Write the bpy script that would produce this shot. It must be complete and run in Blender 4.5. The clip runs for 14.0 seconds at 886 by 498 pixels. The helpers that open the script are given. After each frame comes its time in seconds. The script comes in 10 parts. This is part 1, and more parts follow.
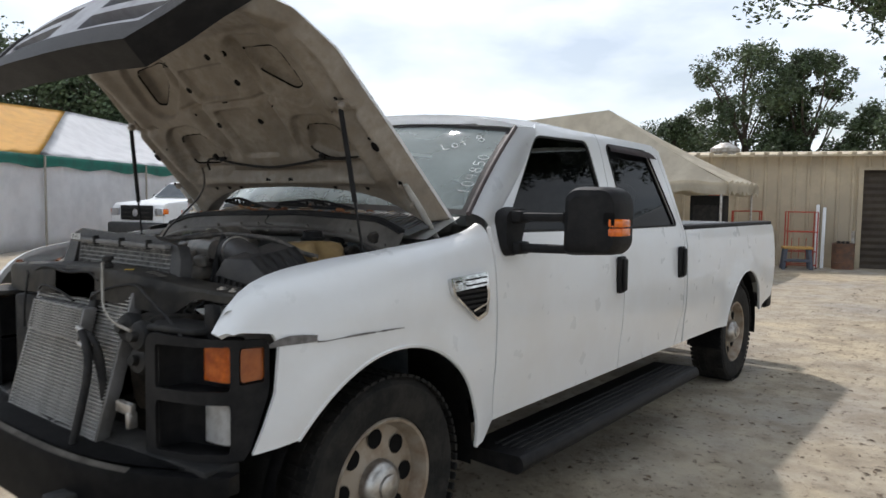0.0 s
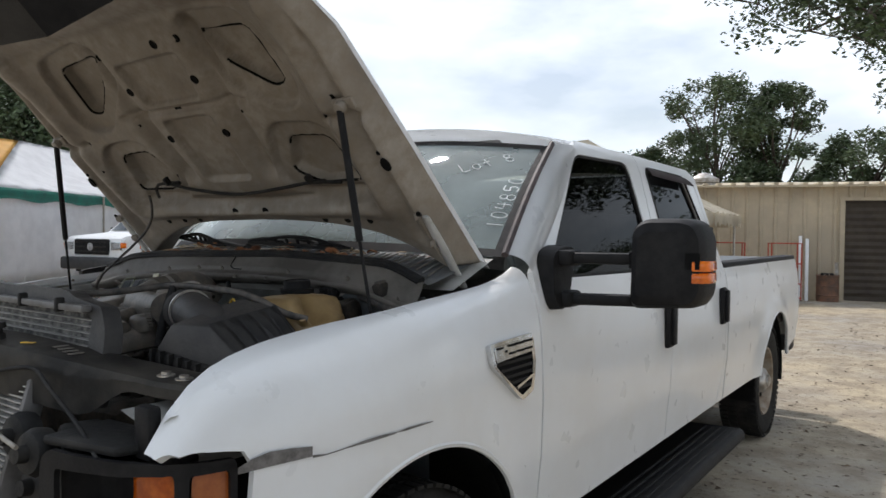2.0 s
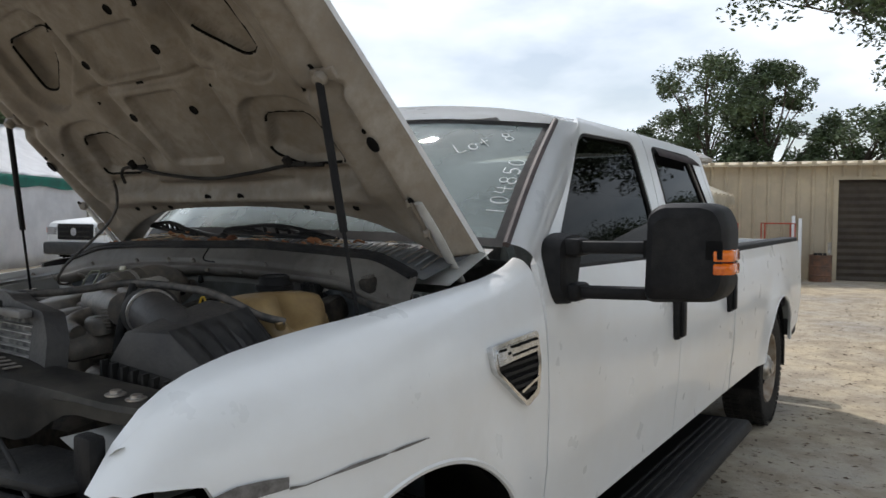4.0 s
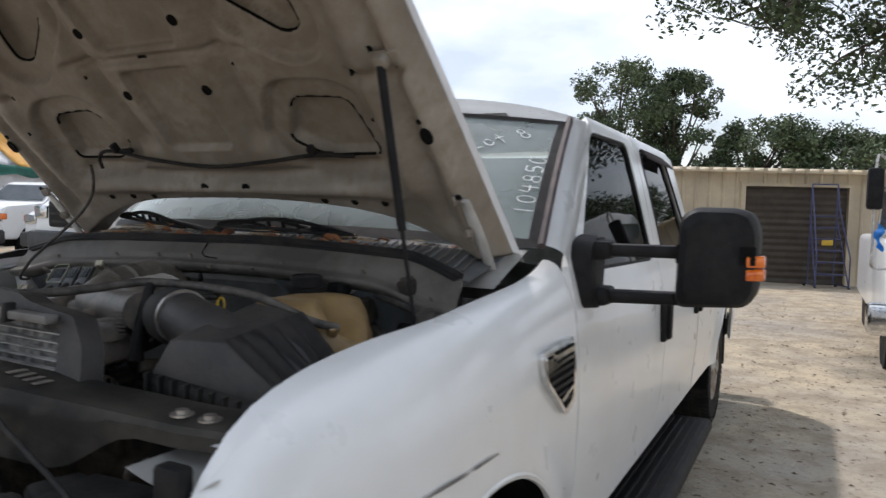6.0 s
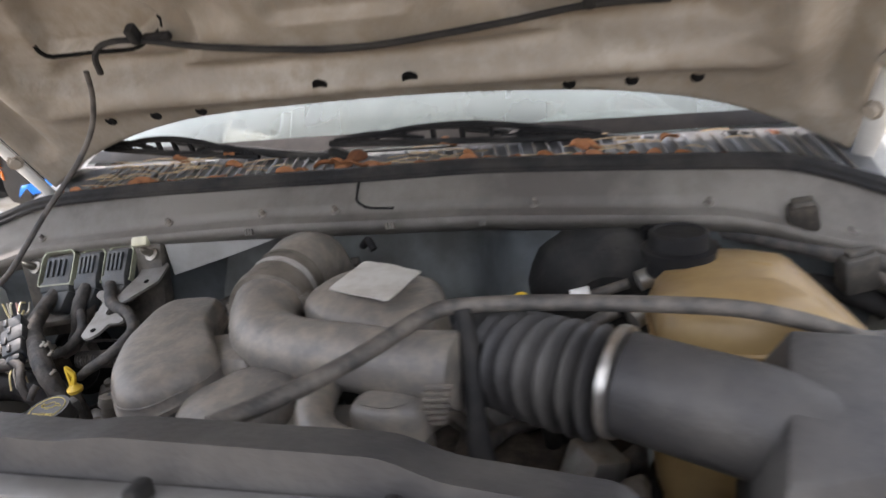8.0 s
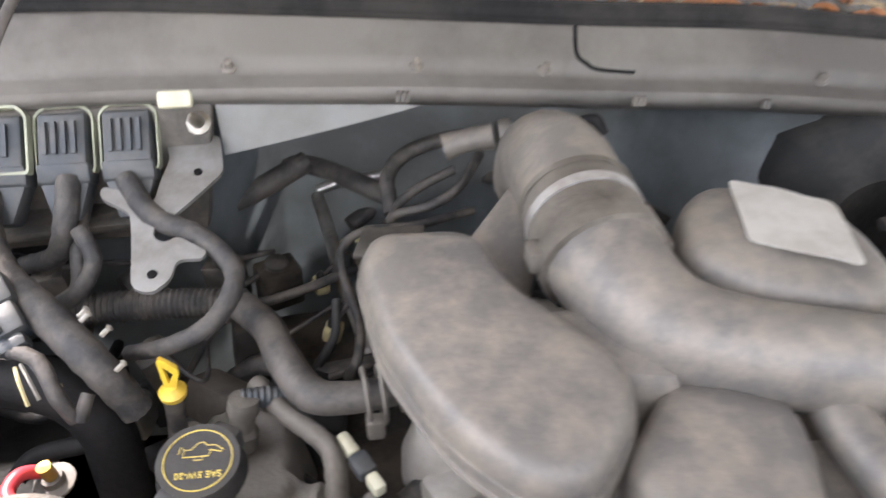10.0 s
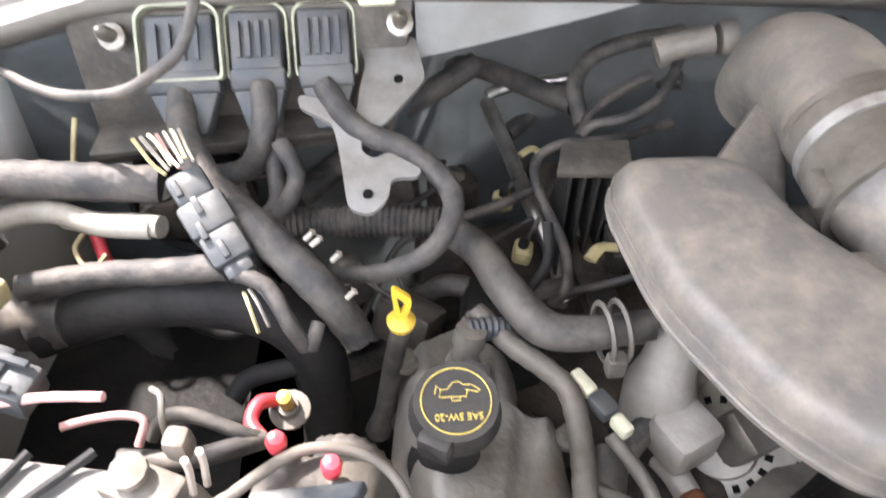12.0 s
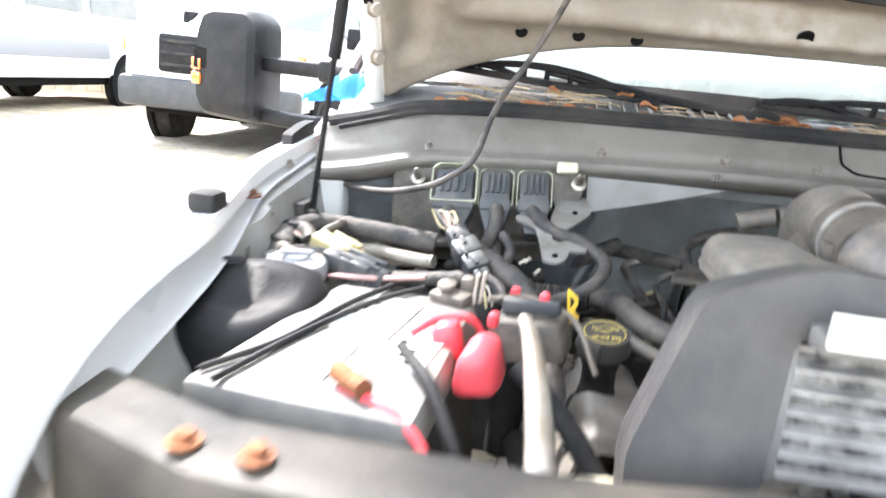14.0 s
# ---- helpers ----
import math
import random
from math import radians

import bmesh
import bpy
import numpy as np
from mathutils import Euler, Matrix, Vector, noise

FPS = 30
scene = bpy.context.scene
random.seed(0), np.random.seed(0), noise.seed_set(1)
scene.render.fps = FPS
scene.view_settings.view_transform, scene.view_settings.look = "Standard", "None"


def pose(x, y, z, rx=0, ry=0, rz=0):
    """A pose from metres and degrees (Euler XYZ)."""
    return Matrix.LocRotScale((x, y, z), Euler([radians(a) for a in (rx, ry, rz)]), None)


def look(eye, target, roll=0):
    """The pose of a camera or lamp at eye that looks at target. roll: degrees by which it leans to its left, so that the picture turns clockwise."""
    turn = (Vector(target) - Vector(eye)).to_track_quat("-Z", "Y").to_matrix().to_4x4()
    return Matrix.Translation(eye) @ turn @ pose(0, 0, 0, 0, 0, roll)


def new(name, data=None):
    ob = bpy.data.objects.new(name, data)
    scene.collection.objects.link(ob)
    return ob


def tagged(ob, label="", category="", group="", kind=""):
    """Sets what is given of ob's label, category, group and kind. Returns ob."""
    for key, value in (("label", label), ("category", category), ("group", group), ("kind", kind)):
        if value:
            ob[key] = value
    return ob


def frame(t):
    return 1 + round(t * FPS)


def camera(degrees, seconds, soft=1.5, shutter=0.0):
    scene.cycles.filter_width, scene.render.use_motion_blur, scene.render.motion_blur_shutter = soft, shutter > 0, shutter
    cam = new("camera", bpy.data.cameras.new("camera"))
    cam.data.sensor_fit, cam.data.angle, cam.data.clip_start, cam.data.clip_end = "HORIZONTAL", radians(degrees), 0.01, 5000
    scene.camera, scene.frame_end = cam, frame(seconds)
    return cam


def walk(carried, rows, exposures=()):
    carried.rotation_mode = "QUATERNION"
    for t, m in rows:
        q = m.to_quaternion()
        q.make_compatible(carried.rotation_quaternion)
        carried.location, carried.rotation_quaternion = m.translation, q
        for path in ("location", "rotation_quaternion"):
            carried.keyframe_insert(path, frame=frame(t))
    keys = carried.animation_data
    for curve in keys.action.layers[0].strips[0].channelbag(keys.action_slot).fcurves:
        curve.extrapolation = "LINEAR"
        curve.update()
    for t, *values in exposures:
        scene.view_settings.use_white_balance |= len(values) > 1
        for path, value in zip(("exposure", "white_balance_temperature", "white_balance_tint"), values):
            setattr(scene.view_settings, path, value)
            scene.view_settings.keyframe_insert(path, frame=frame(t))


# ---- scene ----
cam = camera(64.0, 14.0, shutter=0.5)
PATH = [
    (0, (2.563, -1.664, 1.466), (1.325, -0.099, 1.331), 0.8),
    (0.5, (2.465, -1.487, 1.467), (1.243, 0.093, 1.368), 0.7),
    (1, (2.303, -1.379, 1.456), (1.133, 0.236, 1.309), 0.7),
    (1.5, (2.103, -1.317, 1.492), (0.965, 0.326, 1.401), -0.7),
    (2, (1.969, -1.214, 1.48), (0.802, 0.41, 1.435), 0.6),
    (2.5, (1.912, -1.104, 1.488), (0.718, 0.498, 1.406), 1.1),
    (3, (1.854, -1.05, 1.481), (0.673, 0.563, 1.399), 0.7),
    (3.5, (1.837, -1.037, 1.494), (0.663, 0.58, 1.403), 0.3),
    (6, (1.5, -1.123, 1.5), (0.573, 0.645, 1.393), 1.7),
    (6.5, (1.247, -1.106, 1.495), (0.268, 0.633, 1.359), 3.1),
    (7, (0.95, -0.954, 1.548), (0.067, 0.817, 1.257), 1.4),
    (7.1, (0.892, -0.929, 1.558), (0.065, 0.867, 1.259), 0.8),
    (7.2, (0.834, -0.91, 1.561), (0.051, 0.905, 1.255), -0.2),
    (9.3, (-0.111, -0.534, 1.631), (0.077, 1.202, 0.657), 4.2),
    (9.5, (-0.173, -0.514, 1.626), (0.136, 1.201, 0.643), 6.3),
    (10, (-0.27, -0.401, 1.583), (0.05, 1.258, 0.514), 5.7),
    (10.5, (-0.354, -0.331, 1.549), (0.016, 1.189, 0.303), 6.6),
    (11, (-0.397, -0.32, 1.55), (-0.1, 1.129, 0.204), 4.9),
    (11.5, (-0.416, -0.316, 1.54), (-0.116, 1.13, 0.192), 6.6),
    (12, (-0.421, -0.324, 1.561), (-0.225, 1.166, 0.24), 5.1),
    (12.5, (-0.43, -0.355, 1.58), (-0.321, 1.332, 0.512), 4.0),
    (13, (-0.437, -0.456, 1.56), (-0.6, 1.333, 0.68), 3.2),
    (13.5, (-0.431, -0.601, 1.5), (-0.672, 1.311, 0.966), 8.1),
    (14, (-0.479, -0.839, 1.44), (-0.686, 1.09, 0.952), 6.4),
]
EXPOSE = [(0, -0.2, 6380, 14), (2.0, -0.22, 6380, 14), (3.5, -0.26, 6400, 13), (6.0, -0.12, 6350, 16), (7.2, 0.6, 6550, 20), (9.3, 2.54, 6700, 20), (10.5, 2.56, 6700, 20), (11.5, 2.84, 6680, 19), (12.0, 2.88, 6680, 19), (12.5, 2.88, 6420, 18), (13.0, 2.84, 6350, 15), (13.5, 2.74, 6350, 14), (14.0, 2.68, 6350, 14)]
walk(cam, [(t, look(eye, target, roll)) for t, eye, target, roll in PATH], EXPOSE)

# sky and sun
SUN_TO = Vector((-0.48, 0.39, 0.79)).normalized()
world = bpy.data.worlds.new("sky")
scene.world = world
world.use_nodes = True
wn = world.node_tree
wn.nodes.clear()
sky = wn.nodes.new("ShaderNodeTexSky")
sky.sky_type = "NISHITA"
sky.sun_disc = False
sky.sun_elevation = math.asin(SUN_TO.z)
sky.sun_rotation = math.atan2(SUN_TO.x, SUN_TO.y)
sky.dust_density = 1.2
sky.air_density = 1.2
cl_co = wn.nodes.new("ShaderNodeTexCoord")
cl_map = wn.nodes.new("ShaderNodeMapping")
cl_map.inputs["Scale"].default_value = (1.0, 1.0, 2.6)
cl_noise = wn.nodes.new("ShaderNodeTexNoise")
cl_noise.inputs["Scale"].default_value = 3.2
cl_noise.inputs["Detail"].default_value = 7.0
cl_ramp = wn.nodes.new("ShaderNodeValToRGB")
cl_ramp.color_ramp.elements[0].position = 0.38
cl_ramp.color_ramp.elements[0].color = (0.32, 0.32, 0.32, 1)
cl_ramp.color_ramp.elements[1].position = 0.60
cl_mix = wn.nodes.new("ShaderNodeMixRGB")
cl_mix.inputs["Color2"].default_value = (11.4, 12.4, 13.0, 1)
bg = wn.nodes.new("ShaderNodeBackground")
bg.inputs["Strength"].default_value = 0.11
wo = wn.nodes.new("ShaderNodeOutputWorld")
wn.links.new(cl_co.outputs["Generated"], cl_map.inputs["Vector"])
wn.links.new(cl_map.outputs["Vector"], cl_noise.inputs["Vector"])
wn.links.new(cl_noise.outputs["Fac"], cl_ramp.inputs["Fac"])
wn.links.new(cl_ramp.outputs["Color"], cl_mix.inputs["Fac"])
wn.links.new(sky.outputs["Color"], cl_mix.inputs["Color1"])
wn.links.new(cl_mix.outputs["Color"], bg.inputs["Color"])
wn.links.new(bg.outputs["Background"], wo.inputs["Surface"])
sun = new("sun", bpy.data.lights.new("sun", "SUN"))
sun.data.energy = 3.2
sun.data.angle = radians(2.0)
sun.data.color = (1.0, 0.96, 0.90)
sun.matrix_world = look(SUN_TO * 40, (0, 0, 0))

# ---- kit ----
def mat(name, base, rough=0.5, metal=0.0, vary=None, scale=8.0, bump=0.0, bscale=60.0, spread=(0.4, 0.62), coat=0.0, detail=6.0,
        dust=None, dscale=3.0, island=0.0, spec=0.5):
    """A procedural surface: base colour, a second colour in soft stains, fine grain as relief, dust lying over it."""
    m = bpy.data.materials.new(name)
    m.use_nodes = True
    nt = m.node_tree
    p = nt.nodes["Principled BSDF"]
    p.inputs["Roughness"].default_value = rough
    p.inputs["Metallic"].default_value = metal
    p.inputs["Specular IOR Level"].default_value = spec
    p.inputs["Coat Weight"].default_value = coat
    p.inputs["Coat Roughness"].default_value = 0.06
    co = nt.nodes.new("ShaderNodeTexCoord")
    col = None
    p.inputs["Base Color"].default_value = (*base, 1)
    for second, sc, sp in ((vary, scale, spread), (dust, dscale, (0.42, 0.68))):
        if second is None:
            continue
        no = nt.nodes.new("ShaderNodeTexNoise")
        no.inputs["Scale"].default_value = sc
        no.inputs["Detail"].default_value = detail
        no.inputs["Roughness"].default_value = 0.62
        ra = nt.nodes.new("ShaderNodeValToRGB")
        ra.color_ramp.elements[0].position, ra.color_ramp.elements[1].position = sp
        mx = nt.nodes.new("ShaderNodeMixRGB")
        nt.links.new(co.outputs["Object"], no.inputs["Vector"])
        nt.links.new(no.outputs["Fac"], ra.inputs["Fac"])
        nt.links.new(ra.outputs["Color"], mx.inputs["Fac"])
        if col is None:
            mx.inputs["Color1"].default_value = (*base, 1)
        else:
            nt.links.new(col, mx.inputs["Color1"])
        mx.inputs["Color2"].default_value = (*second, 1)
        col = mx.outputs["Color"]
    if island:
        info = nt.nodes.new("ShaderNodeNewGeometry")
        hs = nt.nodes.new("ShaderNodeHueSaturation")
        ma = nt.nodes.new("ShaderNodeMapRange")
        ma.inputs["To Min"].default_value, ma.inputs["To Max"].default_value = 1 - island, 1 + island
        nt.links.new(info.outputs["Random Per Island"], ma.inputs["Value"])
        nt.links.new(ma.outputs["Result"], hs.inputs["Value"])
        if col is None:
            hs.inputs["Color"].default_value = (*base, 1)
        else:
            nt.links.new(col, hs.inputs["Color"])
        col = hs.outputs["Color"]
    if col is not None:
        nt.links.new(col, p.inputs["Base Color"])
    if bump:
        bn = nt.nodes.new("ShaderNodeTexNoise")
        bn.inputs["Scale"].default_value = bscale
        bn.inputs["Detail"].default_value = 5.0
        bu = nt.nodes.new("ShaderNodeBump")
        bu.inputs["Strength"].default_value = bump
        bu.inputs["Distance"].default_value = 0.01
        nt.links.new(co.outputs["Object"], bn.inputs["Vector"])
        nt.links.new(bn.outputs["Fac"], bu.inputs["Height"])
        nt.links.new(bu.outputs["Normal"], p.inputs["Normal"])
        rr = nt.nodes.new("ShaderNodeMapRange")
        rr.inputs["To Min"].default_value, rr.inputs["To Max"].default_value = max(rough - 0.1, 0.02), min(rough + 0.12, 1)
        nt.links.new(bn.outputs["Fac"], rr.inputs["Value"])
        nt.links.new(rr.outputs["Result"], p.inputs["Roughness"])
    return m


def glass(name, tint, rough=0.02, ior=1.52):
    """A pane: clear or tinted see-through with a glossy face."""
    m = bpy.data.materials.new(name)
    m.use_nodes = True
    nt = m.node_tree
    nt.nodes.clear()
    tr = nt.nodes.new("ShaderNodeBsdfTransparent")
    tr.inputs["Color"].default_value = (*tint, 1)
    gl = nt.nodes.new("ShaderNodeBsdfGlossy")
    gl.inputs["Roughness"].default_value = rough
    fr = nt.nodes.new("ShaderNodeFresnel")
    fr.inputs["IOR"].default_value = ior
    mx = nt.nodes.new("ShaderNodeMixShader")
    out = nt.nodes.new("ShaderNodeOutputMaterial")
    nt.links.new(fr.outputs["Fac"], mx.inputs["Fac"])
    nt.links.new(tr.outputs["BSDF"], mx.inputs[1])
    nt.links.new(gl.outputs["BSDF"], mx.inputs[2])
    nt.links.new(mx.outputs["Shader"], out.inputs["Surface"])
    return m


def thing(name, label, category, group="", at=(0, 0, 0)):
    ob = new(name)
    ob.location = at
    return tagged(ob, label, category, group)


def mesh_of(name, bm, material, smooth=None):
    me = bpy.data.meshes.new(name)
    bm.normal_update()
    bm.to_mesh(me)
    bm.free()
    if material is not None:
        for mm in (material if isinstance(material, (list, tuple)) else [material]):
            me.materials.append(mm)
    if smooth is not None:
        me.shade_smooth()
        if smooth < 180:
            me.set_sharp_from_angle(angle=radians(smooth))
    return me


def part(name, bm, material, parent=None, label="", smooth=40, kind=""):
    """One mesh object, under a thing or a part, in the world's own coordinates."""
    ob = new(name, mesh_of(name, bm, material, smooth))
    if parent is not None:
        ob.parent = parent
        up = Matrix.Identity(4)
        o = parent
        while o is not None:
            up = o.matrix_parent_inverse @ Matrix.Translation(o.location) @ up
            o = o.parent
        ob.matrix_parent_inverse = up.inverted()
    return tagged(ob, label, kind=kind)


def hexa(bm, corners, bevel=0.0, seg=2):
    """A box from eight corners: the lower four in turn, the upper four in turn."""
    v = [bm.verts.new(c) for c in corners]
    fs = [bm.faces.new([v[i] for i in q]) for q in ((3, 2, 1, 0), (4, 5, 6, 7), (0, 1, 5, 4), (1, 2, 6, 5), (2, 3, 7, 6), (3, 0, 4, 7))]
    if bevel:
        es = list({e for f in fs for e in f.edges})
        bmesh.ops.bevel(bm, geom=es, offset=bevel, segments=seg, profile=0.5, affect="EDGES")


def box(bm, c, s, bevel=0.0, m=None, seg=2, taper=1.0):
    x, y, z = (a / 2 for a in s)
    k = taper
    cs = [(-x, -y, -z), (x, -y, -z), (x, y, -z), (-x, y, -z), (-x * k, -y * k, z), (x * k, -y * k, z), (x * k, y * k, z), (-x * k, y * k, z)]
    mm = Matrix.Translation(c) @ (m or Matrix.Identity(4))
    hexa(bm, [mm @ Vector(p) for p in cs], bevel, seg)


def turn(rx=0, ry=0, rz=0):
    return pose(0, 0, 0, rx, ry, rz)


def axis_to(way):
    return Vector(way).to_track_quat("Z", "Y").to_matrix().to_4x4()


def lathe(bm, base, way, profile, seg=24, a0=0.0, a1=360.0):
    """Profile rows (radius, height) turned about an axis through base."""
    m = Matrix.Translation(base) @ axis_to(way)
    full = a1 - a0 >= 359.9
    n = seg if full else seg + 1
    rings = []
    for r, h in profile:
        rings.append([bm.verts.new(m @ Vector((r * math.cos(radians(a0 + (a1 - a0) * i / seg)), r * math.sin(radians(a0 + (a1 - a0) * i / seg)), h))) for i in range(n)])
    for a, b in zip(rings, rings[1:]):
        for i in range(n if full else n - 1):
            j = (i + 1) % n
            bm.faces.new((a[i], a[j], b[j], b[i]))
    if profile[0] == profile[-1]:
        return
    for ring, r in ((rings[0], profile[0][0]), (rings[-1], profile[-1][0])):
        if r > 1e-4 and full:
            bm.faces.new(ring if ring is rings[-1] else ring[::-1])


def smooth_path(pts, n=8):
    """Catmull-Rom through the points."""
    p = [Vector(q) for q in pts]
    p = [p[0] * 2 - p[1]] + p + [p[-1] * 2 - p[-2]]
    out = []
    for i in range(1, len(p) - 2):
        for k in range(n):
            t = k / n
            a, b, c, d = p[i - 1], p[i], p[i + 1], p[i + 2]
            out.append(0.5 * ((2 * b) + (c - a) * t + (2 * a - 5 * b + 4 * c - d) * t * t + (3 * b - 3 * c + d - a) * t ** 3))
    return out + [p[-2]]


def sweep(bm, pts, r, seg=10, n=8, rib=0.0, pitch=0.006, flat=1.0, cap=True):
    """A round tube along a smooth path; r is a radius or one radius for each point; rib: corrugated."""
    path = smooth_path(pts, n) if n > 1 else [Vector(p) for p in pts]
    rs = list(r) if isinstance(r, (list, tuple)) else [r] * len(pts)
    if rib:
        length = sum((b - a).length for a, b in zip(path, path[1:]))
        m = max(int(length / pitch * 2), 4)
        cum = [0.0]
        for a, b in zip(path, path[1:]):
            cum.append(cum[-1] + (b - a).length)
        fine = []
        j = 0
        for i in range(m + 1):
            s = length * i / m
            while j < len(path) - 2 and cum[j + 1] < s:
                j += 1
            d = (s - cum[j]) / max(cum[j + 1] - cum[j], 1e-9)
            fine.append(path[j].lerp(path[j + 1], min(d, 1)))
        path = fine
    up = Vector((0.13, 0.31, 0.94))
    rings = []
    for i, q in enumerate(path):
        d = (path[min(i + 1, len(path) - 1)] - path[max(i - 1, 0)]).normalized()
        side = d.cross(up)
        if side.length < 1e-4:
            side = d.cross(Vector((1, 0, 0)))
        side.normalize()
        up = side.cross(d).normalized()
        k = i / (len(path) - 1) * (len(rs) - 1)
        a = min(int(k), len(rs) - 2) if len(rs) > 1 else 0
        rad = rs[a] + (rs[min(a + 1, len(rs) - 1)] - rs[a]) * (k - a)
        if rib:
            rad *= 1 + (rib if i % 2 else -rib)
        rings.append([bm.verts.new(q + (side * math.cos(2 * math.pi * j / seg) + up * math.sin(2 * math.pi * j / seg) * flat) * rad) for j in range(seg)])
    for a, b in zip(rings, rings[1:]):
        for i in range(seg):
            j = (i + 1) % seg
            bm.faces.new((a[i], a[j], b[j], b[i]))
    if cap:
        bm.faces.new(rings[0][::-1])
        bm.faces.new(rings[-1])


def tube(name, pts, r, material, parent, label="", **kw):
    bm = bmesh.new()
    sweep(bm, pts, r, **kw)
    return part(name, bm, material, parent, label, 60)


def sheet(bm, f, nu, nv, thick=0.0):
    """A surface f(u, v), u and v from 0 to 1; thick: given a second skin along the normal."""
    g = [[bm.verts.new(f(i / nu, j / nv)) for j in range(nv + 1)] for i in range(nu + 1)]
    fs = [bm.faces.new((g[i][j], g[i + 1][j], g[i + 1][j + 1], g[i][j + 1])) for i in range(nu) for j in range(nv)]
    if thick:
        bmesh.ops.solidify(bm, geom=fs, thickness=thick)


def plate(bm, outline, put, holes=(), du=0.08, dv=0.08, thick=0.0, arc=0):
    """A flat outline (with holes) in (a, b), cut into a fine grid, then laid into space by put(a, b)."""
    loops = []
    for loop in (outline, *holes):
        vs = [bm.verts.new((a, b, 0)) for a, b in loop]
        loops += [bm.edges.new((vs[i], vs[(i + 1) % len(vs)])) for i in range(len(vs))]
    bmesh.ops.triangle_fill(bm, use_beauty=True, use_dissolve=False, edges=loops)
    a0, a1 = min(p[0] for p in outline), max(p[0] for p in outline)
    b0, b1 = min(p[1] for p in outline), max(p[1] for p in outline)
    for lo, hi, d, k in ((a0, a1, du, 0), (b0, b1, dv, 1)):
        for i in range(1, int((hi - lo) / d) + 1):
            co = [0, 0, 0]
            co[k] = lo + i * d
            no = [0, 0, 0]
            no[k] = 1
            bmesh.ops.bisect_plane(bm, geom=bm.verts[:] + bm.edges[:] + bm.faces[:], plane_co=co, plane_no=no, dist=1e-5)
    for v in bm.verts:
        v.co = put(v.co.x, v.co.y)
    bm.normal_update()
    if thick:
        bmesh.ops.solidify(bm, geom=bm.faces[:], thickness=thick)


def rounded(pts, r=0.03, n=4):
    """Rounds the corners of a closed outline."""
    out = []
    m = len(pts)
    for i in range(m):
        p, q, s = (Vector((*pts[k % m][:2], 0)) for k in (i - 1, i, i + 1))
        a, b = (p - q), (s - q)
        rr = min(r, a.length * 0.45, b.length * 0.45)
        a, b = q + a.normalized() * rr, q + b.normalized() * rr
        for k in range(n + 1):
            t = k / n
            c = a.lerp(q, t).lerp(q.lerp(b, t), t)
            out.append((c.x, c.y))
    return out


def prism(bm, outline, put0, put1):
    """A solid between two copies of an outline."""
    a = [bm.verts.new(put0(*p)) for p in outline]
    b = [bm.verts.new(put1(*p)) for p in outline]
    n = len(a)
    for i in range(n):
        bm.faces.new((a[i], a[(i + 1) % n], b[(i + 1) % n], b[i]))
    bm.faces.new(a[::-1])
    bm.faces.new(b)


def lerp_rows(rows, t):
    """Rows (t, value, ...), read between."""
    if t <= rows[0][0]:
        return rows[0][1:]
    for a, b in zip(rows, rows[1:]):
        if t <= b[0]:
            k = (t - a[0]) / (b[0] - a[0])
            return tuple(p + (q - p) * k for p, q in zip(a[1:], b[1:]))
    return rows[-1][1:]

# ---- materials ----
WHITE = mat("white_paint", (0.76, 0.775, 0.785), 0.30, vary=(0.72, 0.725, 0.72), scale=2.2, coat=0.5, bump=0.004, bscale=9)
UNDER = mat("hood_underside_paint", (0.335, 0.30, 0.255), 0.5, vary=(0.20, 0.172, 0.14), scale=5.0, bump=0.22, bscale=55, spread=(0.38, 0.66), dust=(0.235, 0.198, 0.155), dscale=26)
BLACK = mat("black_textured_plastic", (0.008, 0.008, 0.009), 0.55, vary=(0.017, 0.0165, 0.0165), scale=14, bump=0.12, bscale=260, spec=0.18)
BLACKD = mat("dusty_black_plastic", (0.012, 0.012, 0.012), 0.6, vary=(0.046, 0.042, 0.037), scale=9, bump=0.14, bscale=120, spec=0.28, spread=(0.45, 0.72))
GREYD = mat("dusty_grey_plastic", (0.118, 0.110, 0.103), 0.44, vary=(0.172, 0.154, 0.134), scale=7, bump=0.10, bscale=170, dust=(0.235, 0.203, 0.168), dscale=34, spread=(0.34, 0.66))
ALU = mat("dusty_cast_aluminium", (0.47, 0.44, 0.395), 0.48, 0.15, vary=(0.28, 0.25, 0.21), scale=11, bump=0.18, bscale=110, spread=(0.40, 0.68))
LOCKG = mat("pale_green_lock_plastic", (0.33, 0.34, 0.245), 0.5, vary=(0.20, 0.20, 0.15), scale=22, bump=0.05)
RUBBER = mat("rubber", (0.012, 0.012, 0.013), 0.7, vary=(0.030, 0.028, 0.026), scale=12, bump=0.15, bscale=120, spec=0.25)
HOSE = mat("dusty_rubber_hose", (0.036, 0.034, 0.033), 0.62, vary=(0.115, 0.10, 0.086), scale=30, bump=0.1, bscale=120)
TAPE = mat("taped_harness_cloth", (0.032, 0.031, 0.031), 0.7, vary=(0.088, 0.077, 0.067), scale=34, bump=0.3, bscale=90)
METAL = mat("cast_aluminium", (0.42, 0.41, 0.39), 0.45, 0.85, vary=(0.26, 0.23, 0.19), scale=12, bump=0.15, bscale=120)
STEEL = mat("bare_steel", (0.55, 0.54, 0.52), 0.35, 0.9, vary=(0.33, 0.30, 0.27), scale=18, bump=0.08, bscale=140)
CASTD = mat("dirty_casting", (0.19, 0.17, 0.145), 0.62, 0.2, vary=(0.09, 0.078, 0.064), scale=10, bump=0.25, bscale=60)
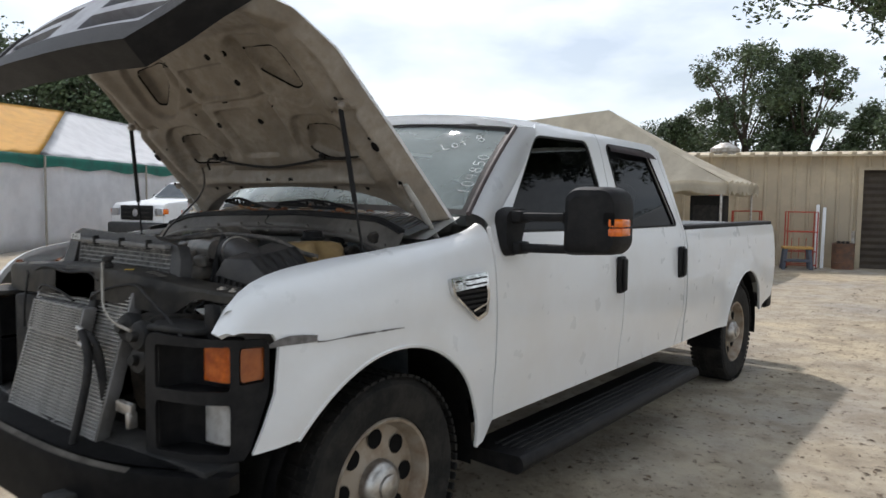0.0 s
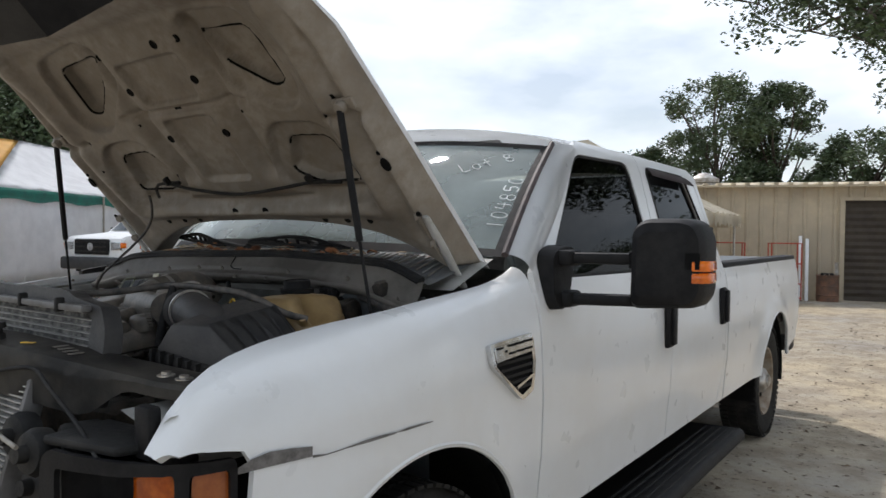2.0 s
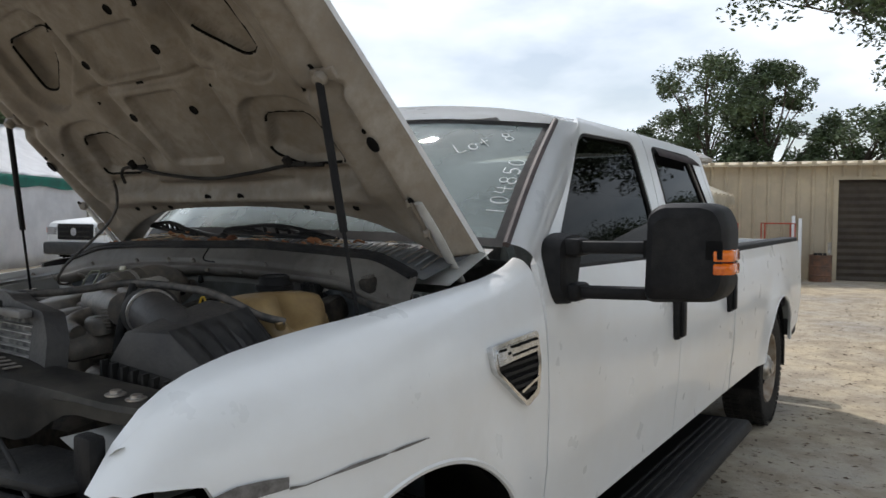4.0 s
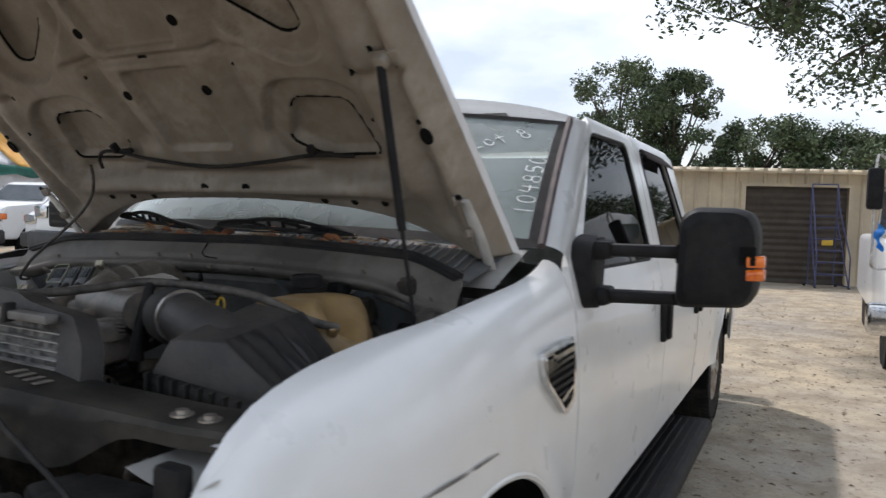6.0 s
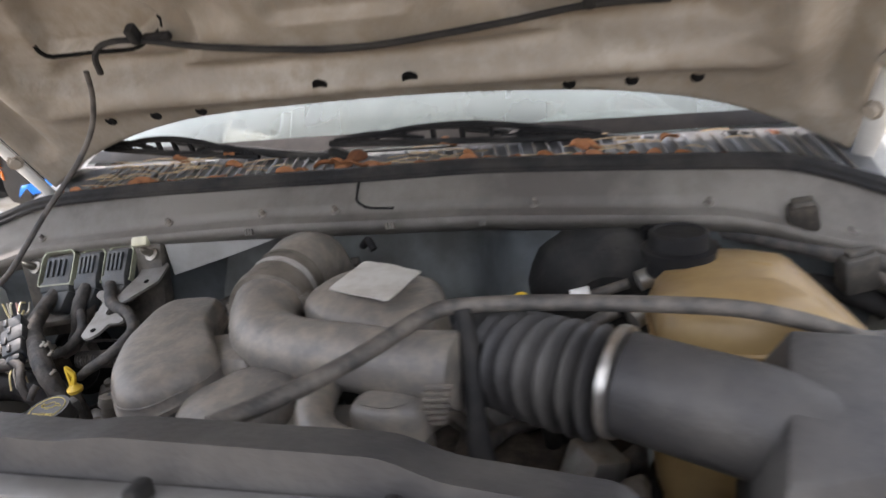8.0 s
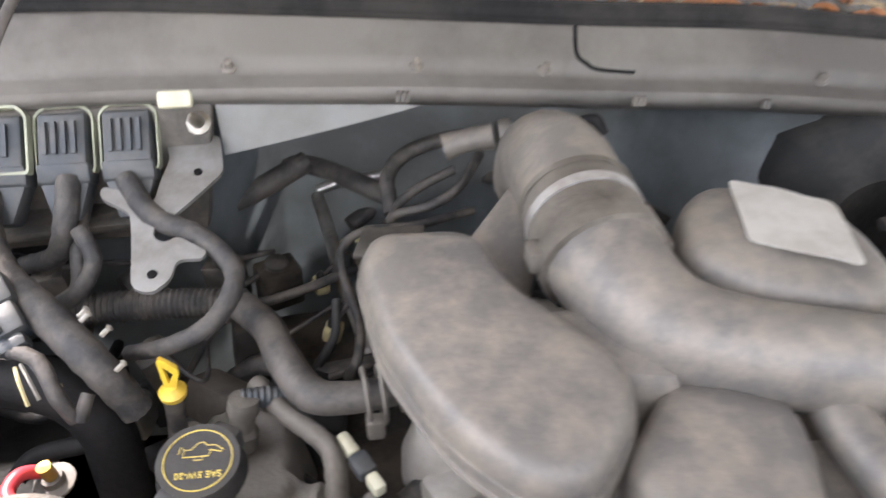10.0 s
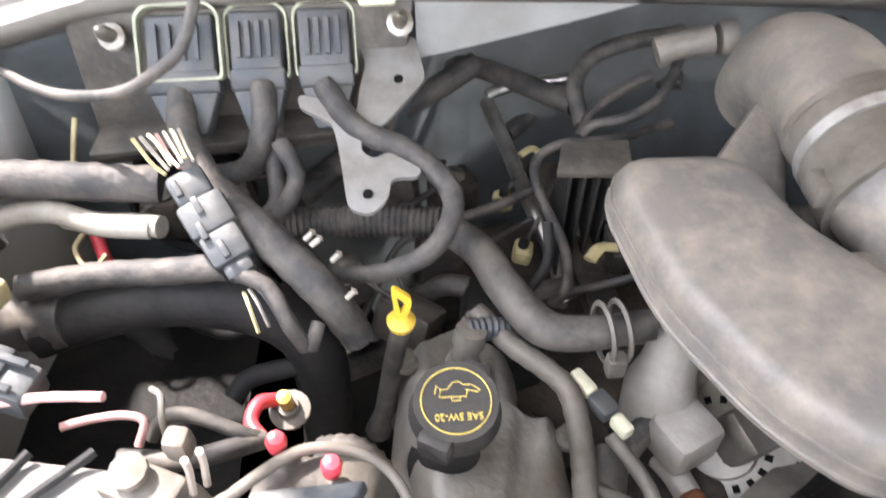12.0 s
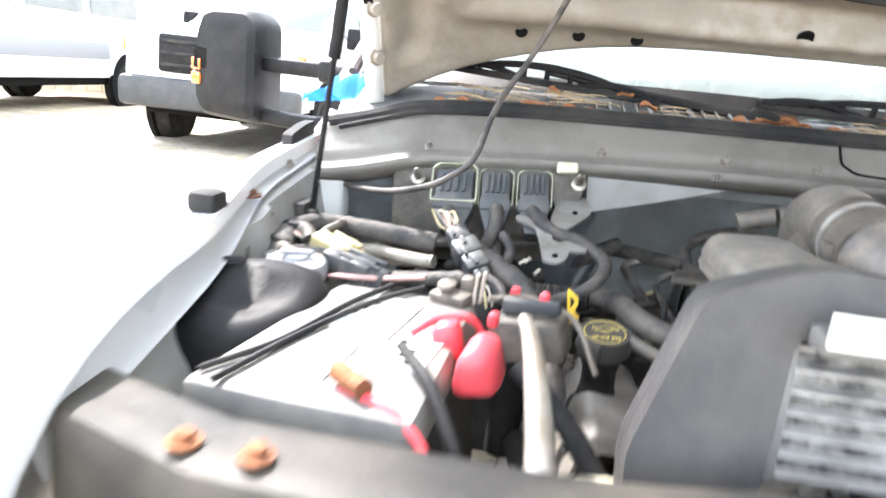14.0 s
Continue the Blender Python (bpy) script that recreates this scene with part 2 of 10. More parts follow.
CHROME = mat("chrome", (0.72, 0.73, 0.74), 0.12, 1.0, vary=(0.5, 0.5, 0.5), scale=30)
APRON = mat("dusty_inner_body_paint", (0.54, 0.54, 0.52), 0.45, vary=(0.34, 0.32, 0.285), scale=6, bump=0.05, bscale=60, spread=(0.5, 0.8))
# Firewall colour carries the shade that falls under the cowl lip.
FIREWALL = mat("shaded_firewall_paint", (0.20, 0.222, 0.232), 0.45, vary=(0.13, 0.14, 0.142), scale=7, bump=0.06, bscale=60)
COWL = mat("weathered_grey_cowl_plastic", (0.20, 0.21, 0.225), 0.5, vary=(0.29, 0.285, 0.27), scale=9, bump=0.08, bscale=120)
COWLF = mat("dusty_cowl_front_plastic", (0.30, 0.278, 0.25), 0.5, vary=(0.17, 0.155, 0.14), scale=5, bump=0.06, bscale=90)
YELLOWED = mat("yellowed_translucent_plastic", (0.33, 0.225, 0.10), 0.4, vary=(0.17, 0.105, 0.045), scale=7, bump=0.05, bscale=60, spread=(0.4, 0.7))
YELLOW = mat("yellow_plastic", (0.80, 0.55, 0.05), 0.4, vary=(0.62, 0.40, 0.05), scale=30)
RED = mat("red_plastic", (0.70, 0.06, 0.08), 0.4, vary=(0.5, 0.05, 0.06), scale=20)
GRAYCONN = mat("grey_connector_plastic", (0.034, 0.040, 0.046), 0.5, vary=(0.068, 0.068, 0.066), scale=30, bump=0.1, bscale=120)
IVORY = mat("ivory_plastic", (0.56, 0.54, 0.40), 0.45, vary=(0.42, 0.39, 0.28), scale=20, bump=0.05)
TAN = mat("tan_connector_plastic", (0.55, 0.48, 0.26), 0.45, vary=(0.40, 0.33, 0.18), scale=20)
FOIL = mat("foil_label", (0.70, 0.69, 0.66), 0.38, 0.55, vary=(0.58, 0.56, 0.52), scale=30, bump=0.08, bscale=70)
PAPER = mat("white_label_paper", (0.72, 0.72, 0.70), 0.6, vary=(0.58, 0.57, 0.54), scale=14)
# Flat black for print, dark parts and the shade painted into holes.
INK_SHADE = mat("black_print_and_shade", (0.008, 0.008, 0.008), 0.9, spec=0.1)
YINK = mat("yellow_print", (0.72, 0.55, 0.12), 0.5, vary=(0.55, 0.42, 0.12), scale=80)
FINS = mat("radiator_fin_aluminium", (0.56, 0.55, 0.53), 0.42, 0.4, vary=(0.30, 0.29, 0.275), scale=14, bump=0.2, bscale=200)
FINBACK = mat("radiator_core", (0.035, 0.034, 0.034), 0.7, 0.2, vary=(0.075, 0.072, 0.068), scale=60, bump=0.3, bscale=400, dust=(0.30, 0.29, 0.27), dscale=45)
AMBER = mat("amber_lens", (0.85, 0.20, 0.015), 0.15, vary=(0.62, 0.12, 0.01), scale=30, coat=0.6)
AMBERD = mat("dull_amber_lens", (0.36, 0.10, 0.02), 0.25, vary=(0.28, 0.07, 0.015), scale=30, coat=0.5)
REDLENS = mat("red_lens", (0.55, 0.02, 0.015), 0.15, vary=(0.40, 0.015, 0.01), scale=30, coat=0.6)
RIM = mat("dusty_steel_rim", (0.36, 0.31, 0.25), 0.5, 0.3, vary=(0.24, 0.175, 0.12), scale=9, bump=0.08, bscale=60)
TYRE = mat("tyre_rubber", (0.010, 0.0098, 0.0096), 0.8, vary=(0.027, 0.025, 0.022), scale=9, bump=0.2, bscale=90, spec=0.25)
RUST = mat("rusted_steel", (0.23, 0.085, 0.03), 0.8, 0.1, vary=(0.11, 0.045, 0.025), scale=30, bump=0.3, bscale=90)
PRIMER = mat("scraped_grey_primer", (0.19, 0.18, 0.175), 0.7, vary=(0.10, 0.095, 0.09), scale=40)
SEATC = mat("grey_cloth", (0.30, 0.29, 0.27), 0.9, vary=(0.22, 0.21, 0.2), scale=20, bump=0.2, bscale=200)
DASH = mat("grey_dashboard_vinyl", (0.24, 0.24, 0.235), 0.6, vary=(0.18, 0.18, 0.17), scale=20, bump=0.1, bscale=200)
DUSTB = mat("brown_dusted_plastic", (0.055, 0.050, 0.044), 0.6, vary=(0.125, 0.108, 0.088), scale=24, bump=0.2, bscale=90)
GRIME = mat("engine_grime", (0.028, 0.025, 0.022), 0.75, vary=(0.085, 0.070, 0.055), scale=18, bump=0.4, bscale=50, spec=0.25)
AIRB = mat("greyed_black_plastic", (0.030, 0.029, 0.030), 0.5, vary=(0.062, 0.058, 0.054), scale=7, bump=0.12, bscale=120, spec=0.35)
TANKG = mat("grey_header_plastic", (0.16, 0.155, 0.15), 0.5, vary=(0.10, 0.094, 0.086), scale=10, bump=0.08, bscale=90)
WGLASS = glass("windshield_glass", (0.80, 0.90, 0.86))
TGLASS = glass("tinted_glass", (0.055, 0.06, 0.062), 0.02, 1.22)
MIRR = mat("mirror_glass", (0.85, 0.86, 0.87), 0.02, 1.0)
CHALK = mat("white_paint_marker", (0.85, 0.87, 0.86), 0.8)
FRIT = mat("black_glass_border", (0.02, 0.018, 0.018), 0.45, vary=(0.04, 0.034, 0.03), scale=20)
MOULD = mat("brown_weathered_moulding", (0.035, 0.024, 0.024), 0.6, vary=(0.065, 0.044, 0.04), scale=20)
LEAFDRY = mat("dry_oak_leaf", (0.38, 0.155, 0.06), 0.75, vary=(0.25, 0.105, 0.045), scale=40, island=0.35)
STRAW = mat("dry_pine_needles", (0.46, 0.34, 0.20), 0.8, island=0.3)
WIREW = mat("pale_wire", (0.34, 0.315, 0.27), 0.5, vary=(0.22, 0.195, 0.16), scale=30)
PINKW = mat("faded_pink_wire", (0.55, 0.30, 0.28), 0.55, vary=(0.40, 0.24, 0.22), scale=30)
CREAM = mat("cream_ribbed_steel", (0.60, 0.51, 0.36), 0.55, vary=(0.50, 0.42, 0.30), scale=1.2, bump=0.03, bscale=12, dust=(0.42, 0.36, 0.27), dscale=0.6)
SHUTTER = mat("brown_roller_shutter", (0.15, 0.125, 0.10), 0.55, vary=(0.11, 0.09, 0.075), scale=3)
CANVAS = mat("cream_canvas", (0.68, 0.63, 0.52), 0.8, vary=(0.55, 0.50, 0.40), scale=2, bump=0.1, bscale=18)
CANVASW = mat("white_canvas", (0.80, 0.81, 0.83), 0.7, vary=(0.70, 0.71, 0.73), scale=1.5, bump=0.1, bscale=8)
CANVASY = mat("yellow_canvas", (0.80, 0.47, 0.10), 0.7, vary=(0.70, 0.40, 0.09), scale=2, bump=0.1, bscale=8)
CANVASG = mat("green_canvas", (0.02, 0.20, 0.15), 0.7, vary=(0.03, 0.15, 0.12), scale=3)
BARK = mat("bark", (0.11, 0.085, 0.065), 0.9, vary=(0.06, 0.048, 0.038), scale=9, bump=0.6, bscale=25)
LEAFG = mat("oak_foliage", (0.060, 0.090, 0.030), 0.6, vary=(0.032, 0.055, 0.020), scale=2.0, island=0.45)
LEAFD = mat("dark_foliage", (0.085, 0.118, 0.050), 0.6, vary=(0.045, 0.072, 0.032), scale=0.7, island=0.45)
REDPAINT = mat("red_painted_steel", (0.50, 0.06, 0.03), 0.5, vary=(0.36, 0.06, 0.03), scale=12)
BLUE = mat("bright_blue_plastic", (0.03, 0.30, 0.75), 0.45, vary=(0.02, 0.22, 0.6), scale=20)


def haze(m, colour, amount):
    """A diffuse film on a pane for pale sky reflection and dust, thicker in soft patches."""
    nt = m.node_tree
    out = [n for n in nt.nodes if n.type == "OUTPUT_MATERIAL"][0]
    was = out.inputs["Surface"].links[0].from_socket
    df = nt.nodes.new("ShaderNodeBsdfDiffuse")
    df.inputs["Color"].default_value = (*colour, 1)
    co = nt.nodes.new("ShaderNodeTexCoord")
    no = nt.nodes.new("ShaderNodeTexNoise")
    no.inputs["Scale"].default_value = 4.0
    no.inputs["Detail"].default_value = 8.0
    mr = nt.nodes.new("ShaderNodeMapRange")
    mr.inputs["To Min"].default_value, mr.inputs["To Max"].default_value = amount * 0.5, amount * 1.5
    mx = nt.nodes.new("ShaderNodeMixShader")
    nt.links.new(co.outputs["Object"], no.inputs["Vector"])
    nt.links.new(no.outputs["Fac"], mr.inputs["Value"])
    nt.links.new(mr.outputs["Result"], mx.inputs["Fac"])
    nt.links.new(was, mx.inputs[1])
    nt.links.new(df.outputs["BSDF"], mx.inputs[2])
    nt.links.new(mx.outputs["Shader"], out.inputs["Surface"])


# pale green film paints the sky's reflection into the dusty glass
haze(WGLASS, (0.60, 0.68, 0.66), 0.30)
# Pale, mostly diffuse silver paints in the bright reflection of chrome.
LAMPSILVER = mat("pale_lamp_silver", (0.70, 0.71, 0.72), 0.3, 0.3, vary=(0.55, 0.55, 0.55), scale=30)

# ---- ground and surroundings ----
def edge(d, w):
    t = min(max(d / w, 0), 1)
    return t * t * (3 - 2 * t)


def step(x, w):
    t = min(max(x / w + 0.5, 0), 1)
    return t * t * (3 - 2 * t)


def ground_height(x, y):
    k = min(max((math.hypot(x, y - 2) - 4) / 8, 0), 1)
    rise = 0.25 * edge(-1.8 - x, 1.6) * edge(y - 4.0, 2.5) * edge(x + 11.5, 2.0) * edge(14.6 - y, 1.2)
    return 0.06 + rise + 0.035 * k * noise.noise((x * 0.35, y * 0.35, 0.0)) + 0.012 * noise.noise((x * 1.7, y * 1.7, 3.0))


def sand_material():
    m = bpy.data.materials.new("sandy_lot")
    m.use_nodes = True
    nt = m.node_tree
    p = nt.nodes["Principled BSDF"]
    p.inputs["Roughness"].default_value = 0.95
    p.inputs["Specular IOR Level"].default_value = 0.15
    co = nt.nodes.new("ShaderNodeTexCoord")

    def nz(scale, lo, hi, detail=8):
        n = nt.nodes.new("ShaderNodeTexNoise")
        n.inputs["Scale"].default_value = scale
        n.inputs["Detail"].default_value = detail
        n.inputs["Roughness"].default_value = 0.65
        r = nt.nodes.new("ShaderNodeValToRGB")
        r.color_ramp.elements[0].position, r.color_ramp.elements[1].position = lo, hi
        nt.links.new(co.outputs["Object"], n.inputs["Vector"])
        nt.links.new(n.outputs["Fac"], r.inputs["Fac"])
        return n, r
    _, big = nz(0.30, 0.42, 0.60)
    _, mid = nz(3.4, 0.42, 0.70)
    fine, spots = nz(19, 0.57, 0.66)
    a = nt.nodes.new("ShaderNodeMixRGB")
    a.inputs["Color1"].default_value = (0.50, 0.42, 0.30, 1)
    a.inputs["Color2"].default_value = (0.37, 0.345, 0.305, 1)
    b = nt.nodes.new("ShaderNodeMixRGB")
    b.inputs["Color2"].default_value = (0.27, 0.225, 0.17, 1)
    c = nt.nodes.new("ShaderNodeMixRGB")
    c.inputs["Color2"].default_value = (0.13, 0.10, 0.075, 1)
    nt.links.new(big.outputs["Color"], a.inputs["Fac"])
    nt.links.new(a.outputs["Color"], b.inputs["Color1"])
    nt.links.new(mid.outputs["Color"], b.inputs["Fac"])
    nt.links.new(b.outputs["Color"], c.inputs["Color1"])
    nt.links.new(spots.outputs["Color"], c.inputs["Fac"])
    nt.links.new(c.outputs["Color"], p.inputs["Base Color"])
    bu = nt.nodes.new("ShaderNodeBump")
    bu.inputs["Strength"].default_value = 1.0
    bu.inputs["Distance"].default_value = 0.03
    nt.links.new(fine.outputs["Fac"], bu.inputs["Height"])
    nt.links.new(bu.outputs["Normal"], p.inputs["Normal"])
    return m


def build_ground():
    bm = bmesh.new()
    xs = sorted({round(v, 3) for v in list(np.linspace(-8, 10, 73)) + [-400, -150, -60, -30, -18, -12, 14, 20, 35, 70, 160, 400]})
    ys = sorted({round(v, 3) for v in list(np.linspace(-5, 20, 101)) + [-400, -150, -50, -20, -10, 24, 32, 50, 90, 180, 400]})
    g = [[bm.verts.new((x, y, ground_height(x, y))) for y in ys] for x in xs]
    for i in range(len(xs) - 1):
        for j in range(len(ys) - 1):
            bm.faces.new((g[i][j], g[i + 1][j], g[i + 1][j + 1], g[i][j + 1]))
    ob = part("ground", bm, sand_material(), smooth=180)
    tagged(ob, "sandy dirt lot with tyre-churned patches and leaf litter", "ground", kind="structure")


build_ground()

# litter on the sand
def build_litter():
    bm = bmesh.new()
    rnd = random.Random(5)
    for _ in range(2600):
        x, y = rnd.uniform(0.6, 7.0), rnd.uniform(-1.5, 13.0)
        s = rnd.uniform(0.008, 0.028)
        a = rnd.uniform(0, 6.28)
        z = ground_height(x, y) + 0.004
        ca, sa = math.cos(a) * s, math.sin(a) * s
        w = rnd.uniform(0.25, 0.6)
        tip = rnd.uniform(0, 0.5) * s
        vs = [bm.verts.new(c) for c in ((x - ca, y - sa, z), (x + sa * w, y - ca * w, z + tip), (x + ca, y + sa, z), (x - sa * w, y + ca * w, z + 0.3 * tip))]
        bm.faces.new(vs)
    ob = part("leaf_litter", bm, mat("brown_leaf_litter", (0.12, 0.085, 0.055), 0.9, island=0.5), smooth=None)
    tagged(ob, "scattered brown leaves and twigs on the sand", "leaf litter", kind="stuff")


build_litter()

WALL0 = Vector((0.0, 16.9, 0.0))
WD = Vector((math.cos(radians(19)), math.sin(radians(19)), 0))
WN = Vector((WD.y, -WD.x, 0))


def wall_at(s, h, out=0.0):
    return WALL0 + WD * s + WN * out + Vector((0, 0, h))


def wbox(bm, s0, s1, h0, h1, o0, o1, bevel=0.0):
    hexa(bm, [wall_at(s, h, o) for h in (h0, h1) for s, o in ((s0, o1), (s1, o1), (s1, o0), (s0, o0))], bevel)


def build_shed():
    shed = thing("metal_shed", "long low cream ribbed-steel shed with brown roller doors behind the lot", "shed", at=tuple(WALL0))
    H = 2.62
    doors = [(0.0, 2.25, 2.3), (5.2, 6.2, 2.1)]
    bm = bmesh.new()
    s = -16.0
    spans = []
    for a, b, h in doors:
        spans.append((s, a, 0, H))
        spans.append((a, b, h, H))
        s = b
    spans.append((s, 14.0, 0, H))
    for a, b, h0, h1 in spans:
        wbox(bm, a, b, h0, h1, -0.15, 0.0)
    part("wall", bm, CREAM, shed, "cream steel wall")
    bm = bmesh.new()
    for i in range(98):
        a = -15.8 + i * 0.305
        top = H
        bot = 0.0
        for d0, d1, h in doors:
            if d0 - 0.12 < a < d1 + 0.05:
                bot = h + 0.06
        hexa(bm, [wall_at(a + da, hh, o) for hh in (bot, top) for da, o in ((0, 0.0), (0.025, 0.035), (0.065, 0.035), (0.09, 0.0))])
    part("rib", bm, CREAM, shed, "raised ribs of the wall sheets", kind="stuff")
    bm = bmesh.new()
    hexa(bm, [wall_at(s, h, o) for o, h0 in ((0.25, 2.60), (-9.0, 3.3)) for s, h in ((-16.3, h0), (14.3, h0), (14.3, h0 + 0.05), (-16.3, h0 + 0.05))])
    roof = part("roof", bm, CREAM, shed, "low-pitched metal roof")
    bm = bmesh.new()
    for i in range(101):
        a = -16.2 + i * 0.3
        wbox(bm, a, a + 0.10, 2.655, 2.70, -0.3, 0.27)
    part("roof_rib", bm, CREAM, shed, "", kind="stuff")
    bm = bmesh.new()
    lathe(bm, wall_at(-2.9, 2.68, -1.2), (0, 0, 1), [(0.28, 0), (0.28, 0.12), (0.36, 0.13), (0.36, 0.22), (0.12, 0.36), (0.0, 0.38)], 16)
    part("roof_vent", bm, METAL, roof, "round galvanised roof vent")
    for a, b, h in doors:
        bm = bmesh.new()
        for s0, s1, h0, h1 in ((a - 0.10, a, 0, h), (b, b + 0.10, 0, h), (a - 0.10, b + 0.10, h, h + 0.07)):
            wbox(bm, s0, s1, h0, h1, -0.05, 0.045)
        part("door_trim", bm, CREAM, shed, "pale door trim")
    bm = bmesh.new()
    a, b, h = doors[0]
    n = 30
    rows = [[bm.verts.new(wall_at(s, h * i / n, -0.08 + 0.022 * (i % 2))) for s in (a, b)] for i in range(n + 1)]
    for r, q in zip(rows, rows[1:]):
        bm.faces.new((r[0], r[1], q[1], q[0]))
    bmesh.ops.solidify(bm, geom=bm.faces[:], thickness=0.02)
    part("roller_door", bm, SHUTTER, shed, "closed brown slatted roller door", smooth=None)
    bm = bmesh.new()
    wbox(bm, 5.1, 6.3, 0, 2.3, -3.0, -2.9)
    wbox(bm, 5.1, 5.2, 0, 2.3, -3.0, -0.15)
    wbox(bm, 6.2, 6.3, 0, 2.3, -3.0, -0.15)
    wbox(bm, 5.1, 6.3, 2.3, 2.35, -3.0, -0.15)
    part("inner_wall", bm, SHUTTER, shed, "dark room behind the open doorway")
    bm = bmesh.new()
    hexa(bm, [wall_at(s, hh, o) for hh in (0.05, 2.05) for s, o in ((4.25, 0.08), (5.15, 0.08), (5.15, 0.03), (4.25, 0.03))], 0.008)
    part("swing_door", bm, mat("white_steel_door", (0.66, 0.66, 0.64), 0.5, vary=(0.55, 0.54, 0.5), scale=4), shed, "white steel door folded open")


build_shed()


def limb(bm, a, b, ra, rb, seg=6):
    mid = a.lerp(b, 0.5) + Vector((random.uniform(-1, 1), random.uniform(-1, 1), random.uniform(-0.5, 0.8))) * (b - a).length * 0.08
    sweep(bm, [a, mid, b], [ra, (ra + rb) / 2, rb], seg=seg, n=4)


def leaf_clump(verts, faces, c, r, n, size, rnd):
    for _ in range(n):
        d = Vector((rnd.gauss(0, 1), rnd.gauss(0, 1), rnd.gauss(0, 0.75)))
        d = d.normalized() * r * rnd.uniform(0.25, 1.0) ** 0.6
        p = c + d
        u = Vector((rnd.uniform(-1, 1), rnd.uniform(-1, 1), rnd.uniform(-0.6, 0.6))).normalized()
        w = u.cross(Vector((rnd.uniform(-1, 1), rnd.uniform(-1, 1), rnd.uniform(-1, 1)))).normalized()
        s = size * rnd.uniform(0.55, 1.35)
        k = len(verts)
        verts += [p - u * s, p + w * s * 0.45, p + u * s, p - w * s * 0.45]
        faces.append((k, k + 1, k + 2, k + 3))


def tree(name, base, h, spread, seed, clumps, per, leaf, material, label, low=0.3, trunk=0.22):
    rnd = random.Random(seed)
    random.seed(seed)
    t = thing(name, label, "tree", "trees behind the shed", at=tuple(base))
    bm = bmesh.new()
    base = Vector(base)
    top = base + Vector((rnd.uniform(-0.5, 0.5), rnd.uniform(-0.5, 0.5), h * 0.62))
    sweep(bm, [base, base.lerp(top, 0.5) + Vector((rnd.uniform(-.3, .3), rnd.uniform(-.3, .3), 0)), top], [trunk, trunk * 0.7, trunk * 0.35], seg=8, n=5)
    verts, faces = [], []
    for i in range(clumps):
        a = rnd.uniform(0, 6.28)
        k = rnd.uniform(low, 1.0)
        rad = spread * (1 - (abs(k - 0.58) / 0.6) ** 2) * rnd.uniform(0.35, 1.0)
        tip = base + Vector((math.cos(a) * rad, math.sin(a) * rad, h * k))
        if i % 3 == 0:
            limb(bm, base.lerp(top, min(k * 0.95, 1)), tip, trunk * 0.25, 0.02, 5)
        leaf_clump(verts, faces, tip, spread * rnd.uniform(0.13, 0.26), per, leaf, rnd)
    part("trunk", bm, BARK, t)
    me = bpy.data.meshes.new("crown")
    me.from_pydata(verts, [], faces)
    me.materials.append(material)
    cr = new("crown", me)
    cr.parent = t
    cr.matrix_parent_inverse = Matrix.Translation(-base)
    return t


TREES = [(-8.6, 28.5, 5.0, 1.7, 55), (-5.6, 27.5, 7.4, 2.4, 90), (-3.4, 28.2, 7.0, 1.9, 70), (-0.2, 27.6, 5.0, 2.3, 80), (2.6, 28.0, 4.6, 2.6, 80), (7.5, 29.0, 5.4, 3.4, 80),
         (12.0, 30.0, 5.8, 3.6, 80), (-9.5, 31.0, 5.0, 3.0, 60), (-15.0, 33.0, 4.8, 3.0, 60), (17.5, 31.0, 6.0, 4.0, 70)]
for i, (tx, ty, th, ts, tc) in enumerate(TREES):
    tree("oak_tree", (tx, ty, 0), th, ts, 11 + i, int(tc * 1.3), 240, 0.074, LEAFD, "dark green broad oak tree beyond the shed roof", 0.26)
for i, (tx, ty, th, ts) in enumerate([(-31.5, 18.5, 8.8, 5.0), (-34.0, 16.5, 9.5, 5.0), (-37.0, 13.5, 9.0, 5.0), (-38.0, 18.0, 10.0, 5.0), (-34.0, 21.5, 8.5, 4.5)]):
    tree("oak_tree", (tx, ty, 0), th, ts, 41 + i, 150, 170, 0.12, LEAFD, "dark green tree behind the striped tent", 0.12)


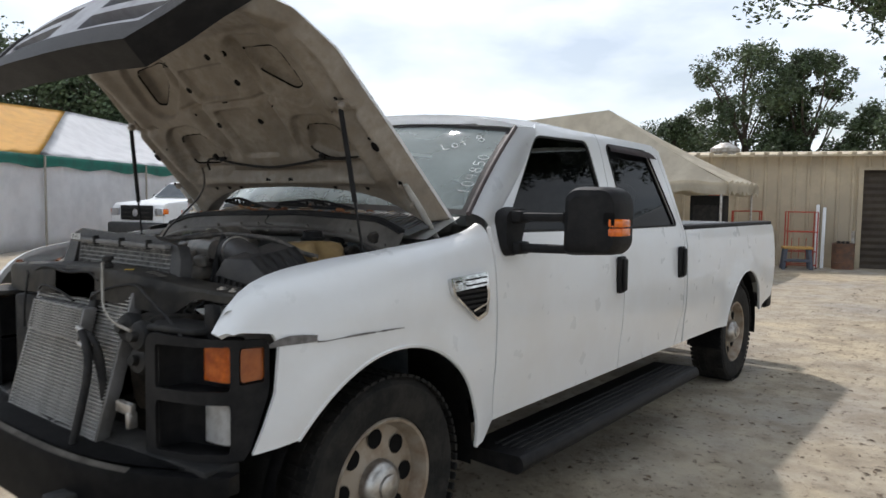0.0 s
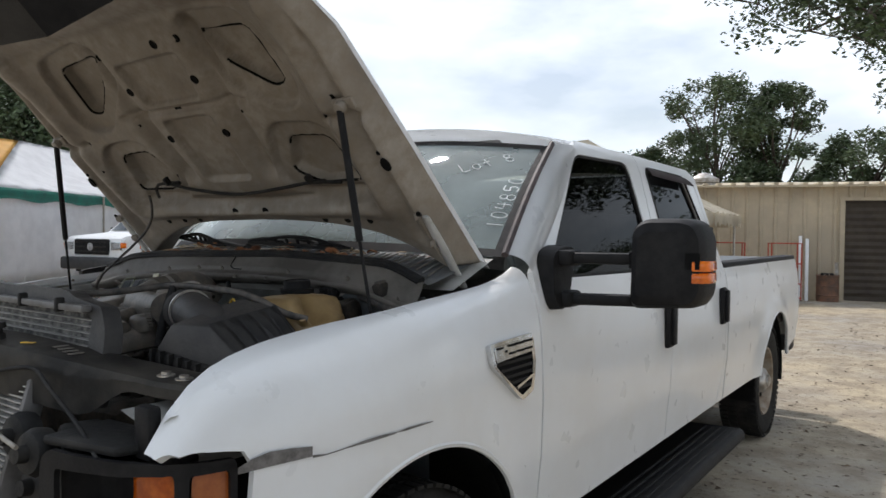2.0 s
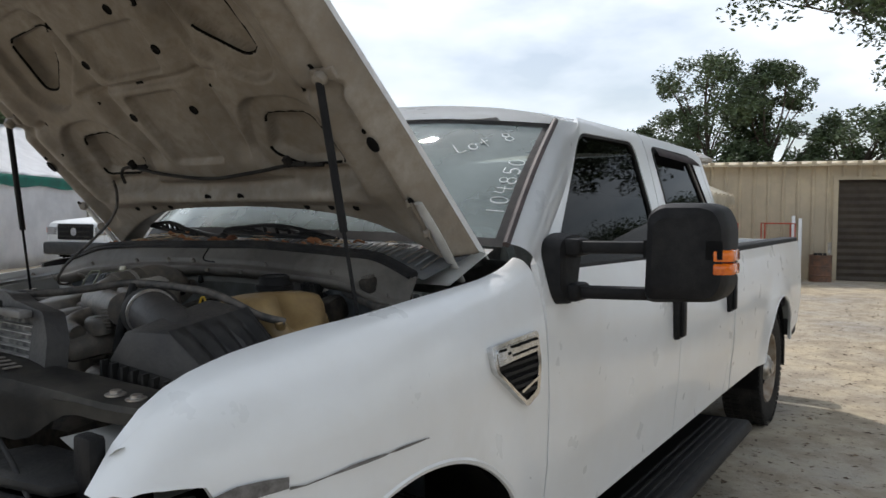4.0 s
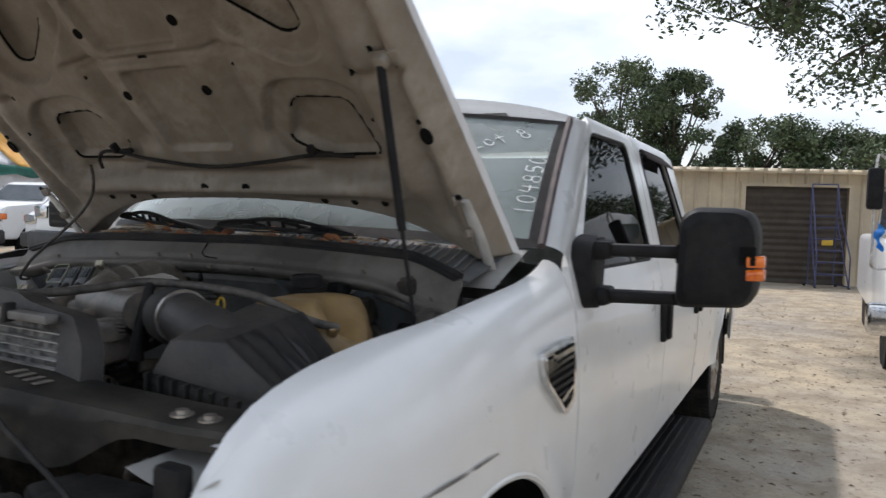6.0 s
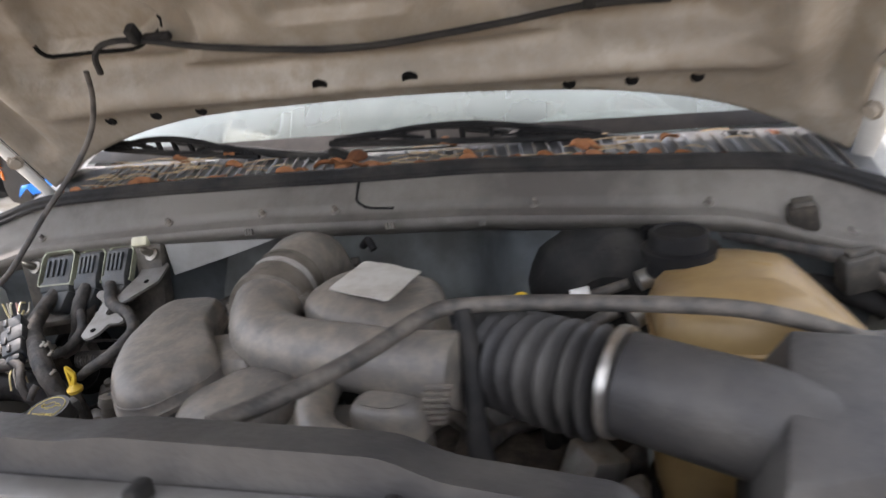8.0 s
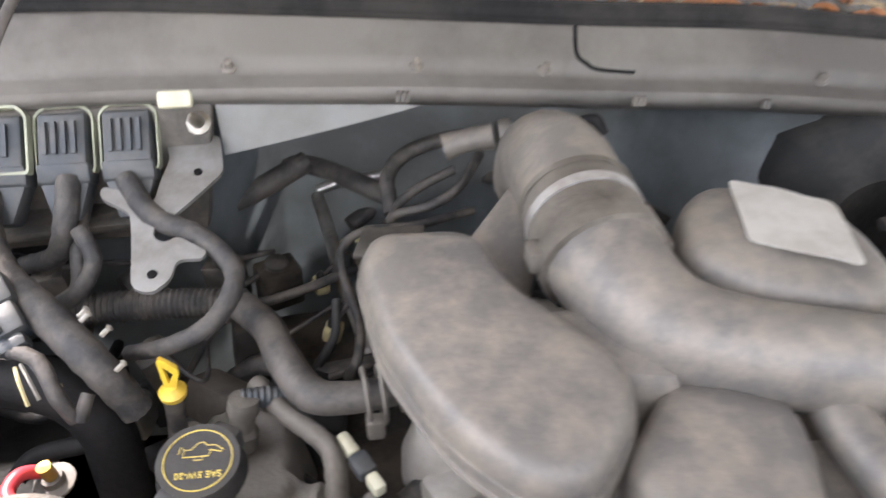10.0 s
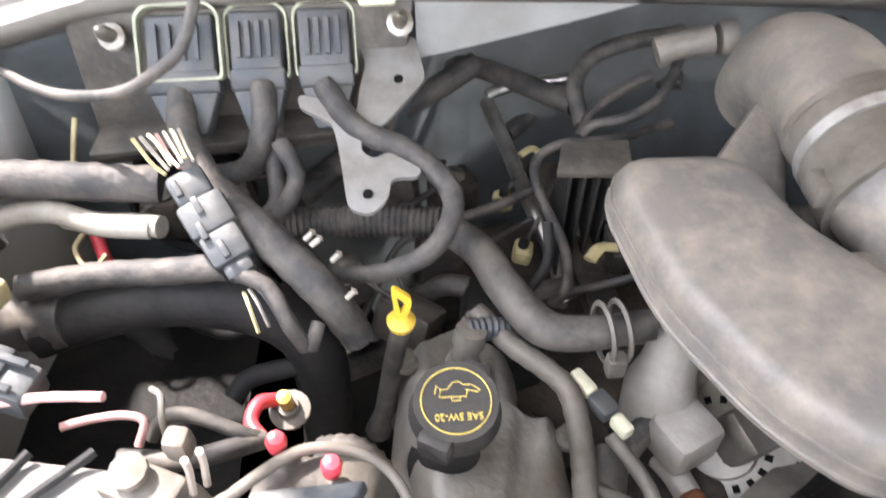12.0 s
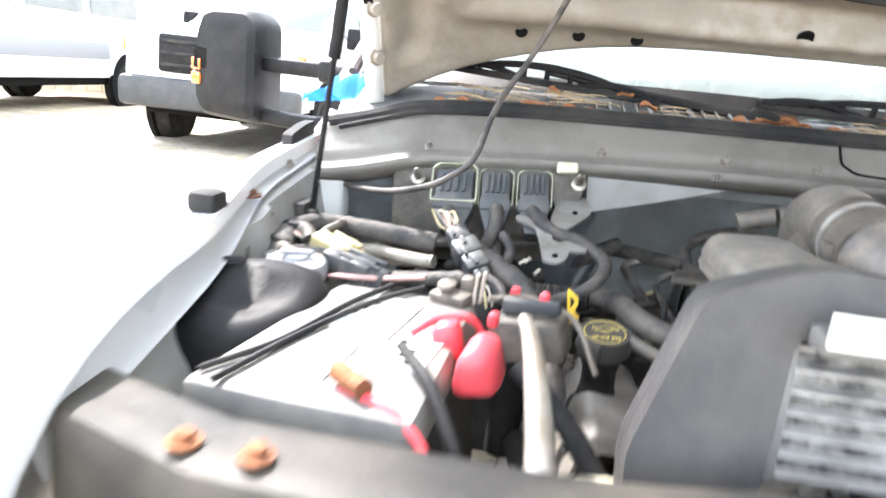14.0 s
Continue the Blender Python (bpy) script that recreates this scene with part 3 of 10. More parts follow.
def build_overhang():
    """The near oak: its trunk stands out to the side, long boughs reach over the lot."""
    rnd = random.Random(77)
    random.seed(77)
    base = Vector((9.5, 9.0, 0.0))
    t = thing("oak_tree", "large live oak whose leafy boughs hang over the lot", "tree", at=tuple(base))
    bm = bmesh.new()
    fork = base + Vector((-0.6, 0.6, 4.2))
    sweep(bm, [base, base + Vector((0.1, 0, 1.6)), fork], [0.42, 0.33, 0.30], seg=10, n=5)
    verts, faces = [], []
    ends = [(-0.7, 10.0, 5.0), (0.2, 10.4, 4.5), (1.0, 9.6, 4.4), (1.7, 10.8, 3.9), (2.4, 10.0, 3.9), (0.6, 11.4, 5.3), (3.2, 11.0, 4.2), (2.6, 12.0, 5.4), (4.0, 9.0, 5.6), (6.0, 7.4, 6.6), (8.5, 12.5, 6.8), (11.5, 7.5, 6.5), (12, 11, 7), (4.5, 11.0, 6.2), (5.2, 12.2, 6.9), (3.6, 12.2, 6.6), (5.6, 9.8, 7.6), (6.6, 11.6, 8.2), (5.0, 10.6, 5.0), (6.0, 13.0, 5.4)]
    for e in ends:
        e = Vector(e)
        pts = [fork, fork.lerp(e, 0.35) + Vector((0, 0, 1.1)), fork.lerp(e, 0.7) + Vector((0, 0, 0.9)), e]
        sweep(bm, pts, [0.20, 0.13, 0.07, 0.015], seg=7, n=6)
        path = smooth_path(pts, 8)
        for q in path[9:]:
            for _ in range(3):
                tip = q + Vector((rnd.uniform(-1, 1), rnd.uniform(-1, 1), rnd.uniform(-0.75, 0.45))) * 0.85
                limb(bm, q, tip, 0.018, 0.004, 4)
                leaf_clump(verts, faces, tip, rnd.uniform(0.24, 0.48), 120, 0.048, rnd)
    part("trunk", bm, BARK, t)
    me = bpy.data.meshes.new("crown")
    me.from_pydata(verts, [], faces)
    me.materials.append(LEAFG)
    cr = new("crown", me)
    cr.parent = t
    cr.matrix_parent_inverse = Matrix.Translation(-base)


build_overhang()


def build_side_oak():
    """A second live oak stands beside the lot; its low crown shades the truck's side and shows in the glass."""
    rnd = random.Random(178)
    random.seed(178)
    base = Vector((8.2, -1.0, 0.0))
    t = thing("oak_tree", "large live oak shading the near side of the truck", "tree", at=tuple(base))
    bm = bmesh.new()
    fork = base + Vector((-0.2, 0.3, 2.6))
    sweep(bm, [base, base + Vector((0.1, 0, 1.4)), fork], [0.45, 0.36, 0.32], seg=10, n=5)
    verts, faces = [], []
    for i in range(15):
        a = 2 * math.pi * i / 15 + rnd.uniform(-0.2, 0.2)
        e = base + Vector((math.cos(a) * rnd.uniform(2.4, 4.0), math.sin(a) * rnd.uniform(3.0, 6.5), rnd.uniform(3.4, 7.6)))
        pts = [fork, fork.lerp(e, 0.4) + Vector((0, 0, 0.8)), e]
        sweep(bm, pts, [0.18, 0.09, 0.02], seg=7, n=6)
        for q in smooth_path(pts, 8)[6:]:
            for _ in range(3):
                tip = q + Vector((rnd.uniform(-1, 1), rnd.uniform(-1, 1), rnd.uniform(-0.7, 0.7))) * 0.9
                limb(bm, q, tip, 0.018, 0.004, 4)
                leaf_clump(verts, faces, tip, rnd.uniform(0.4, 0.7), 60, 0.09, rnd)
    part("trunk", bm, BARK, t)
    me = bpy.data.meshes.new("crown")
    me.from_pydata(verts, [], faces)
    me.materials.append(LEAFG)
    cr = new("crown", me)
    cr.parent = t
    cr.matrix_parent_inverse = Matrix.Translation(-base)


build_side_oak()


# ---- the yard round the truck ----
def gh(x, y):
    return ground_height(x, y)


def build_striped_tent():
    """A long pole tent: white canvas walls, green valance, white roof with yellow end gores."""
    A0, d, q = Vector((-14.6, 2.2, 0)), Vector((-0.518, 0.855, 0)), Vector((-0.855, -0.518, 0))
    L, D, E = 19.5, 9.0, 2.5
    tent = thing("striped_tent", "white and yellow striped event tent with a green valance", "tent", at=tuple(A0))
    at = lambda s, b, z: A0 + d * s + q * b + Vector((0, 0, z))

    def roof_panel(name, mt, p, n=14):
        bm = bmesh.new()
        p = [Vector(v) for v in p]

        def f(u, v):
            a = p[0].lerp(p[1], u).lerp(p[3].lerp(p[2], u), v)
            sag = 0.22 * math.sin(math.pi * u) * math.sin(math.pi * min(v * 1.1, 1)) + 0.03 * math.sin(u * 37 + v * 6) * (1 - v)
            return a - Vector((0, 0, sag))
        sheet(bm, f, n, 10, 0.01)
        part(name, bm, mt, tent, "", 180)
    pk1, pk2, pkm, pkw = at(18.6, 4.5, 4.52), at(7.8, 4.5, 4.40), at(12.3, 4.5, 4.58), at(16.9, 4.5, 4.54)
    roof_panel("roof_canvas", CANVASW, (at(4.8, 0, E), at(12.0, 0, E), pkw, pkm))
    roof_panel("yellow_canvas", CANVASY, (at(12.0, 0, E), at(L, 0, E), pk1, pkw))
    roof_panel("yellow_canvas", CANVASY, (at(0, 0, E), at(4.8, 0, E), pkm, pk2))
    roof_panel("roof_canvas", CANVASW, (at(L, 0, E), at(L, D, E), pk1, pk1))
    roof_panel("roof_canvas", CANVASW, (at(0, D, E), at(0, 0, E), pk2, pk2))
    roof_panel("roof_canvas", CANVASW, (at(L, D, E), at(0, D, E), pk2, pk1))
    for (s0, b0), (s1, b1) in (((0, 0), (L, 0)), ((L, 0), (L, D)), ((0, D), (0, 0)), ((L, D), (0, D))):
        bm = bmesh.new()
        n0 = (b1 - b0) * d - (s1 - s0) * q
        n0 = n0.normalized() * 0.06
        sheet(bm, lambda u, v: at(s0 + (s1 - s0) * u, b0 + (b1 - b0) * u, E + 0.01 - 0.30 * v - 0.04 * math.sin(u * 60) * v) + n0 * (1 + 0.4 * math.sin(u * 45) * v), 60, 3, 0.006)
        part("valance", bm, CANVASG, tent, "green valance strip", 180)
        bm = bmesh.new()
        sheet(bm, lambda u, v: at(s0 + (s1 - s0) * u, b0 + (b1 - b0) * u, (E - 0.1) * v) + n0 * 0.8 * math.sin(u * 90) * (1 - v * 0.6), 90, 6, 0.006)
        part("wall_canvas", bm, CANVASW, tent, "white canvas side wall", 180)
        for k in range(5):
            u = k / 4
            bm = bmesh.new()
            p = at(s0 + (s1 - s0) * u, b0 + (b1 - b0) * u, 0) - n0 * -1.6
            sweep(bm, [p, p + Vector((0, 0, E))], 0.03, seg=8, n=1)
            part("side_pole", bm, WIREW, tent)


build_striped_tent()


def build_canopy():
    """A cream pop-up canopy beyond the tailgate."""
    c = Vector((-5.65, 13.7, 0))
    can = thing("canopy_tent", "cream canvas canopy with a sagging scalloped edge", "canopy", at=tuple(c))
    R = Matrix.Rotation(radians(3), 4, "Z")
    H, E, P = 3.9, 1.92, 3.62
    cs = [c + R @ Vector((sx * H, sy * 1.35, E)) for sx, sy in ((-1, -1), (1, -1), (1, 1), (-1, 1))]
    ends = [c + Vector((-1.5, 0, P - 0.12)), c + Vector((0.9, 0, P))]
    for i in range(4):
        a, b = cs[i], cs[(i + 1) % 4]
        t0, t1 = ends[i in (1, 2)], ends[i in (0, 1)]
        bm = bmesh.new()

        def f(u, v):
            e = a.lerp(b, u)
            p = e.lerp(t0.lerp(t1, u), v)
            return p - Vector((0, 0, 0.16 * math.sin(math.pi * v) * (0.4 + 0.6 * math.sin(math.pi * u)) + 0.03 * math.sin(u * 40) * (1 - v) ** 3))
        sheet(bm, f, 20, 10, 0.008)
        part("roof_panel", bm, CANVAS, can, "", 60)
        bm = bmesh.new()
        out = (a.lerp(b, 0.5) - c)
        out.z = 0
        out = out.normalized() * 0.02
        sheet(bm, lambda u, v: a.lerp(b, u) + out + Vector((0, 0, 0.01 - (0.20 + 0.05 * abs(math.sin(u * 28))) * v - 0.03 * math.sin(u * 40))), 60, 3, 0.005)
        part("valance", bm, CANVAS, can, "scalloped canvas edge", 60)
        bm = bmesh.new()
        p = a.lerp(c + Vector((0, 0, E)), 0.03)
        sweep(bm, [(p.x, p.y, gh(p.x, p.y)), (p.x, p.y, E)], 0.025, seg=8, n=1)
        part("pole", bm, STEEL, can, "thin steel pole")
    bm = bmesh.new()
    sweep(bm, [(c.x + 1.2, c.y - 1.28, gh(c.x + 1.2, c.y - 1.28)), (c.x + 1.22, c.y - 1.28, E)], 0.025, seg=8, n=1)
    part("pole", bm, STEEL, can)
    bx = thing("equipment_cabinet", "black equipment cabinet standing under the canopy", "cabinet", at=(-2.35, 13.6, gh(-2.35, 13.6)))
    bm = bmesh.new()
    box(bm, (-2.35, 13.6, 0.83), (0.66, 0.5, 1.66), 0.03)
    part("body", bm, BLACK, bx)
    bm = bmesh.new()
    box(bm, (-2.35, 13.345, 1.2), (0.5, 0.02, 0.5), 0.01)
    part("door", bm, BLACKD, bx)
    cone = thing("traffic_cone", "small orange traffic cone on the cabinet", "cone", at=(-2.25, 13.6, 1.66))
    bm = bmesh.new()
    lathe(bm, (-2.25, 13.6, 1.66), (0, 0, 1), [(0.10, 0), (0.10, 0.015), (0.065, 0.02), (0.02, 0.20), (0.0, 0.205)], 16)
    part("cone_body", bm, mat("orange_plastic", (0.85, 0.16, 0.03), 0.5, vary=(0.7, 0.12, 0.02), scale=20), cone)


build_canopy()


def parked(name, label, cat, at, heading, van=False, grey=False, length=5.6, stripe=False):
    """A parked vehicle in mesh parts; local x to its left, y to its rear, front bumper at y 0."""
    ob = thing(name, label, cat, "parked vehicles in the row", at=at)
    M = Matrix.Translation(at) @ Matrix.Rotation(radians(heading), 4, "Z")
    W = 0.98
    hood_z, roof_z = (1.25, 2.35) if van else (1.36, 1.93)
    cowl, wtop = (0.75, 1.35) if van else (1.35, 1.95)
    rear = length
    # side outline swept across the width, narrowing above the belt
    def body(rows, lab, mt, nm, w0=W, w1=None):
        bm = bmesh.new()
        vs = {}
        for s in (-1, 1):
            vs[s] = [bm.verts.new(M @ Vector((s * (w0 if z < 1.25 or w1 is None else w0 + (w1 - w0) * (z - 1.25) / (roof_z - 1.25)), y, z))) for y, z in rows]
        n = len(rows)
        for i in range(n):
            j = (i + 1) % n
            bm.faces.new((vs[-1][i], vs[-1][j], vs[1][j], vs[1][i]))
        fs = [bm.faces.new(vs[1]), bm.faces.new(vs[-1][::-1])]
        bmesh.ops.recalc_face_normals(bm, faces=bm.faces)
        bmesh.ops.triangulate(bm, faces=fs)
        es = [e for e in bm.edges if len(e.link_faces) == 2 and e.calc_face_angle(0) > 0.5]
        bmesh.ops.bevel(bm, geom=es, offset=0.04, segments=2, affect="EDGES")
        return part(nm, bm, mt, ob, lab, 50)
    if van:
        rows = [(0.10, 0.50), (0.02, 0.75), (0.05, 1.08), (0.16, 1.20), (cowl, 1.34), (wtop, 2.20), (wtop + 0.25, roof_z), (rear - 0.1, roof_z), (rear, 2.2), (rear, 0.50)]
    else:
        rows = [(0.10, 0.55), (0.02, 0.80), (0.05, 1.20), (0.15, 1.30), (cowl, 1.40), (wtop, 1.88), (wtop + 0.2, roof_z), (3.3, roof_z), (3.45, 1.85), (3.55, 1.32), (rear, 1.32), (rear, 0.55)]
    body(rows, "white body", WHITE, "body", W, 0.80 if not van else 0.86)
    # glass
    for s0, s1, nm in ((-1, 1, "windshield"),):
        bm = bmesh.new()
        k0, k1 = 0.10, 0.92
        z0, z1 = (1.34, 2.20) if van else (1.40, 1.88)
        sheet(bm, lambda u, v: M @ Vector(((2 * u - 1) * (0.80 - 0.06 * v), cowl + (wtop - cowl) * (k0 + (k1 - k0) * v) - 0.02, z0 + (z1 - z0) * (k0 + (k1 - k0) * v) + 0.012)), 6, 4, 0.008)
        part(nm, bm, mat("parked_glass", (0.10, 0.12, 0.13), 0.08, coat=1.0) if "PG" not in KIT else KIT["PG"], ob, "windshield reflecting the sky")
    wz0, wz1 = (1.42, 2.0) if van else (1.40, 1.82)
    spans = ((1.25, 2.15), (2.4, 3.6), (3.8, 5.0)) if van else ((1.85, 2.45), (2.6, 3.3))
    for s in (-1, 1):
        for y0, y1 in spans:
            bm = bmesh.new()
            f = lambda z: W + ((0.86 if van else 0.80) - W) * max(z - 1.25, 0) / (roof_z - 1.25) + 0.004
            hexa(bm, [M @ Vector((s * (f(z) + o), y, z)) for z in (wz0, wz1) for y, o in ((y0, 0.0), (y1 - (0.1 if z == wz1 else 0), 0.0), (y1, 0.008), (y0 + (0.25 if z == wz1 and y0 < 2 else 0), 0.008))])
            part("side_window", bm, KIT["PG"], ob)
        bm = bmesh.new()
        box(bm, M @ Vector((s * 1.08, 1.35 if van else 1.75, 1.42)), (0.20, 0.12, 0.26), 0.03, Matrix.Rotation(radians(heading), 4, "Z"))
        part("side_mirror", bm, BLACK, ob)
        for wy in (0.95, rear - 1.15):
            c = M @ Vector((s * 0.88, wy, 0.38))
            ax = M.to_3x3() @ Vector((s, 0, 0))
            bm = bmesh.new()
            lathe(bm, c, ax, [(0.22, -0.10), (0.36, -0.11), (0.385, -0.07), (0.385, 0.07), (0.36, 0.11), (0.25, 0.105), (0.22, 0.06)], 28)
            wh = part("wheel", bm, TYRE, ob, "black road tyre")
            bm = bmesh.new()
            lathe(bm, c, ax, [(0.235, 0.0), (0.235, 0.095), (0.21, 0.08), (0.17, 0.05), (0.08, 0.06), (0.07, 0.10), (0.0, 0.10)], 20)
            part("rim", bm, RIM, wh)
            # black disc on the uncut body for the shade inside the arch
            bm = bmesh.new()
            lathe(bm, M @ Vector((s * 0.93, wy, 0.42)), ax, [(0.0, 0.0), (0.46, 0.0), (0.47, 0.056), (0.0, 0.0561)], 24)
            part("wheel_arch", bm, INK_SHADE, ob)
        if stripe:
            bm = bmesh.new()
            hexa(bm, [M @ Vector((s * (W + o), y, z)) for z in (0.78, 1.02) for y, o in ((1.45, -0.01), (rear - 1.7, -0.01), (rear - 1.7, 0.02), (1.45, 0.02))], 0.006)
            part("side_moulding", bm, mat("grey_moulding", (0.22, 0.23, 0.25), 0.6), ob, "grey side moulding")
        # lamps
        bm = bmesh.new()
        box(bm, M @ Vector((s * 0.80, 0.05, 1.06)), (0.30, 0.10, 0.20), 0.02, Matrix.Rotation(radians(heading), 4, "Z"))
        part("headlamp", bm, CHROME, ob, "clear headlamp")
        bm = bmesh.new()
        box(bm, M @ Vector((s * 0.92, 0.10, 1.08)), (0.14, 0.16, 0.14), 0.02, Matrix.Rotation(radians(heading), 4, "Z"))
        part("turn_lamp", bm, AMBER, ob, "amber turn lamp")
    bm = bmesh.new()
    box(bm, M @ Vector((0, 0.02, 1.04)), (1.15, 0.10, 0.40), 0.04, Matrix.Rotation(radians(heading), 4, "Z"))
    g = part("grille", bm, BLACK, ob, "black grille")
    for k in range(3):
        bm = bmesh.new()
        box(bm, M @ Vector((0, -0.035, 0.92 + 0.12 * k)), (1.05, 0.02, 0.035), 0.006, Matrix.Rotation(radians(heading), 4, "Z"))
        part("grille_bar", bm, BLACKD, g)
    bm = bmesh.new()
    lathe(bm, M @ Vector((0, -0.03, 1.04)), M.to_3x3() @ Vector((0, -1, 0)), [(0.10, 0), (0.10, 0.012), (0.085, 0.016), (0.0, 0.017)], 20)
    part("badge", bm, CHROME, g, "plain bright disc")
    bm = bmesh.new()
    box(bm, M @ Vector((0, 0.02, 0.62)), (1.98, 0.26, 0.32), 0.06, Matrix.Rotation(radians(heading), 4, "Z"))
    part("bumper", bm, mat("grey_bumper_plastic", (0.10, 0.105, 0.11), 0.6, vary=(0.15, 0.15, 0.15), scale=8) if "GB" not in KIT else KIT["GB"], ob, "dark grey bumper")
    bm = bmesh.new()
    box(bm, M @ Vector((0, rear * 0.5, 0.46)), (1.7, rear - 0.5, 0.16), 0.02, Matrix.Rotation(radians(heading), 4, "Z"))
    part("underbody", bm, INK_SHADE, ob)


KIT = {"PG": mat("parked_vehicle_glass", (0.12, 0.14, 0.15), 0.08, vary=(0.16, 0.18, 0.19), scale=2, coat=1.0),
       "GB": mat("parked_grey_bumper", (0.032, 0.035, 0.038), 0.6, vary=(0.05, 0.05, 0.052), scale=8)}
parked("parked_pickup", "white pickup with a black grille parked before the tent", "pickup truck", (-15.8, 8.2, 0), 14)
parked("parked_van", "white van with a black grille parked beside the pickup", "van", (-12.9, 8.6, 0), 16, van=True)
parked("parked_pickup", "white pickup with amber lamps and a grey bumper", "pickup truck", (-3.92, 6.45, 0.26), 0, length=4.6)
parked("parked_van", "long white van with a grey side moulding", "van", (-8.1, 5.55, 0.25), 0, van=True, length=5.9, stripe=True)


# things along the shed's wall
def build_carts():
    def cart(s, out, h, tall):
        p = wall_at(s, 0, out)
        c = thing("steel_cart", "red painted tubular steel cart beside the shed wall", "cart", "red carts", at=tuple(p))
        w, dd = 0.30, 0.25
        q = lambda a, b, z: p + WD * a + WN * b + Vector((0, 0, z))
        for a in (-w, w):
            for b in (-dd, dd):
                bm = bmesh.new()
                sweep(bm, [q(a, b, 0.06), q(a, b, h)], 0.016, seg=6, n=1)
                part("upright", bm, REDPAINT, c)
                bm = bmesh.new()
                lathe(bm, q(a, b, 0.05) - WD * 0.02, WD, [(0.0, 0), (0.05, 0.0), (0.05, 0.04), (0.0, 0.04)], 12)
                part("caster", bm, RUBBER, c)
        for z in [0.14] + [h * k / tall for k in range(1, tall + 1)]:
            for a0, b0, a1, b1 in ((-w, -dd, w, -dd), (w, -dd, w, dd), (w, dd, -w, dd), (-w, dd, -w, -dd)):
                bm = bmesh.new()
                sweep(bm, [q(a0, b0, z), q(a1, b1, z)], 0.012, seg=6, n=1)
                part("rail", bm, REDPAINT, c)
        for k in range(3):
            bm = bmesh.new()
            a = -w + (k + 1) * 2 * w / 4
            sweep(bm, [q(a, -dd, 0.14), q(a, -dd, h * 0.55)], 0.008, seg=5, n=1)
            part("rod", bm, REDPAINT, c)
    cart(-1.29, 0.5, 1.33, 3)
    cart(-2.44, 0.5, 1.33, 3)
    p = wall_at(-1.42, 0, 1.0)
    st = thing("step_stool", "blue-grey step stool with a worn yellow top", "step stool", at=tuple(p))
    GB = mat("blue_grey_plastic", (0.07, 0.085, 0.12), 0.6, vary=(0.10, 0.11, 0.14), scale=10)
    for a in (-0.26, 0.26):
        for b in (-0.16, 0.16):
            bm = bmesh.new()
            hexa(bm, [p + WD * (a * k + da) + WN * (b * k + db) + Vector((0, 0, z)) for z, k in ((0.0, 1.1), (0.52, 0.9)) for da, db in ((-0.04, 0.03), (0.04, 0.03), (0.04, -0.03), (-0.04, -0.03))], 0.008)
            part("leg", bm, GB, st)
    bm = bmesh.new()
    hexa(bm, [p + WD * a + WN * b + Vector((0, 0, z)) for z in (0.52, 0.57) for a, b in ((-0.30, 0.2), (0.30, 0.2), (0.30, -0.2), (-0.30, -0.2))], 0.012)
    part("top", bm, mat("worn_yellow_top", (0.58, 0.33, 0.08), 0.6, vary=(0.40, 0.25, 0.09), scale=12), st, "worn yellow top")
    bm = bmesh.new()
    hexa(bm, [p + WD * a + WN * b + Vector((0, 0, z)) for z in (0.24, 0.30) for a, b in ((-0.26, 0.21), (0.26, 0.21), (0.26, 0.06), (-0.26, 0.06))], 0.01)
    part("step", bm, GB, st)
    p = wall_at(-0.42, 0, 0.5)
    dr = thing("steel_drum", "rusty brown steel drum with clutter on its lid", "drum", at=tuple(p))
    bm = bmesh.new()
    lathe(bm, p, (0, 0, 1), [(0.23, 0), (0.235, 0.02), (0.225, 0.03), (0.225, 0.20), (0.238, 0.215), (0.225, 0.23), (0.225, 0.40), (0.238, 0.415), (0.225, 0.43), (0.225, 0.62), (0.236, 0.635), (0.228, 0.65), (0.215, 0.635), (0.0, 0.635)], 28)
    part("drum_body", bm, mat("rusty_brown_drum", (0.12, 0.075, 0.055), 0.75, vary=(0.20, 0.10, 0.06), scale=7, bump=0.1), dr, "rusted ribbed drum")
    for k in range(3):
        bm = bmesh.new()
        box(bm, p + WD * (0.08 - 0.09 * k) + Vector((0, 0, 0.665)), (0.07, 0.06, 0.06), 0.01, turn(0, 0, 30 * k))
        part("scrap", bm, BLACKD, dr)
    for k in range(2):
        a = wall_at(-0.98 + 0.12 * k, 0.0, 0.62)
        b = wall_at(-0.90 + 0.14 * k, 1.50 - 0.06 * k, 0.06)
        pk = thing("white_plank", "white painted plank leaning against the shed wall", "plank", "leaning planks", at=tuple(a))
        bm = bmesh.new()
        hexa(bm, [q + WD * s + WN * o for q in (a, b) for s, o in ((-0.035, 0.012), (0.035, 0.012), (0.035, -0.012), (-0.035, -0.012))], 0.003)
        part("board", bm, WHITE, pk)
    p = wall_at(-0.19, 0, 0.25)
    po = thing("steel_bollard", "thin grey steel post beside the roller door", "post", at=tuple(p))
    bm = bmesh.new()
    box(bm, p + Vector((0, 0, 0.46)), (0.07, 0.07, 0.92), 0.008)
    part("post_body", bm, METAL, po)


build_carts()


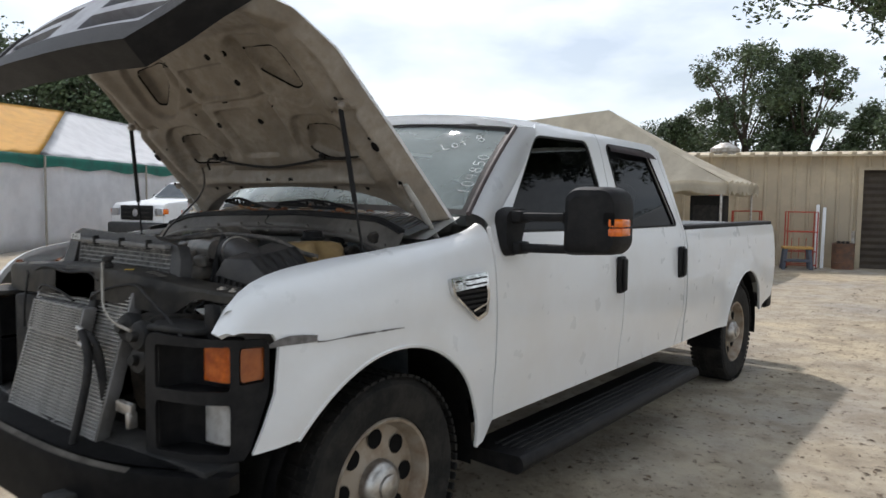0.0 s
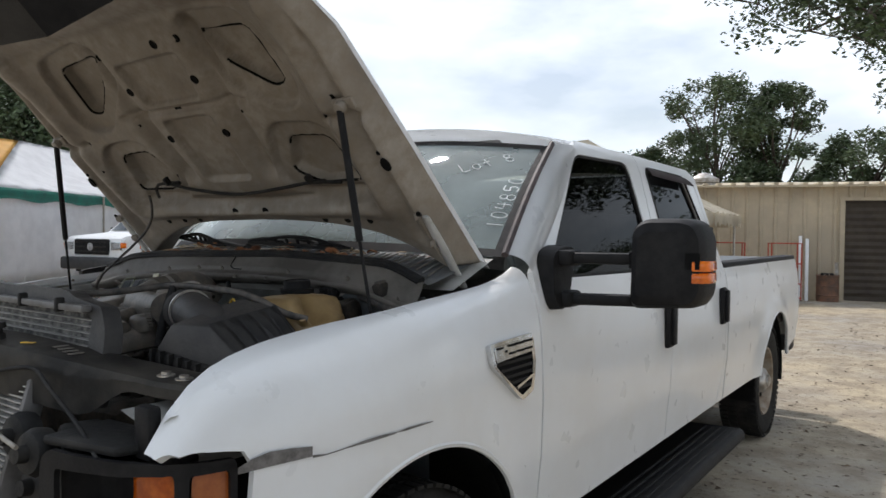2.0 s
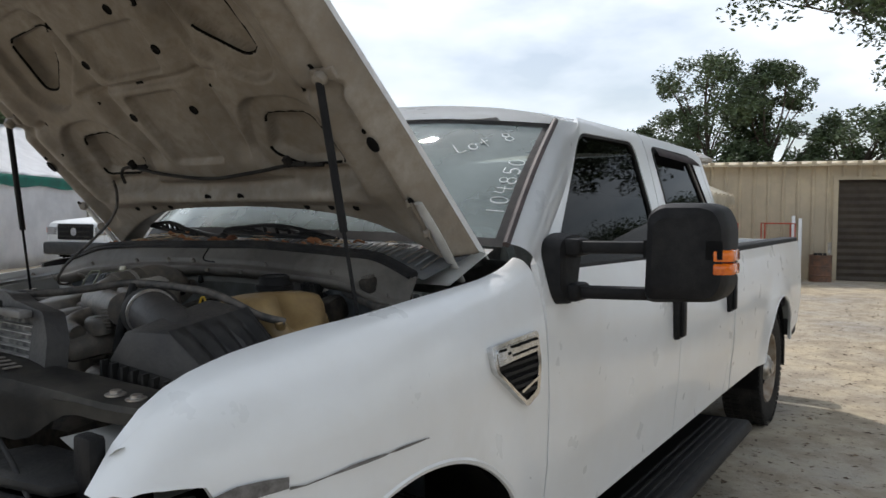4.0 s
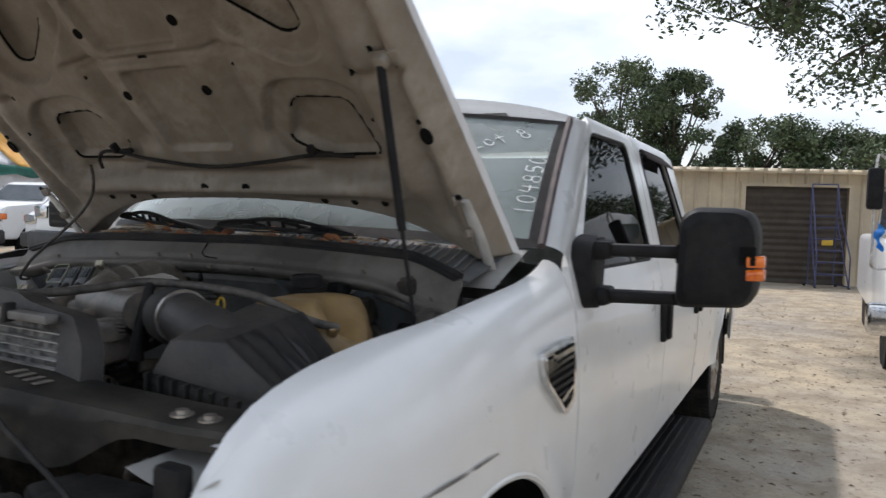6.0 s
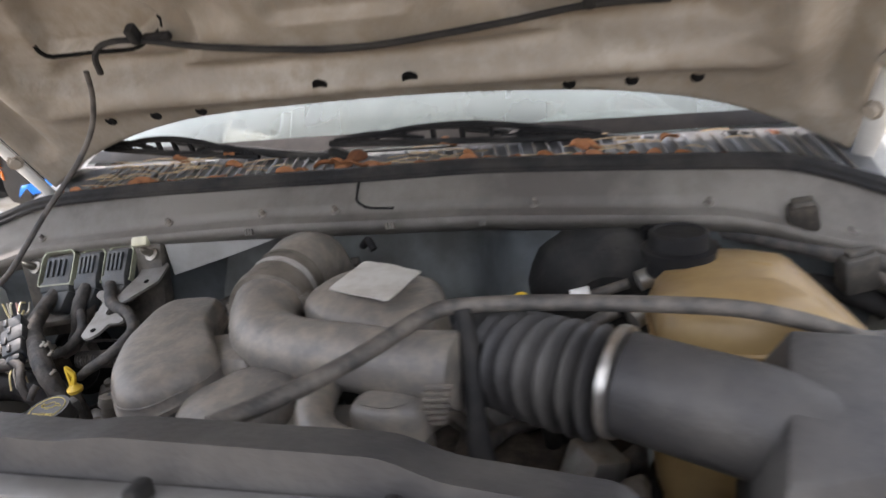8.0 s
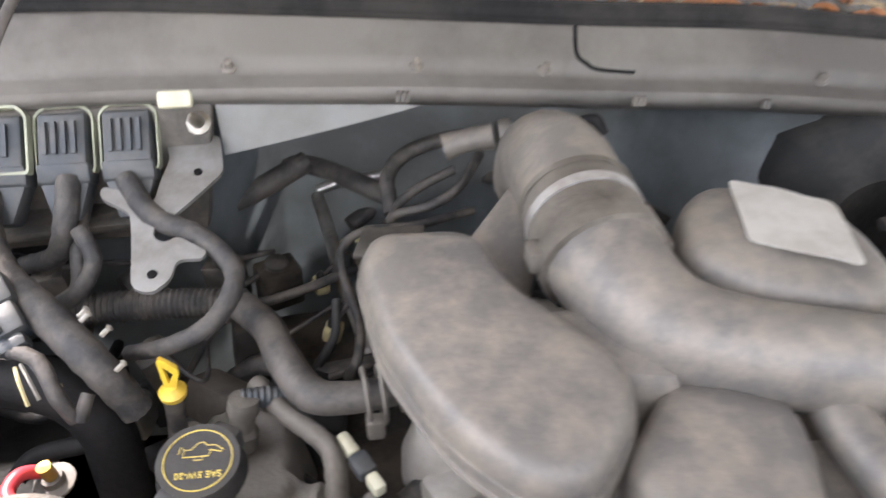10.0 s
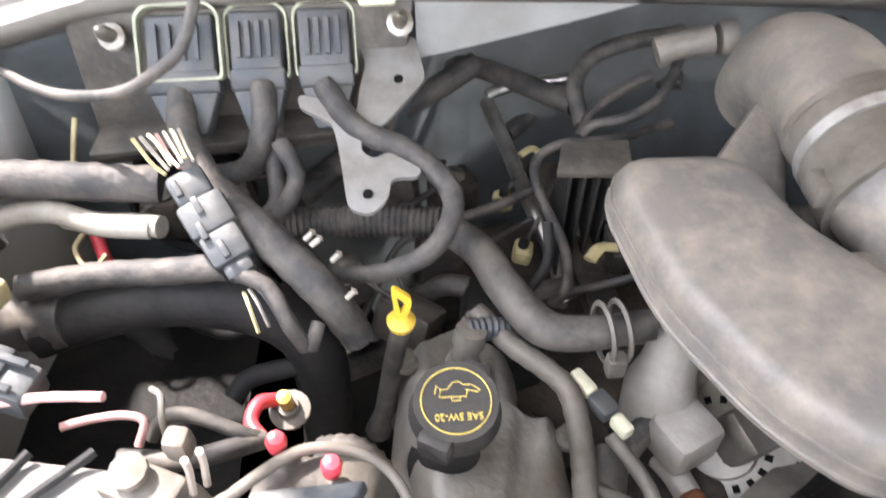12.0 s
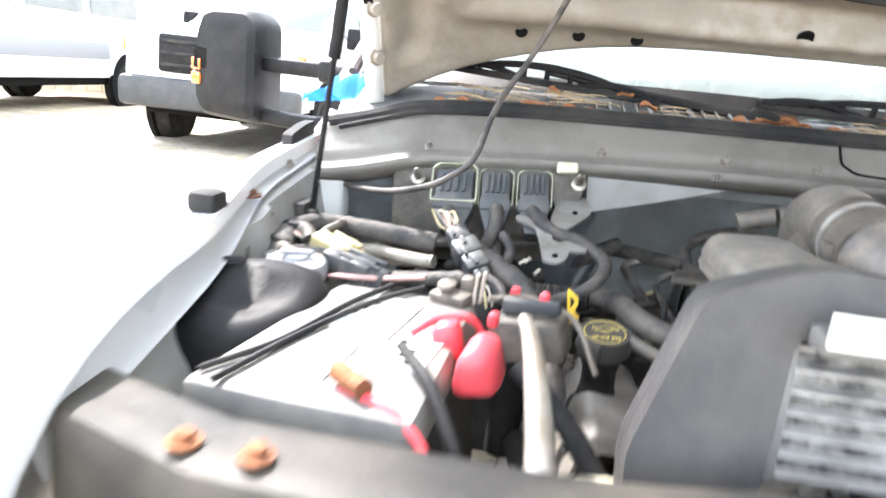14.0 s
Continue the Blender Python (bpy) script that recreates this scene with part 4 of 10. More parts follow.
def build_ladder():
    """Rolling warehouse ladder before the roller door."""
    p = wall_at(1.58, 0, 0.7)
    ld = thing("rolling_ladder", "blue steel rolling ladder before the roller door", "ladder", at=tuple(p))
    BL = mat("blue_painted_steel", (0.05, 0.06, 0.16), 0.5, vary=(0.08, 0.08, 0.14), scale=10)
    q = lambda a, b, z: p + WD * a + WN * b + Vector((0, 0, z))
    for a in (-0.34, 0.34):
        for pts in ([q(a, 0.45, 0.10), q(a * 0.8, -0.25, 1.62)], [q(a * 0.8, -0.25, 0.10), q(a * 0.8, -0.25, 2.30)], [q(a, 0.45, 0.75), q(a * 0.8, -0.05, 1.75), q(a * 0.8, -0.25, 2.35)], [q(a, 0.45, 0.10), q(a, 0.45, 0.75)], [q(a, 0.45, 0.12), q(a * 0.8, -0.25, 0.12)]):
            bm = bmesh.new()
            sweep(bm, pts, 0.016, seg=6, n=3)
            part("rail", bm, BL, ld)
        for b in (0.45, -0.25):
            bm = bmesh.new()
            lathe(bm, q(a, b, 0.05) - WD * 0.02, WD, [(0.0, 0), (0.05, 0), (0.05, 0.04), (0.0, 0.04)], 12)
            part("caster", bm, RUBBER, ld)
    for k in range(6):
        t = (k + 1) / 6
        bm = bmesh.new()
        hexa(bm, [q(a, 0.45 - 0.70 * t + b, 0.10 + 1.52 * t + z) for z in (0, 0.03) for a, b in ((-0.28, 0.09), (0.28, 0.09), (0.28, -0.09), (-0.28, -0.09))], 0.004)
        part("tread", bm, BL, ld)
    bm = bmesh.new()
    sweep(bm, [q(-0.27, -0.25, 2.35), q(0.27, -0.25, 2.35)], 0.016, seg=6, n=1)
    part("top_rail", bm, BL, ld)
    bm = bmesh.new()
    box(bm, q(0.0, 0.05, 1.05), (0.22, 0.04, 0.12), 0.006)
    part("warning_plate", bm, YELLOW, ld, "yellow plate with unreadable print")


build_ladder()


def build_side_truck():
    """A tall white truck cab edges into view by the oak, with its long mirror and a blue rag."""
    at = (3.05, 5.9, 0)
    tr = thing("box_truck", "white truck cab with a tall black mirror and a blue rag", "truck", at=at)
    bm = bmesh.new()
    hexa(bm, [(2.10, 6.6, 0.45), (4.1, 6.6, 0.45), (4.1, 11.5, 0.45), (2.10, 11.5, 0.45), (2.10, 6.7, 1.35), (4.1, 6.7, 1.35), (4.1, 11.5, 1.35), (2.10, 11.5, 1.35)], 0.08, 3)
    part("lower_body", bm, WHITE, tr)
    bm = bmesh.new()
    hexa(bm, [(2.12, 6.75, 1.34), (4.08, 6.75, 1.34), (4.08, 8.6, 1.34), (2.12, 8.6, 1.34), (2.22, 7.2, 2.25), (3.98, 7.2, 2.25), (3.98, 8.5, 2.25), (2.22, 8.5, 2.25)], 0.07, 3)
    part("cab", bm, WHITE, tr)
    bm = bmesh.new()
    hexa(bm, [(2.13, 7.1, 1.42), (2.155, 7.1, 1.42), (2.155, 8.2, 1.42), (2.13, 8.2, 1.42), (2.165, 7.3, 2.05), (2.19, 7.3, 2.05), (2.19, 8.2, 2.05), (2.165, 8.2, 2.05)])
    part("side_window", bm, KIT["PG"], tr)
    mi = part("mirror", bmesh.new(), None, tr, "tall black mirror on a bracket")
    bm = bmesh.new()
    box(bm, (1.935, 6.0, 1.80), (0.13, 0.09, 0.36), 0.03)
    part("head", bm, BLACK, mi)
    bm = bmesh.new()
    sweep(bm, [(2.16, 6.75, 2.06), (2.02, 6.2, 2.07), (1.935, 6.0, 2.03), (1.935, 6.0, 1.30), (1.95, 6.05, 1.12), (2.12, 6.7, 1.08)], 0.012, seg=6, n=4)
    part("bracket", bm, STEEL, mi)
    bm = bmesh.new()
    sheet(bm, lambda u, v: Vector((1.955 + 0.05 * u + 0.02 * math.sin(v * 9), 5.98 + 0.03 * math.sin(v * 7 + u * 3), 1.52 - 0.22 * v - 0.04 * u)), 5, 9, 0.004)
    part("rag", bm, BLUE, mi, "crumpled bright blue rag")
    bm = bmesh.new()
    box(bm, (2.9, 6.55, 0.62), (1.9, 0.2, 0.3), 0.05)
    part("bumper", bm, CHROME, tr)
    for y in (7.3, 10.6):
        bm = bmesh.new()
        lathe(bm, (2.28, y, 0.42), (-1, 0, 0), [(0.22, -0.10), (0.40, -0.11), (0.42, -0.06), (0.42, 0.08), (0.40, 0.12), (0.25, 0.11), (0.0, 0.08)], 28)
        part("wheel", bm, TYRE, tr)


build_side_truck()

# small clutter by the open doorway
def build_doorway_clutter():
    p = wall_at(5.45, 0, 0.6)
    for nm, lab, cat, off, s, mt in (("plastic_bin", "yellow plastic bin by the doorway", "bin", (0.0, 0.0), (0.35, 0.3, 0.30), YELLOW), ("plastic_bin", "blue plastic bin by the doorway", "bin", (-0.35, -0.15), (0.30, 0.3, 0.18), BLUE), ("cardboard_box", "brown cardboard box by the doorway", "box", (0.55, -0.1), (0.5, 0.4, 0.55), mat("cardboard", (0.34, 0.23, 0.13), 0.85, vary=(0.28, 0.18, 0.10), scale=6))):
        c = p + WD * off[0] + WN * off[1]
        b = thing(nm, lab, cat, at=tuple(c))
        bm = bmesh.new()
        box(bm, c + Vector((0, 0, s[2] / 2)), s, 0.02, turn(0, 0, 19), taper=1.06)
        part("bin_body", bm, mt, b)
        bm = bmesh.new()
        box(bm, c + Vector((0, 0, s[2] + 0.006)), (s[0] * 1.08, s[1] * 1.08, 0.03), 0.008, turn(0, 0, 19))
        part("rim", bm, mt, b)


build_doorway_clutter()

# ---- the pickup ----
TRUCK = thing("pickup_truck", "white crew-cab pickup with its hood propped open", "pickup truck")
ARCH_F, ARCH_R = (0.12, 0.48, 0.505, 0.49), (4.30, 0.45, 0.48, 0.50)


def flare(y, z):
    out = 0.0
    for cy, cz, ry, rz in (ARCH_F, ARCH_R):
        d = math.hypot((y - cy) / ry, (z - cz) / rz) - 1
        out += 0.022 * math.exp(-((d - 0.04) / 0.16) ** 2)
    return out


def side_x(y, z):
    prof = [(0.45, -0.035), (0.56, -0.02), (0.70, -0.012), (0.80, 0.0), (0.98, 0.004), (1.13, -0.002), (1.25, -0.012), (1.31, -0.03), (1.60, -0.098), (1.80, -0.15), (1.84, -0.175), (1.88, -0.24)]
    x = 0.952 + lerp_rows(prof, z)[0]
    if z < 1.2:
        x += flare(y, z)
    if y < -0.1:
        x -= 0.5 * (y + 0.1) ** 2
    return x


TOPS = [(-0.53, 1.035), (-0.505, 1.07), (-0.485, 1.105), (-0.43, 1.175), (-0.35, 1.222), (-0.25, 1.246), (-0.05, 1.272), (0.21, 1.298), (0.45, 1.318), (0.55, 1.328), (0.65, 1.347), (0.70, 1.366), (0.75, 1.39)]


def fender_in(y):
    return 0.842 - 0.042 * step(-0.02 - y, 0.34)


def fender_put(sign):
    def put(y, s):
        if s <= 1.0:
            return Vector((sign * side_x(y, s), y, s))
        v = (s - 1.0) / 0.5 * math.pi / 2
        top = lerp_rows(TOPS, y)[0]
        xs = side_x(y, 1.0)
        xin = fender_in(y)
        return Vector((sign * (xin + (xs - xin) * max(math.cos(v), 0) ** 0.8), y, 1.0 + (top - 1.0) * math.sin(v) ** 0.9))
    return put


def side_put(sign, off=0.0):
    return lambda y, z: Vector((sign * (side_x(y, z) + off), y, z))


def arch(c, a0, a1, n=18, grow=1.0):
    cy, cz, ry, rz = c
    return [(cy - ry * grow * math.cos(radians(a0 + (a1 - a0) * i / n)), cz + rz * grow * math.sin(radians(a0 + (a1 - a0) * i / n))) for i in range(n + 1)]


def panel(name, outline, put, holes=(), label="", parent=None, material=None, thick=0.02, d=0.06):
    bm = bmesh.new()
    plate(bm, outline, put, holes, d, d)
    bmesh.ops.recalc_face_normals(bm, faces=bm.faces)
    bmesh.ops.solidify(bm, geom=bm.faces[:], thickness=thick)
    bmesh.ops.recalc_face_normals(bm, faces=bm.faces)
    return part(name, bm, material or WHITE, parent or TRUCK, label, 35)


FW = rounded([(0.83, 1.335), (1.245, 1.785), (1.78, 1.795), (1.855, 1.325)], 0.06)
RW = rounded([(2.05, 1.325), (1.985, 1.795), (2.56, 1.79), (2.83, 1.325)], 0.05)
for sgn, side in ((1, "driver"), (-1, "passenger")):
    put = side_put(sgn)
    ar = arch(ARCH_F, 33, 180)
    fender = panel("fender", [(-0.43, 0.725), (-0.365, 0.90), (-0.352, 1.045), (-0.37, 1.10), (-0.43, 1.14), (-0.475, 1.22), (-0.50, 1.38), (-0.50, 1.5), (0.72, 1.5), (0.728, 1.0), (0.73, 0.56), (0.66, 0.49)] + ar[::-1], fender_put(sgn), d=0.045,
                   label="white front fender with a dark scrape" if sgn > 0 else "white front fender")
    fdoor = panel("front_door", [(0.737, 0.56), (1.955, 0.56), (1.972, 1.05), (1.915, 1.32), (1.915, 1.845), (1.30, 1.843), (1.02, 1.62), (0.737, 1.36)], put, [FW], parent=TRUCK)
    rdoor = panel("rear_door", [(1.962, 0.56), (2.80, 0.56), (2.895, 0.75), (2.905, 1.30), (2.69, 1.835), (1.922, 1.845), (1.922, 1.32), (1.979, 1.05)], put, [RW], parent=TRUCK)
    panel("cab_corner", [(2.81, 0.56), (2.94, 0.56), (2.945, 1.30), (2.77, 1.80), (2.70, 1.835), (2.912, 1.30), (2.902, 0.75)], put)
    bed = panel("bed_side", [(2.965, 0.56)] + arch(ARCH_R, 12, 165, 20) + [(4.80, 0.585), (5.17, 0.66), (5.20, 0.9), (5.16, 1.30), (2.965, 1.30)], put, d=0.08, label="white bed side with blotchy old decal marks")
    # white rocker given dark plastic for the shadow between door and step
    rock = bmesh.new()
    sheet(rock, lambda u, v: Vector((sgn * (0.90 - 0.25 * v), 0.62 + 2.32 * u, 0.565 - 0.05 * math.sin(v * math.pi))), 12, 6)
    part("rocker_panel", rock, BLACKD, TRUCK, "rocker panel darkened for the shadow under the doors")
    cy0, cz0, ry0, rz0 = ARCH_F
    liner = bmesh.new()
    sheet(liner, lambda u, v: Vector((sgn * (0.54 + 0.34 * v), cy0 - 1.03 * ry0 * math.cos(math.pi * u), cz0 + 1.03 * rz0 * math.sin(math.pi * u))), 24, 3, 0.004)
    part("wheel_well_liner", liner, BLACKD, TRUCK, "black wheel-well liner")
    liner = bmesh.new()
    sheet(liner, lambda u, v: Vector((sgn * 0.54, cy0 - 1.03 * ry0 * math.cos(math.pi * u) * v, cz0 + 1.03 * rz0 * math.sin(math.pi * u) * v)), 24, 4, 0.004)
    part("wheel_well_wall", liner, GRIME, TRUCK, "grimy inner wheel-well wall")
    for door, outline, nm in ((fdoor, FW, "f"), (rdoor, RW, "r")):
        bm = bmesh.new()
        plate(bm, outline, side_put(sgn, -0.014), (), 0.15, 0.15)
        bm.normal_update()
        for f in bm.faces:
            if f.normal.x * sgn < 0:
                f.normal_flip()
        g = part("window_pane", bm, TGLASS, door, "dark tinted window", 180)
        g.visible_shadow = False
        bm = bmesh.new()
        big = rounded([(p[0], p[1]) for p in outline], 0.001, 1)
        cy = sum(p[0] for p in outline) / len(outline)
        cz = sum(p[1] for p in outline) / len(outline)
        small = [(cy + (p[0] - cy) * 0.965, cz + (p[1] - cz) * 0.955) for p in outline]
        plate(bm, outline, side_put(sgn, -0.004), [small], 0.2, 0.2)
        bmesh.ops.solidify(bm, geom=bm.faces[:], thickness=0.008)
        part("window_seal", bm, RUBBER, door, "black rubber seal", 35)
    for door, hy, hz in ((fdoor, 1.905, 1.085), (rdoor, 2.81, 1.10)):
        bm = bmesh.new()
        x = side_x(hy, hz)
        box(bm, (sgn * (x + 0.012), hy, hz), (0.030, 0.075, 0.20), 0.012)
        hd = part("door_handle", bm, BLACK, door, "black pull handle")
        bm = bmesh.new()
        box(bm, (sgn * (x + 0.034), hy, hz), (0.018, 0.045, 0.175), 0.008)
        part("grip", bm, BLACK, hd)
    # wheel housings
    for c, nm in ((ARCH_F, "front"), (ARCH_R, "rear")):
        bm = bmesh.new()
        cy, cz, ry, rz = c
        sheet(bm, lambda u, v: Vector((sgn * (0.915 - 0.25 * v), cy - ry * math.cos(math.pi * (u * 1.1 - 0.05)), cz + rz * math.sin(math.pi * (u * 1.1 - 0.05)))), 20, 3, 0.01)
        part("wheel_housing", bm, BLACK, TRUCK)
        bm = bmesh.new()
        pts = [Vector((sgn * (side_x(a, b) - 0.004), a, b)) for a, b in arch(c, 33 if c is ARCH_F else 12, 180 if c is ARCH_F else 165, 24, 0.995)]
        sweep(bm, pts, 0.009, seg=6, n=2)
        part("arch_lip", bm, WHITE, TRUCK, "rolled wheel-arch lip with rust at its seam")
    # running board
    bm = bmesh.new()
    prism(bm, rounded([(0.74, 0.40), (0.74, 0.34), (1.03, 0.33), (1.06, 0.365), (1.04, 0.41)], 0.015, 2), lambda a, b: Vector((sgn * a, 0.80, b)), lambda a, b: Vector((sgn * a, 2.95, b)))
    rb = part("running_board", bm, BLACK, TRUCK, "black ribbed running board")
    bm = bmesh.new()
    for i in range(5):
        box(bm, (sgn * (0.86 + i * 0.038), 1.88, 0.409), (0.014, 2.0, 0.010), 0.003)
    part("tread_rib", bm, RUBBER, rb)


def wheel(x, y, z, sgn, front):
    def ring(bm, prof, seg=48):
        lathe(bm, (x, y, z), (sgn, 0, 0), prof, seg)
    w = part("wheel", bmesh.new(), None, TRUCK, "dusty steel wheel with a worn road tyre")
    bm = bmesh.new()
    ring(bm, [(0.235, -0.11), (0.30, -0.125), (0.36, -0.12), (0.388, -0.095), (0.392, -0.05), (0.392, 0.05), (0.388, 0.092), (0.36, 0.118), (0.30, 0.122), (0.245, 0.105), (0.235, 0.09), (0.225, 0.0), (0.235, -0.11)])
    tyre = part("tyre", bm, TYRE, w, "black road tyre", 30)
    bm = bmesh.new()
    for k in range(64):
        a = 2 * math.pi * k / 64
        for off in (-0.095, 0.095, -0.035, 0.035):
            c = Vector((x + sgn * off, y + math.cos(a) * 0.392, z + math.sin(a) * 0.392))
            box(bm, c, (0.050 if abs(off) > 0.05 else 0.048, 0.026, 0.010), 0.0, Matrix.Rotation(a - math.pi / 2, 4, "X"))
    part("tread_block", bm, TYRE, tyre, kind="stuff")
    bm = bmesh.new()
    ring(bm, [(0.242, 0.098), (0.236, 0.108), (0.226, 0.104), (0.218, 0.085), (0.205, 0.045), (0.19, 0.040), (0.12, 0.052), (0.085, 0.060), (0.082, 0.045), (0.20, 0.02), (0.21, -0.09), (0.23, -0.10), (0.242, 0.098)])
    rim = part("rim", bm, RIM, w, "dusty steel rim", 35)
    # black discs on the solid rim paint the dark of its vent holes
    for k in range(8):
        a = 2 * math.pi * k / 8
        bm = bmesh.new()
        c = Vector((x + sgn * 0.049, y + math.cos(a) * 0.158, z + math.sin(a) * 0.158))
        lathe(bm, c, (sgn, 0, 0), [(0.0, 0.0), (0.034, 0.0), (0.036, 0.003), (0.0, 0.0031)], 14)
        part("vent_hole", bm, INK_SHADE, rim)
    bm = bmesh.new()
    ring(bm, [(0.088, 0.055), (0.088, 0.08), (0.080, 0.10), (0.06, 0.112), (0.045, 0.116), (0.043, 0.126), (0.03, 0.132), (0.0, 0.134)], 28)
    part("hub_cap", bm, STEEL, w, "dull silver hub cap")


for sgn in (1, -1):
    wheel(sgn * 0.80, 0.125, 0.462, sgn, True)
    wheel(sgn * 0.80, 4.24, 0.450, sgn, False)

# cab top, windshield, pillars
def ws(u, v):
    a = 2 * u - 1
    b0 = Vector((0.850 * a, 0.48 + 0.17 * a * a, 1.425 - 0.018 * a * a))
    b1 = Vector((0.762 * a, 1.04 + 0.085 * a * a, 1.845 - 0.045 * a * a))
    q = b0.lerp(b1, v)
    return q + Vector((0, -0.02, 0.03)) * math.sin(math.pi * v) * (1 - a * a * 0.6)


def ws_off(u, v, d):
    e = 0.01
    n = (ws(min(u + e, 1), v) - ws(max(u - e, 0), v)).cross(ws(u, min(v + e, 1)) - ws(u, max(v - e, 0))).normalized()
    return ws(u, v) + n * d


bm = bmesh.new()
sheet(bm, lambda u, v: ws(u, v), 24, 12)
wsob = part("windshield", bm, WGLASS, TRUCK, "clear windshield marked with white paint pen", 180)
wsob.visible_shadow = False
bm = bmesh.new()
for (u0, u1, v0, v1) in ((0, 0.015, 0, 1), (0.985, 1, 0, 1), (0.015, 0.985, 0.955, 1), (0.015, 0.985, 0, 0.05)):
    sheet(bm, lambda u, v: ws_off(u0 + (u1 - u0) * u, v0 + (v1 - v0) * v, 0.003), 16, 10, 0.002)
part("windshield_border", bm, FRIT, wsob, "dark border of the windshield")
for s in (0, 1):
    bm = bmesh.new()
    pts = [ws_off(s, v / 10, 0.012) + Vector(((0.012 if s else -0.012), 0, 0)) for v in range(11)]
    sweep(bm, pts, 0.011, seg=8, n=2)
    part("pillar_moulding", bm, MOULD, TRUCK, "faded brown windshield moulding")
    sx = 1 if s else -1
    bm = bmesh.new()

    def pil(u, v):
        p0 = ws(s, v) + Vector((sx * 0.018, 0, 0.012))
        yy, zz = (0.737 + (1.30 - 0.737) * v, 1.36 + (1.843 - 1.36) * v - 0.03 * math.sin(math.pi * v) - 0.022 * v ** 4)
        p1 = Vector((sx * (side_x(yy, zz) + 0.0), yy - 0.004, zz))
        mid = Vector((sx * 0.026, -0.012, 0.012)) * math.sin(math.pi * u) * (1 - v ** 3)
        return p0.lerp(p1, u) + mid * 0.8
    sheet(bm, pil, 8, 14, 0.015)
    part("roof_pillar", bm, WHITE, TRUCK)

    # painted corner between fender, cowl and windshield foot
    bm = bmesh.new()

    def corner(u, v):
        x = 0.70 + 0.13 * u
        k = (x / 0.85) ** 2
        return Vector((sx * x, 0.42 + (0.055 + 0.17 * k) * v, 1.318 + (0.102 - 0.018 * k) * v))
    sheet(bm, corner, 8, 8, 0.004)
    part("cowl_corner", bm, APRON, TRUCK, "dusty white painted cowl corner")


def roof_f(u, v):
    a = 2 * u - 1
    y = (1.035 + 0.085 * a * a) + (2.74 - 1.04) * v
    edge = abs(a) ** 5
    return Vector((0.775 * a, y, 1.852 + 0.045 * (1 - a * a) + 0.035 * math.sin(math.pi * min(v * 1.4, 1)) * (1 - edge) - 0.03 * edge - 0.035 * max(v - 0.9, 0) * 10))


bm = bmesh.new()
sheet(bm, roof_f, 24, 20, 0.03)
part("roof", bm, WHITE, TRUCK)
bm = bmesh.new()
plate(bm, [(-0.76, 1.82), (0.76, 1.82), (0.90, 1.30), (0.91, 0.62), (-0.91, 0.62), (-0.90, 1.30)], lambda a, b: Vector((a, 2.72 + max(1.82 - b, 0) * 0.40 if b > 1.3 else 2.928, b)), [rounded([(-0.6, 1.40), (0.6, 1.40), (0.55, 1.74), (-0.55, 1.74)], 0.05)], 0.3, 0.2, 0.02)
part("cab_back", bm, WHITE, TRUCK)
bm = bmesh.new()
plate(bm, rounded([(-0.6, 1.40), (0.6, 1.40), (0.55, 1.74), (-0.55, 1.74)], 0.05), lambda a, b: Vector((a, 2.722 + (1.82 - b) * 0.40, b)), (), 0.5, 0.5)
part("rear_window", bm, TGLASS, TRUCK, "tinted rear window")

# bed
bm = bmesh.new()
for c, s in (((0, 4.07, 0.80), (1.7, 2.2, 0.04)), ((0, 2.985, 1.04), (1.75, 0.04, 0.50)), ((0.83, 4.07, 1.04), (0.04, 2.2, 0.48)), ((-0.83, 4.07, 1.04), (0.04, 2.2, 0.48))):
    box(bm, c, s, 0.008)
part("bed_liner", bm, BLACK, TRUCK, "black bed liner")
bm = bmesh.new()
plate(bm, [(-0.88, 0.68), (0.88, 0.68), (0.88, 1.31), (-0.88, 1.31)], lambda a, b: Vector((a, 5.17 + 0.02 * math.sin(a), b)), (), 0.2, 0.2, 0.06)
part("tailgate", bm, WHITE, TRUCK)
for sgn in (1, -1):
    bm = bmesh.new()
    box(bm, (sgn * 0.865, 4.07, 1.312), (0.115, 2.19, 0.035), 0.012)
    part("bed_rail_cap", bm, BLACK, TRUCK, "black plastic rail cap")
    bm = bmesh.new()
    box(bm, (sgn * 0.895, 5.205, 1.02), (0.05, 0.05, 0.34), 0.015)
    part("tail_light", bm, REDLENS, TRUCK, "red tail light")
bm = bmesh.new()
box(bm, (0, 5.30, 0.62), (1.8, 0.16, 0.18), 0.03)
part("rear_bumper", bm, BLACK, TRUCK, "black step bumper")
# frame rails, floor
bm = bmesh.new()
for sgn in (1, -1):
    box(bm, (sgn * 0.42, 2.2, 0.50), (0.08, 6.0, 0.18), 0.01)
box(bm, (0, 1.85, 0.60), (1.7, 2.2, 0.04), 0.01)
part("chassis", bm, BLACKD, TRUCK, "dark chassis frame")

# ---- hood ----
HO, HE, HN = Vector((0, 0.650, 1.357)), Vector((0, -0.6897, 0.7241)), Vector((0, -0.7241, -0.6897))
HA, HB = 1.067, 1.106
HW = [(0.0, 0.775, 0.060), (0.45, 0.752, 0.072), (0.80, 0.732, 0.09), (0.97, 0.705, 0.14), (1.06, 0.67, 0.20), (1.13, 0.63, 0.28)]


def hood_d(a, b):
    w, d = lerp_rows(HW, b)
    k = min(abs(a) / w, 1.0)
    nose = max(b - 0.86, 0) ** 2 * 2.4
    return nose * (1 - k ** 4) + d * k ** 5


def hp(a, b, d=0.0):
    return HO + Vector((a * HA, 0, 0)) + HE * (b * HB) + HN * (hood_d(a, b) + d)


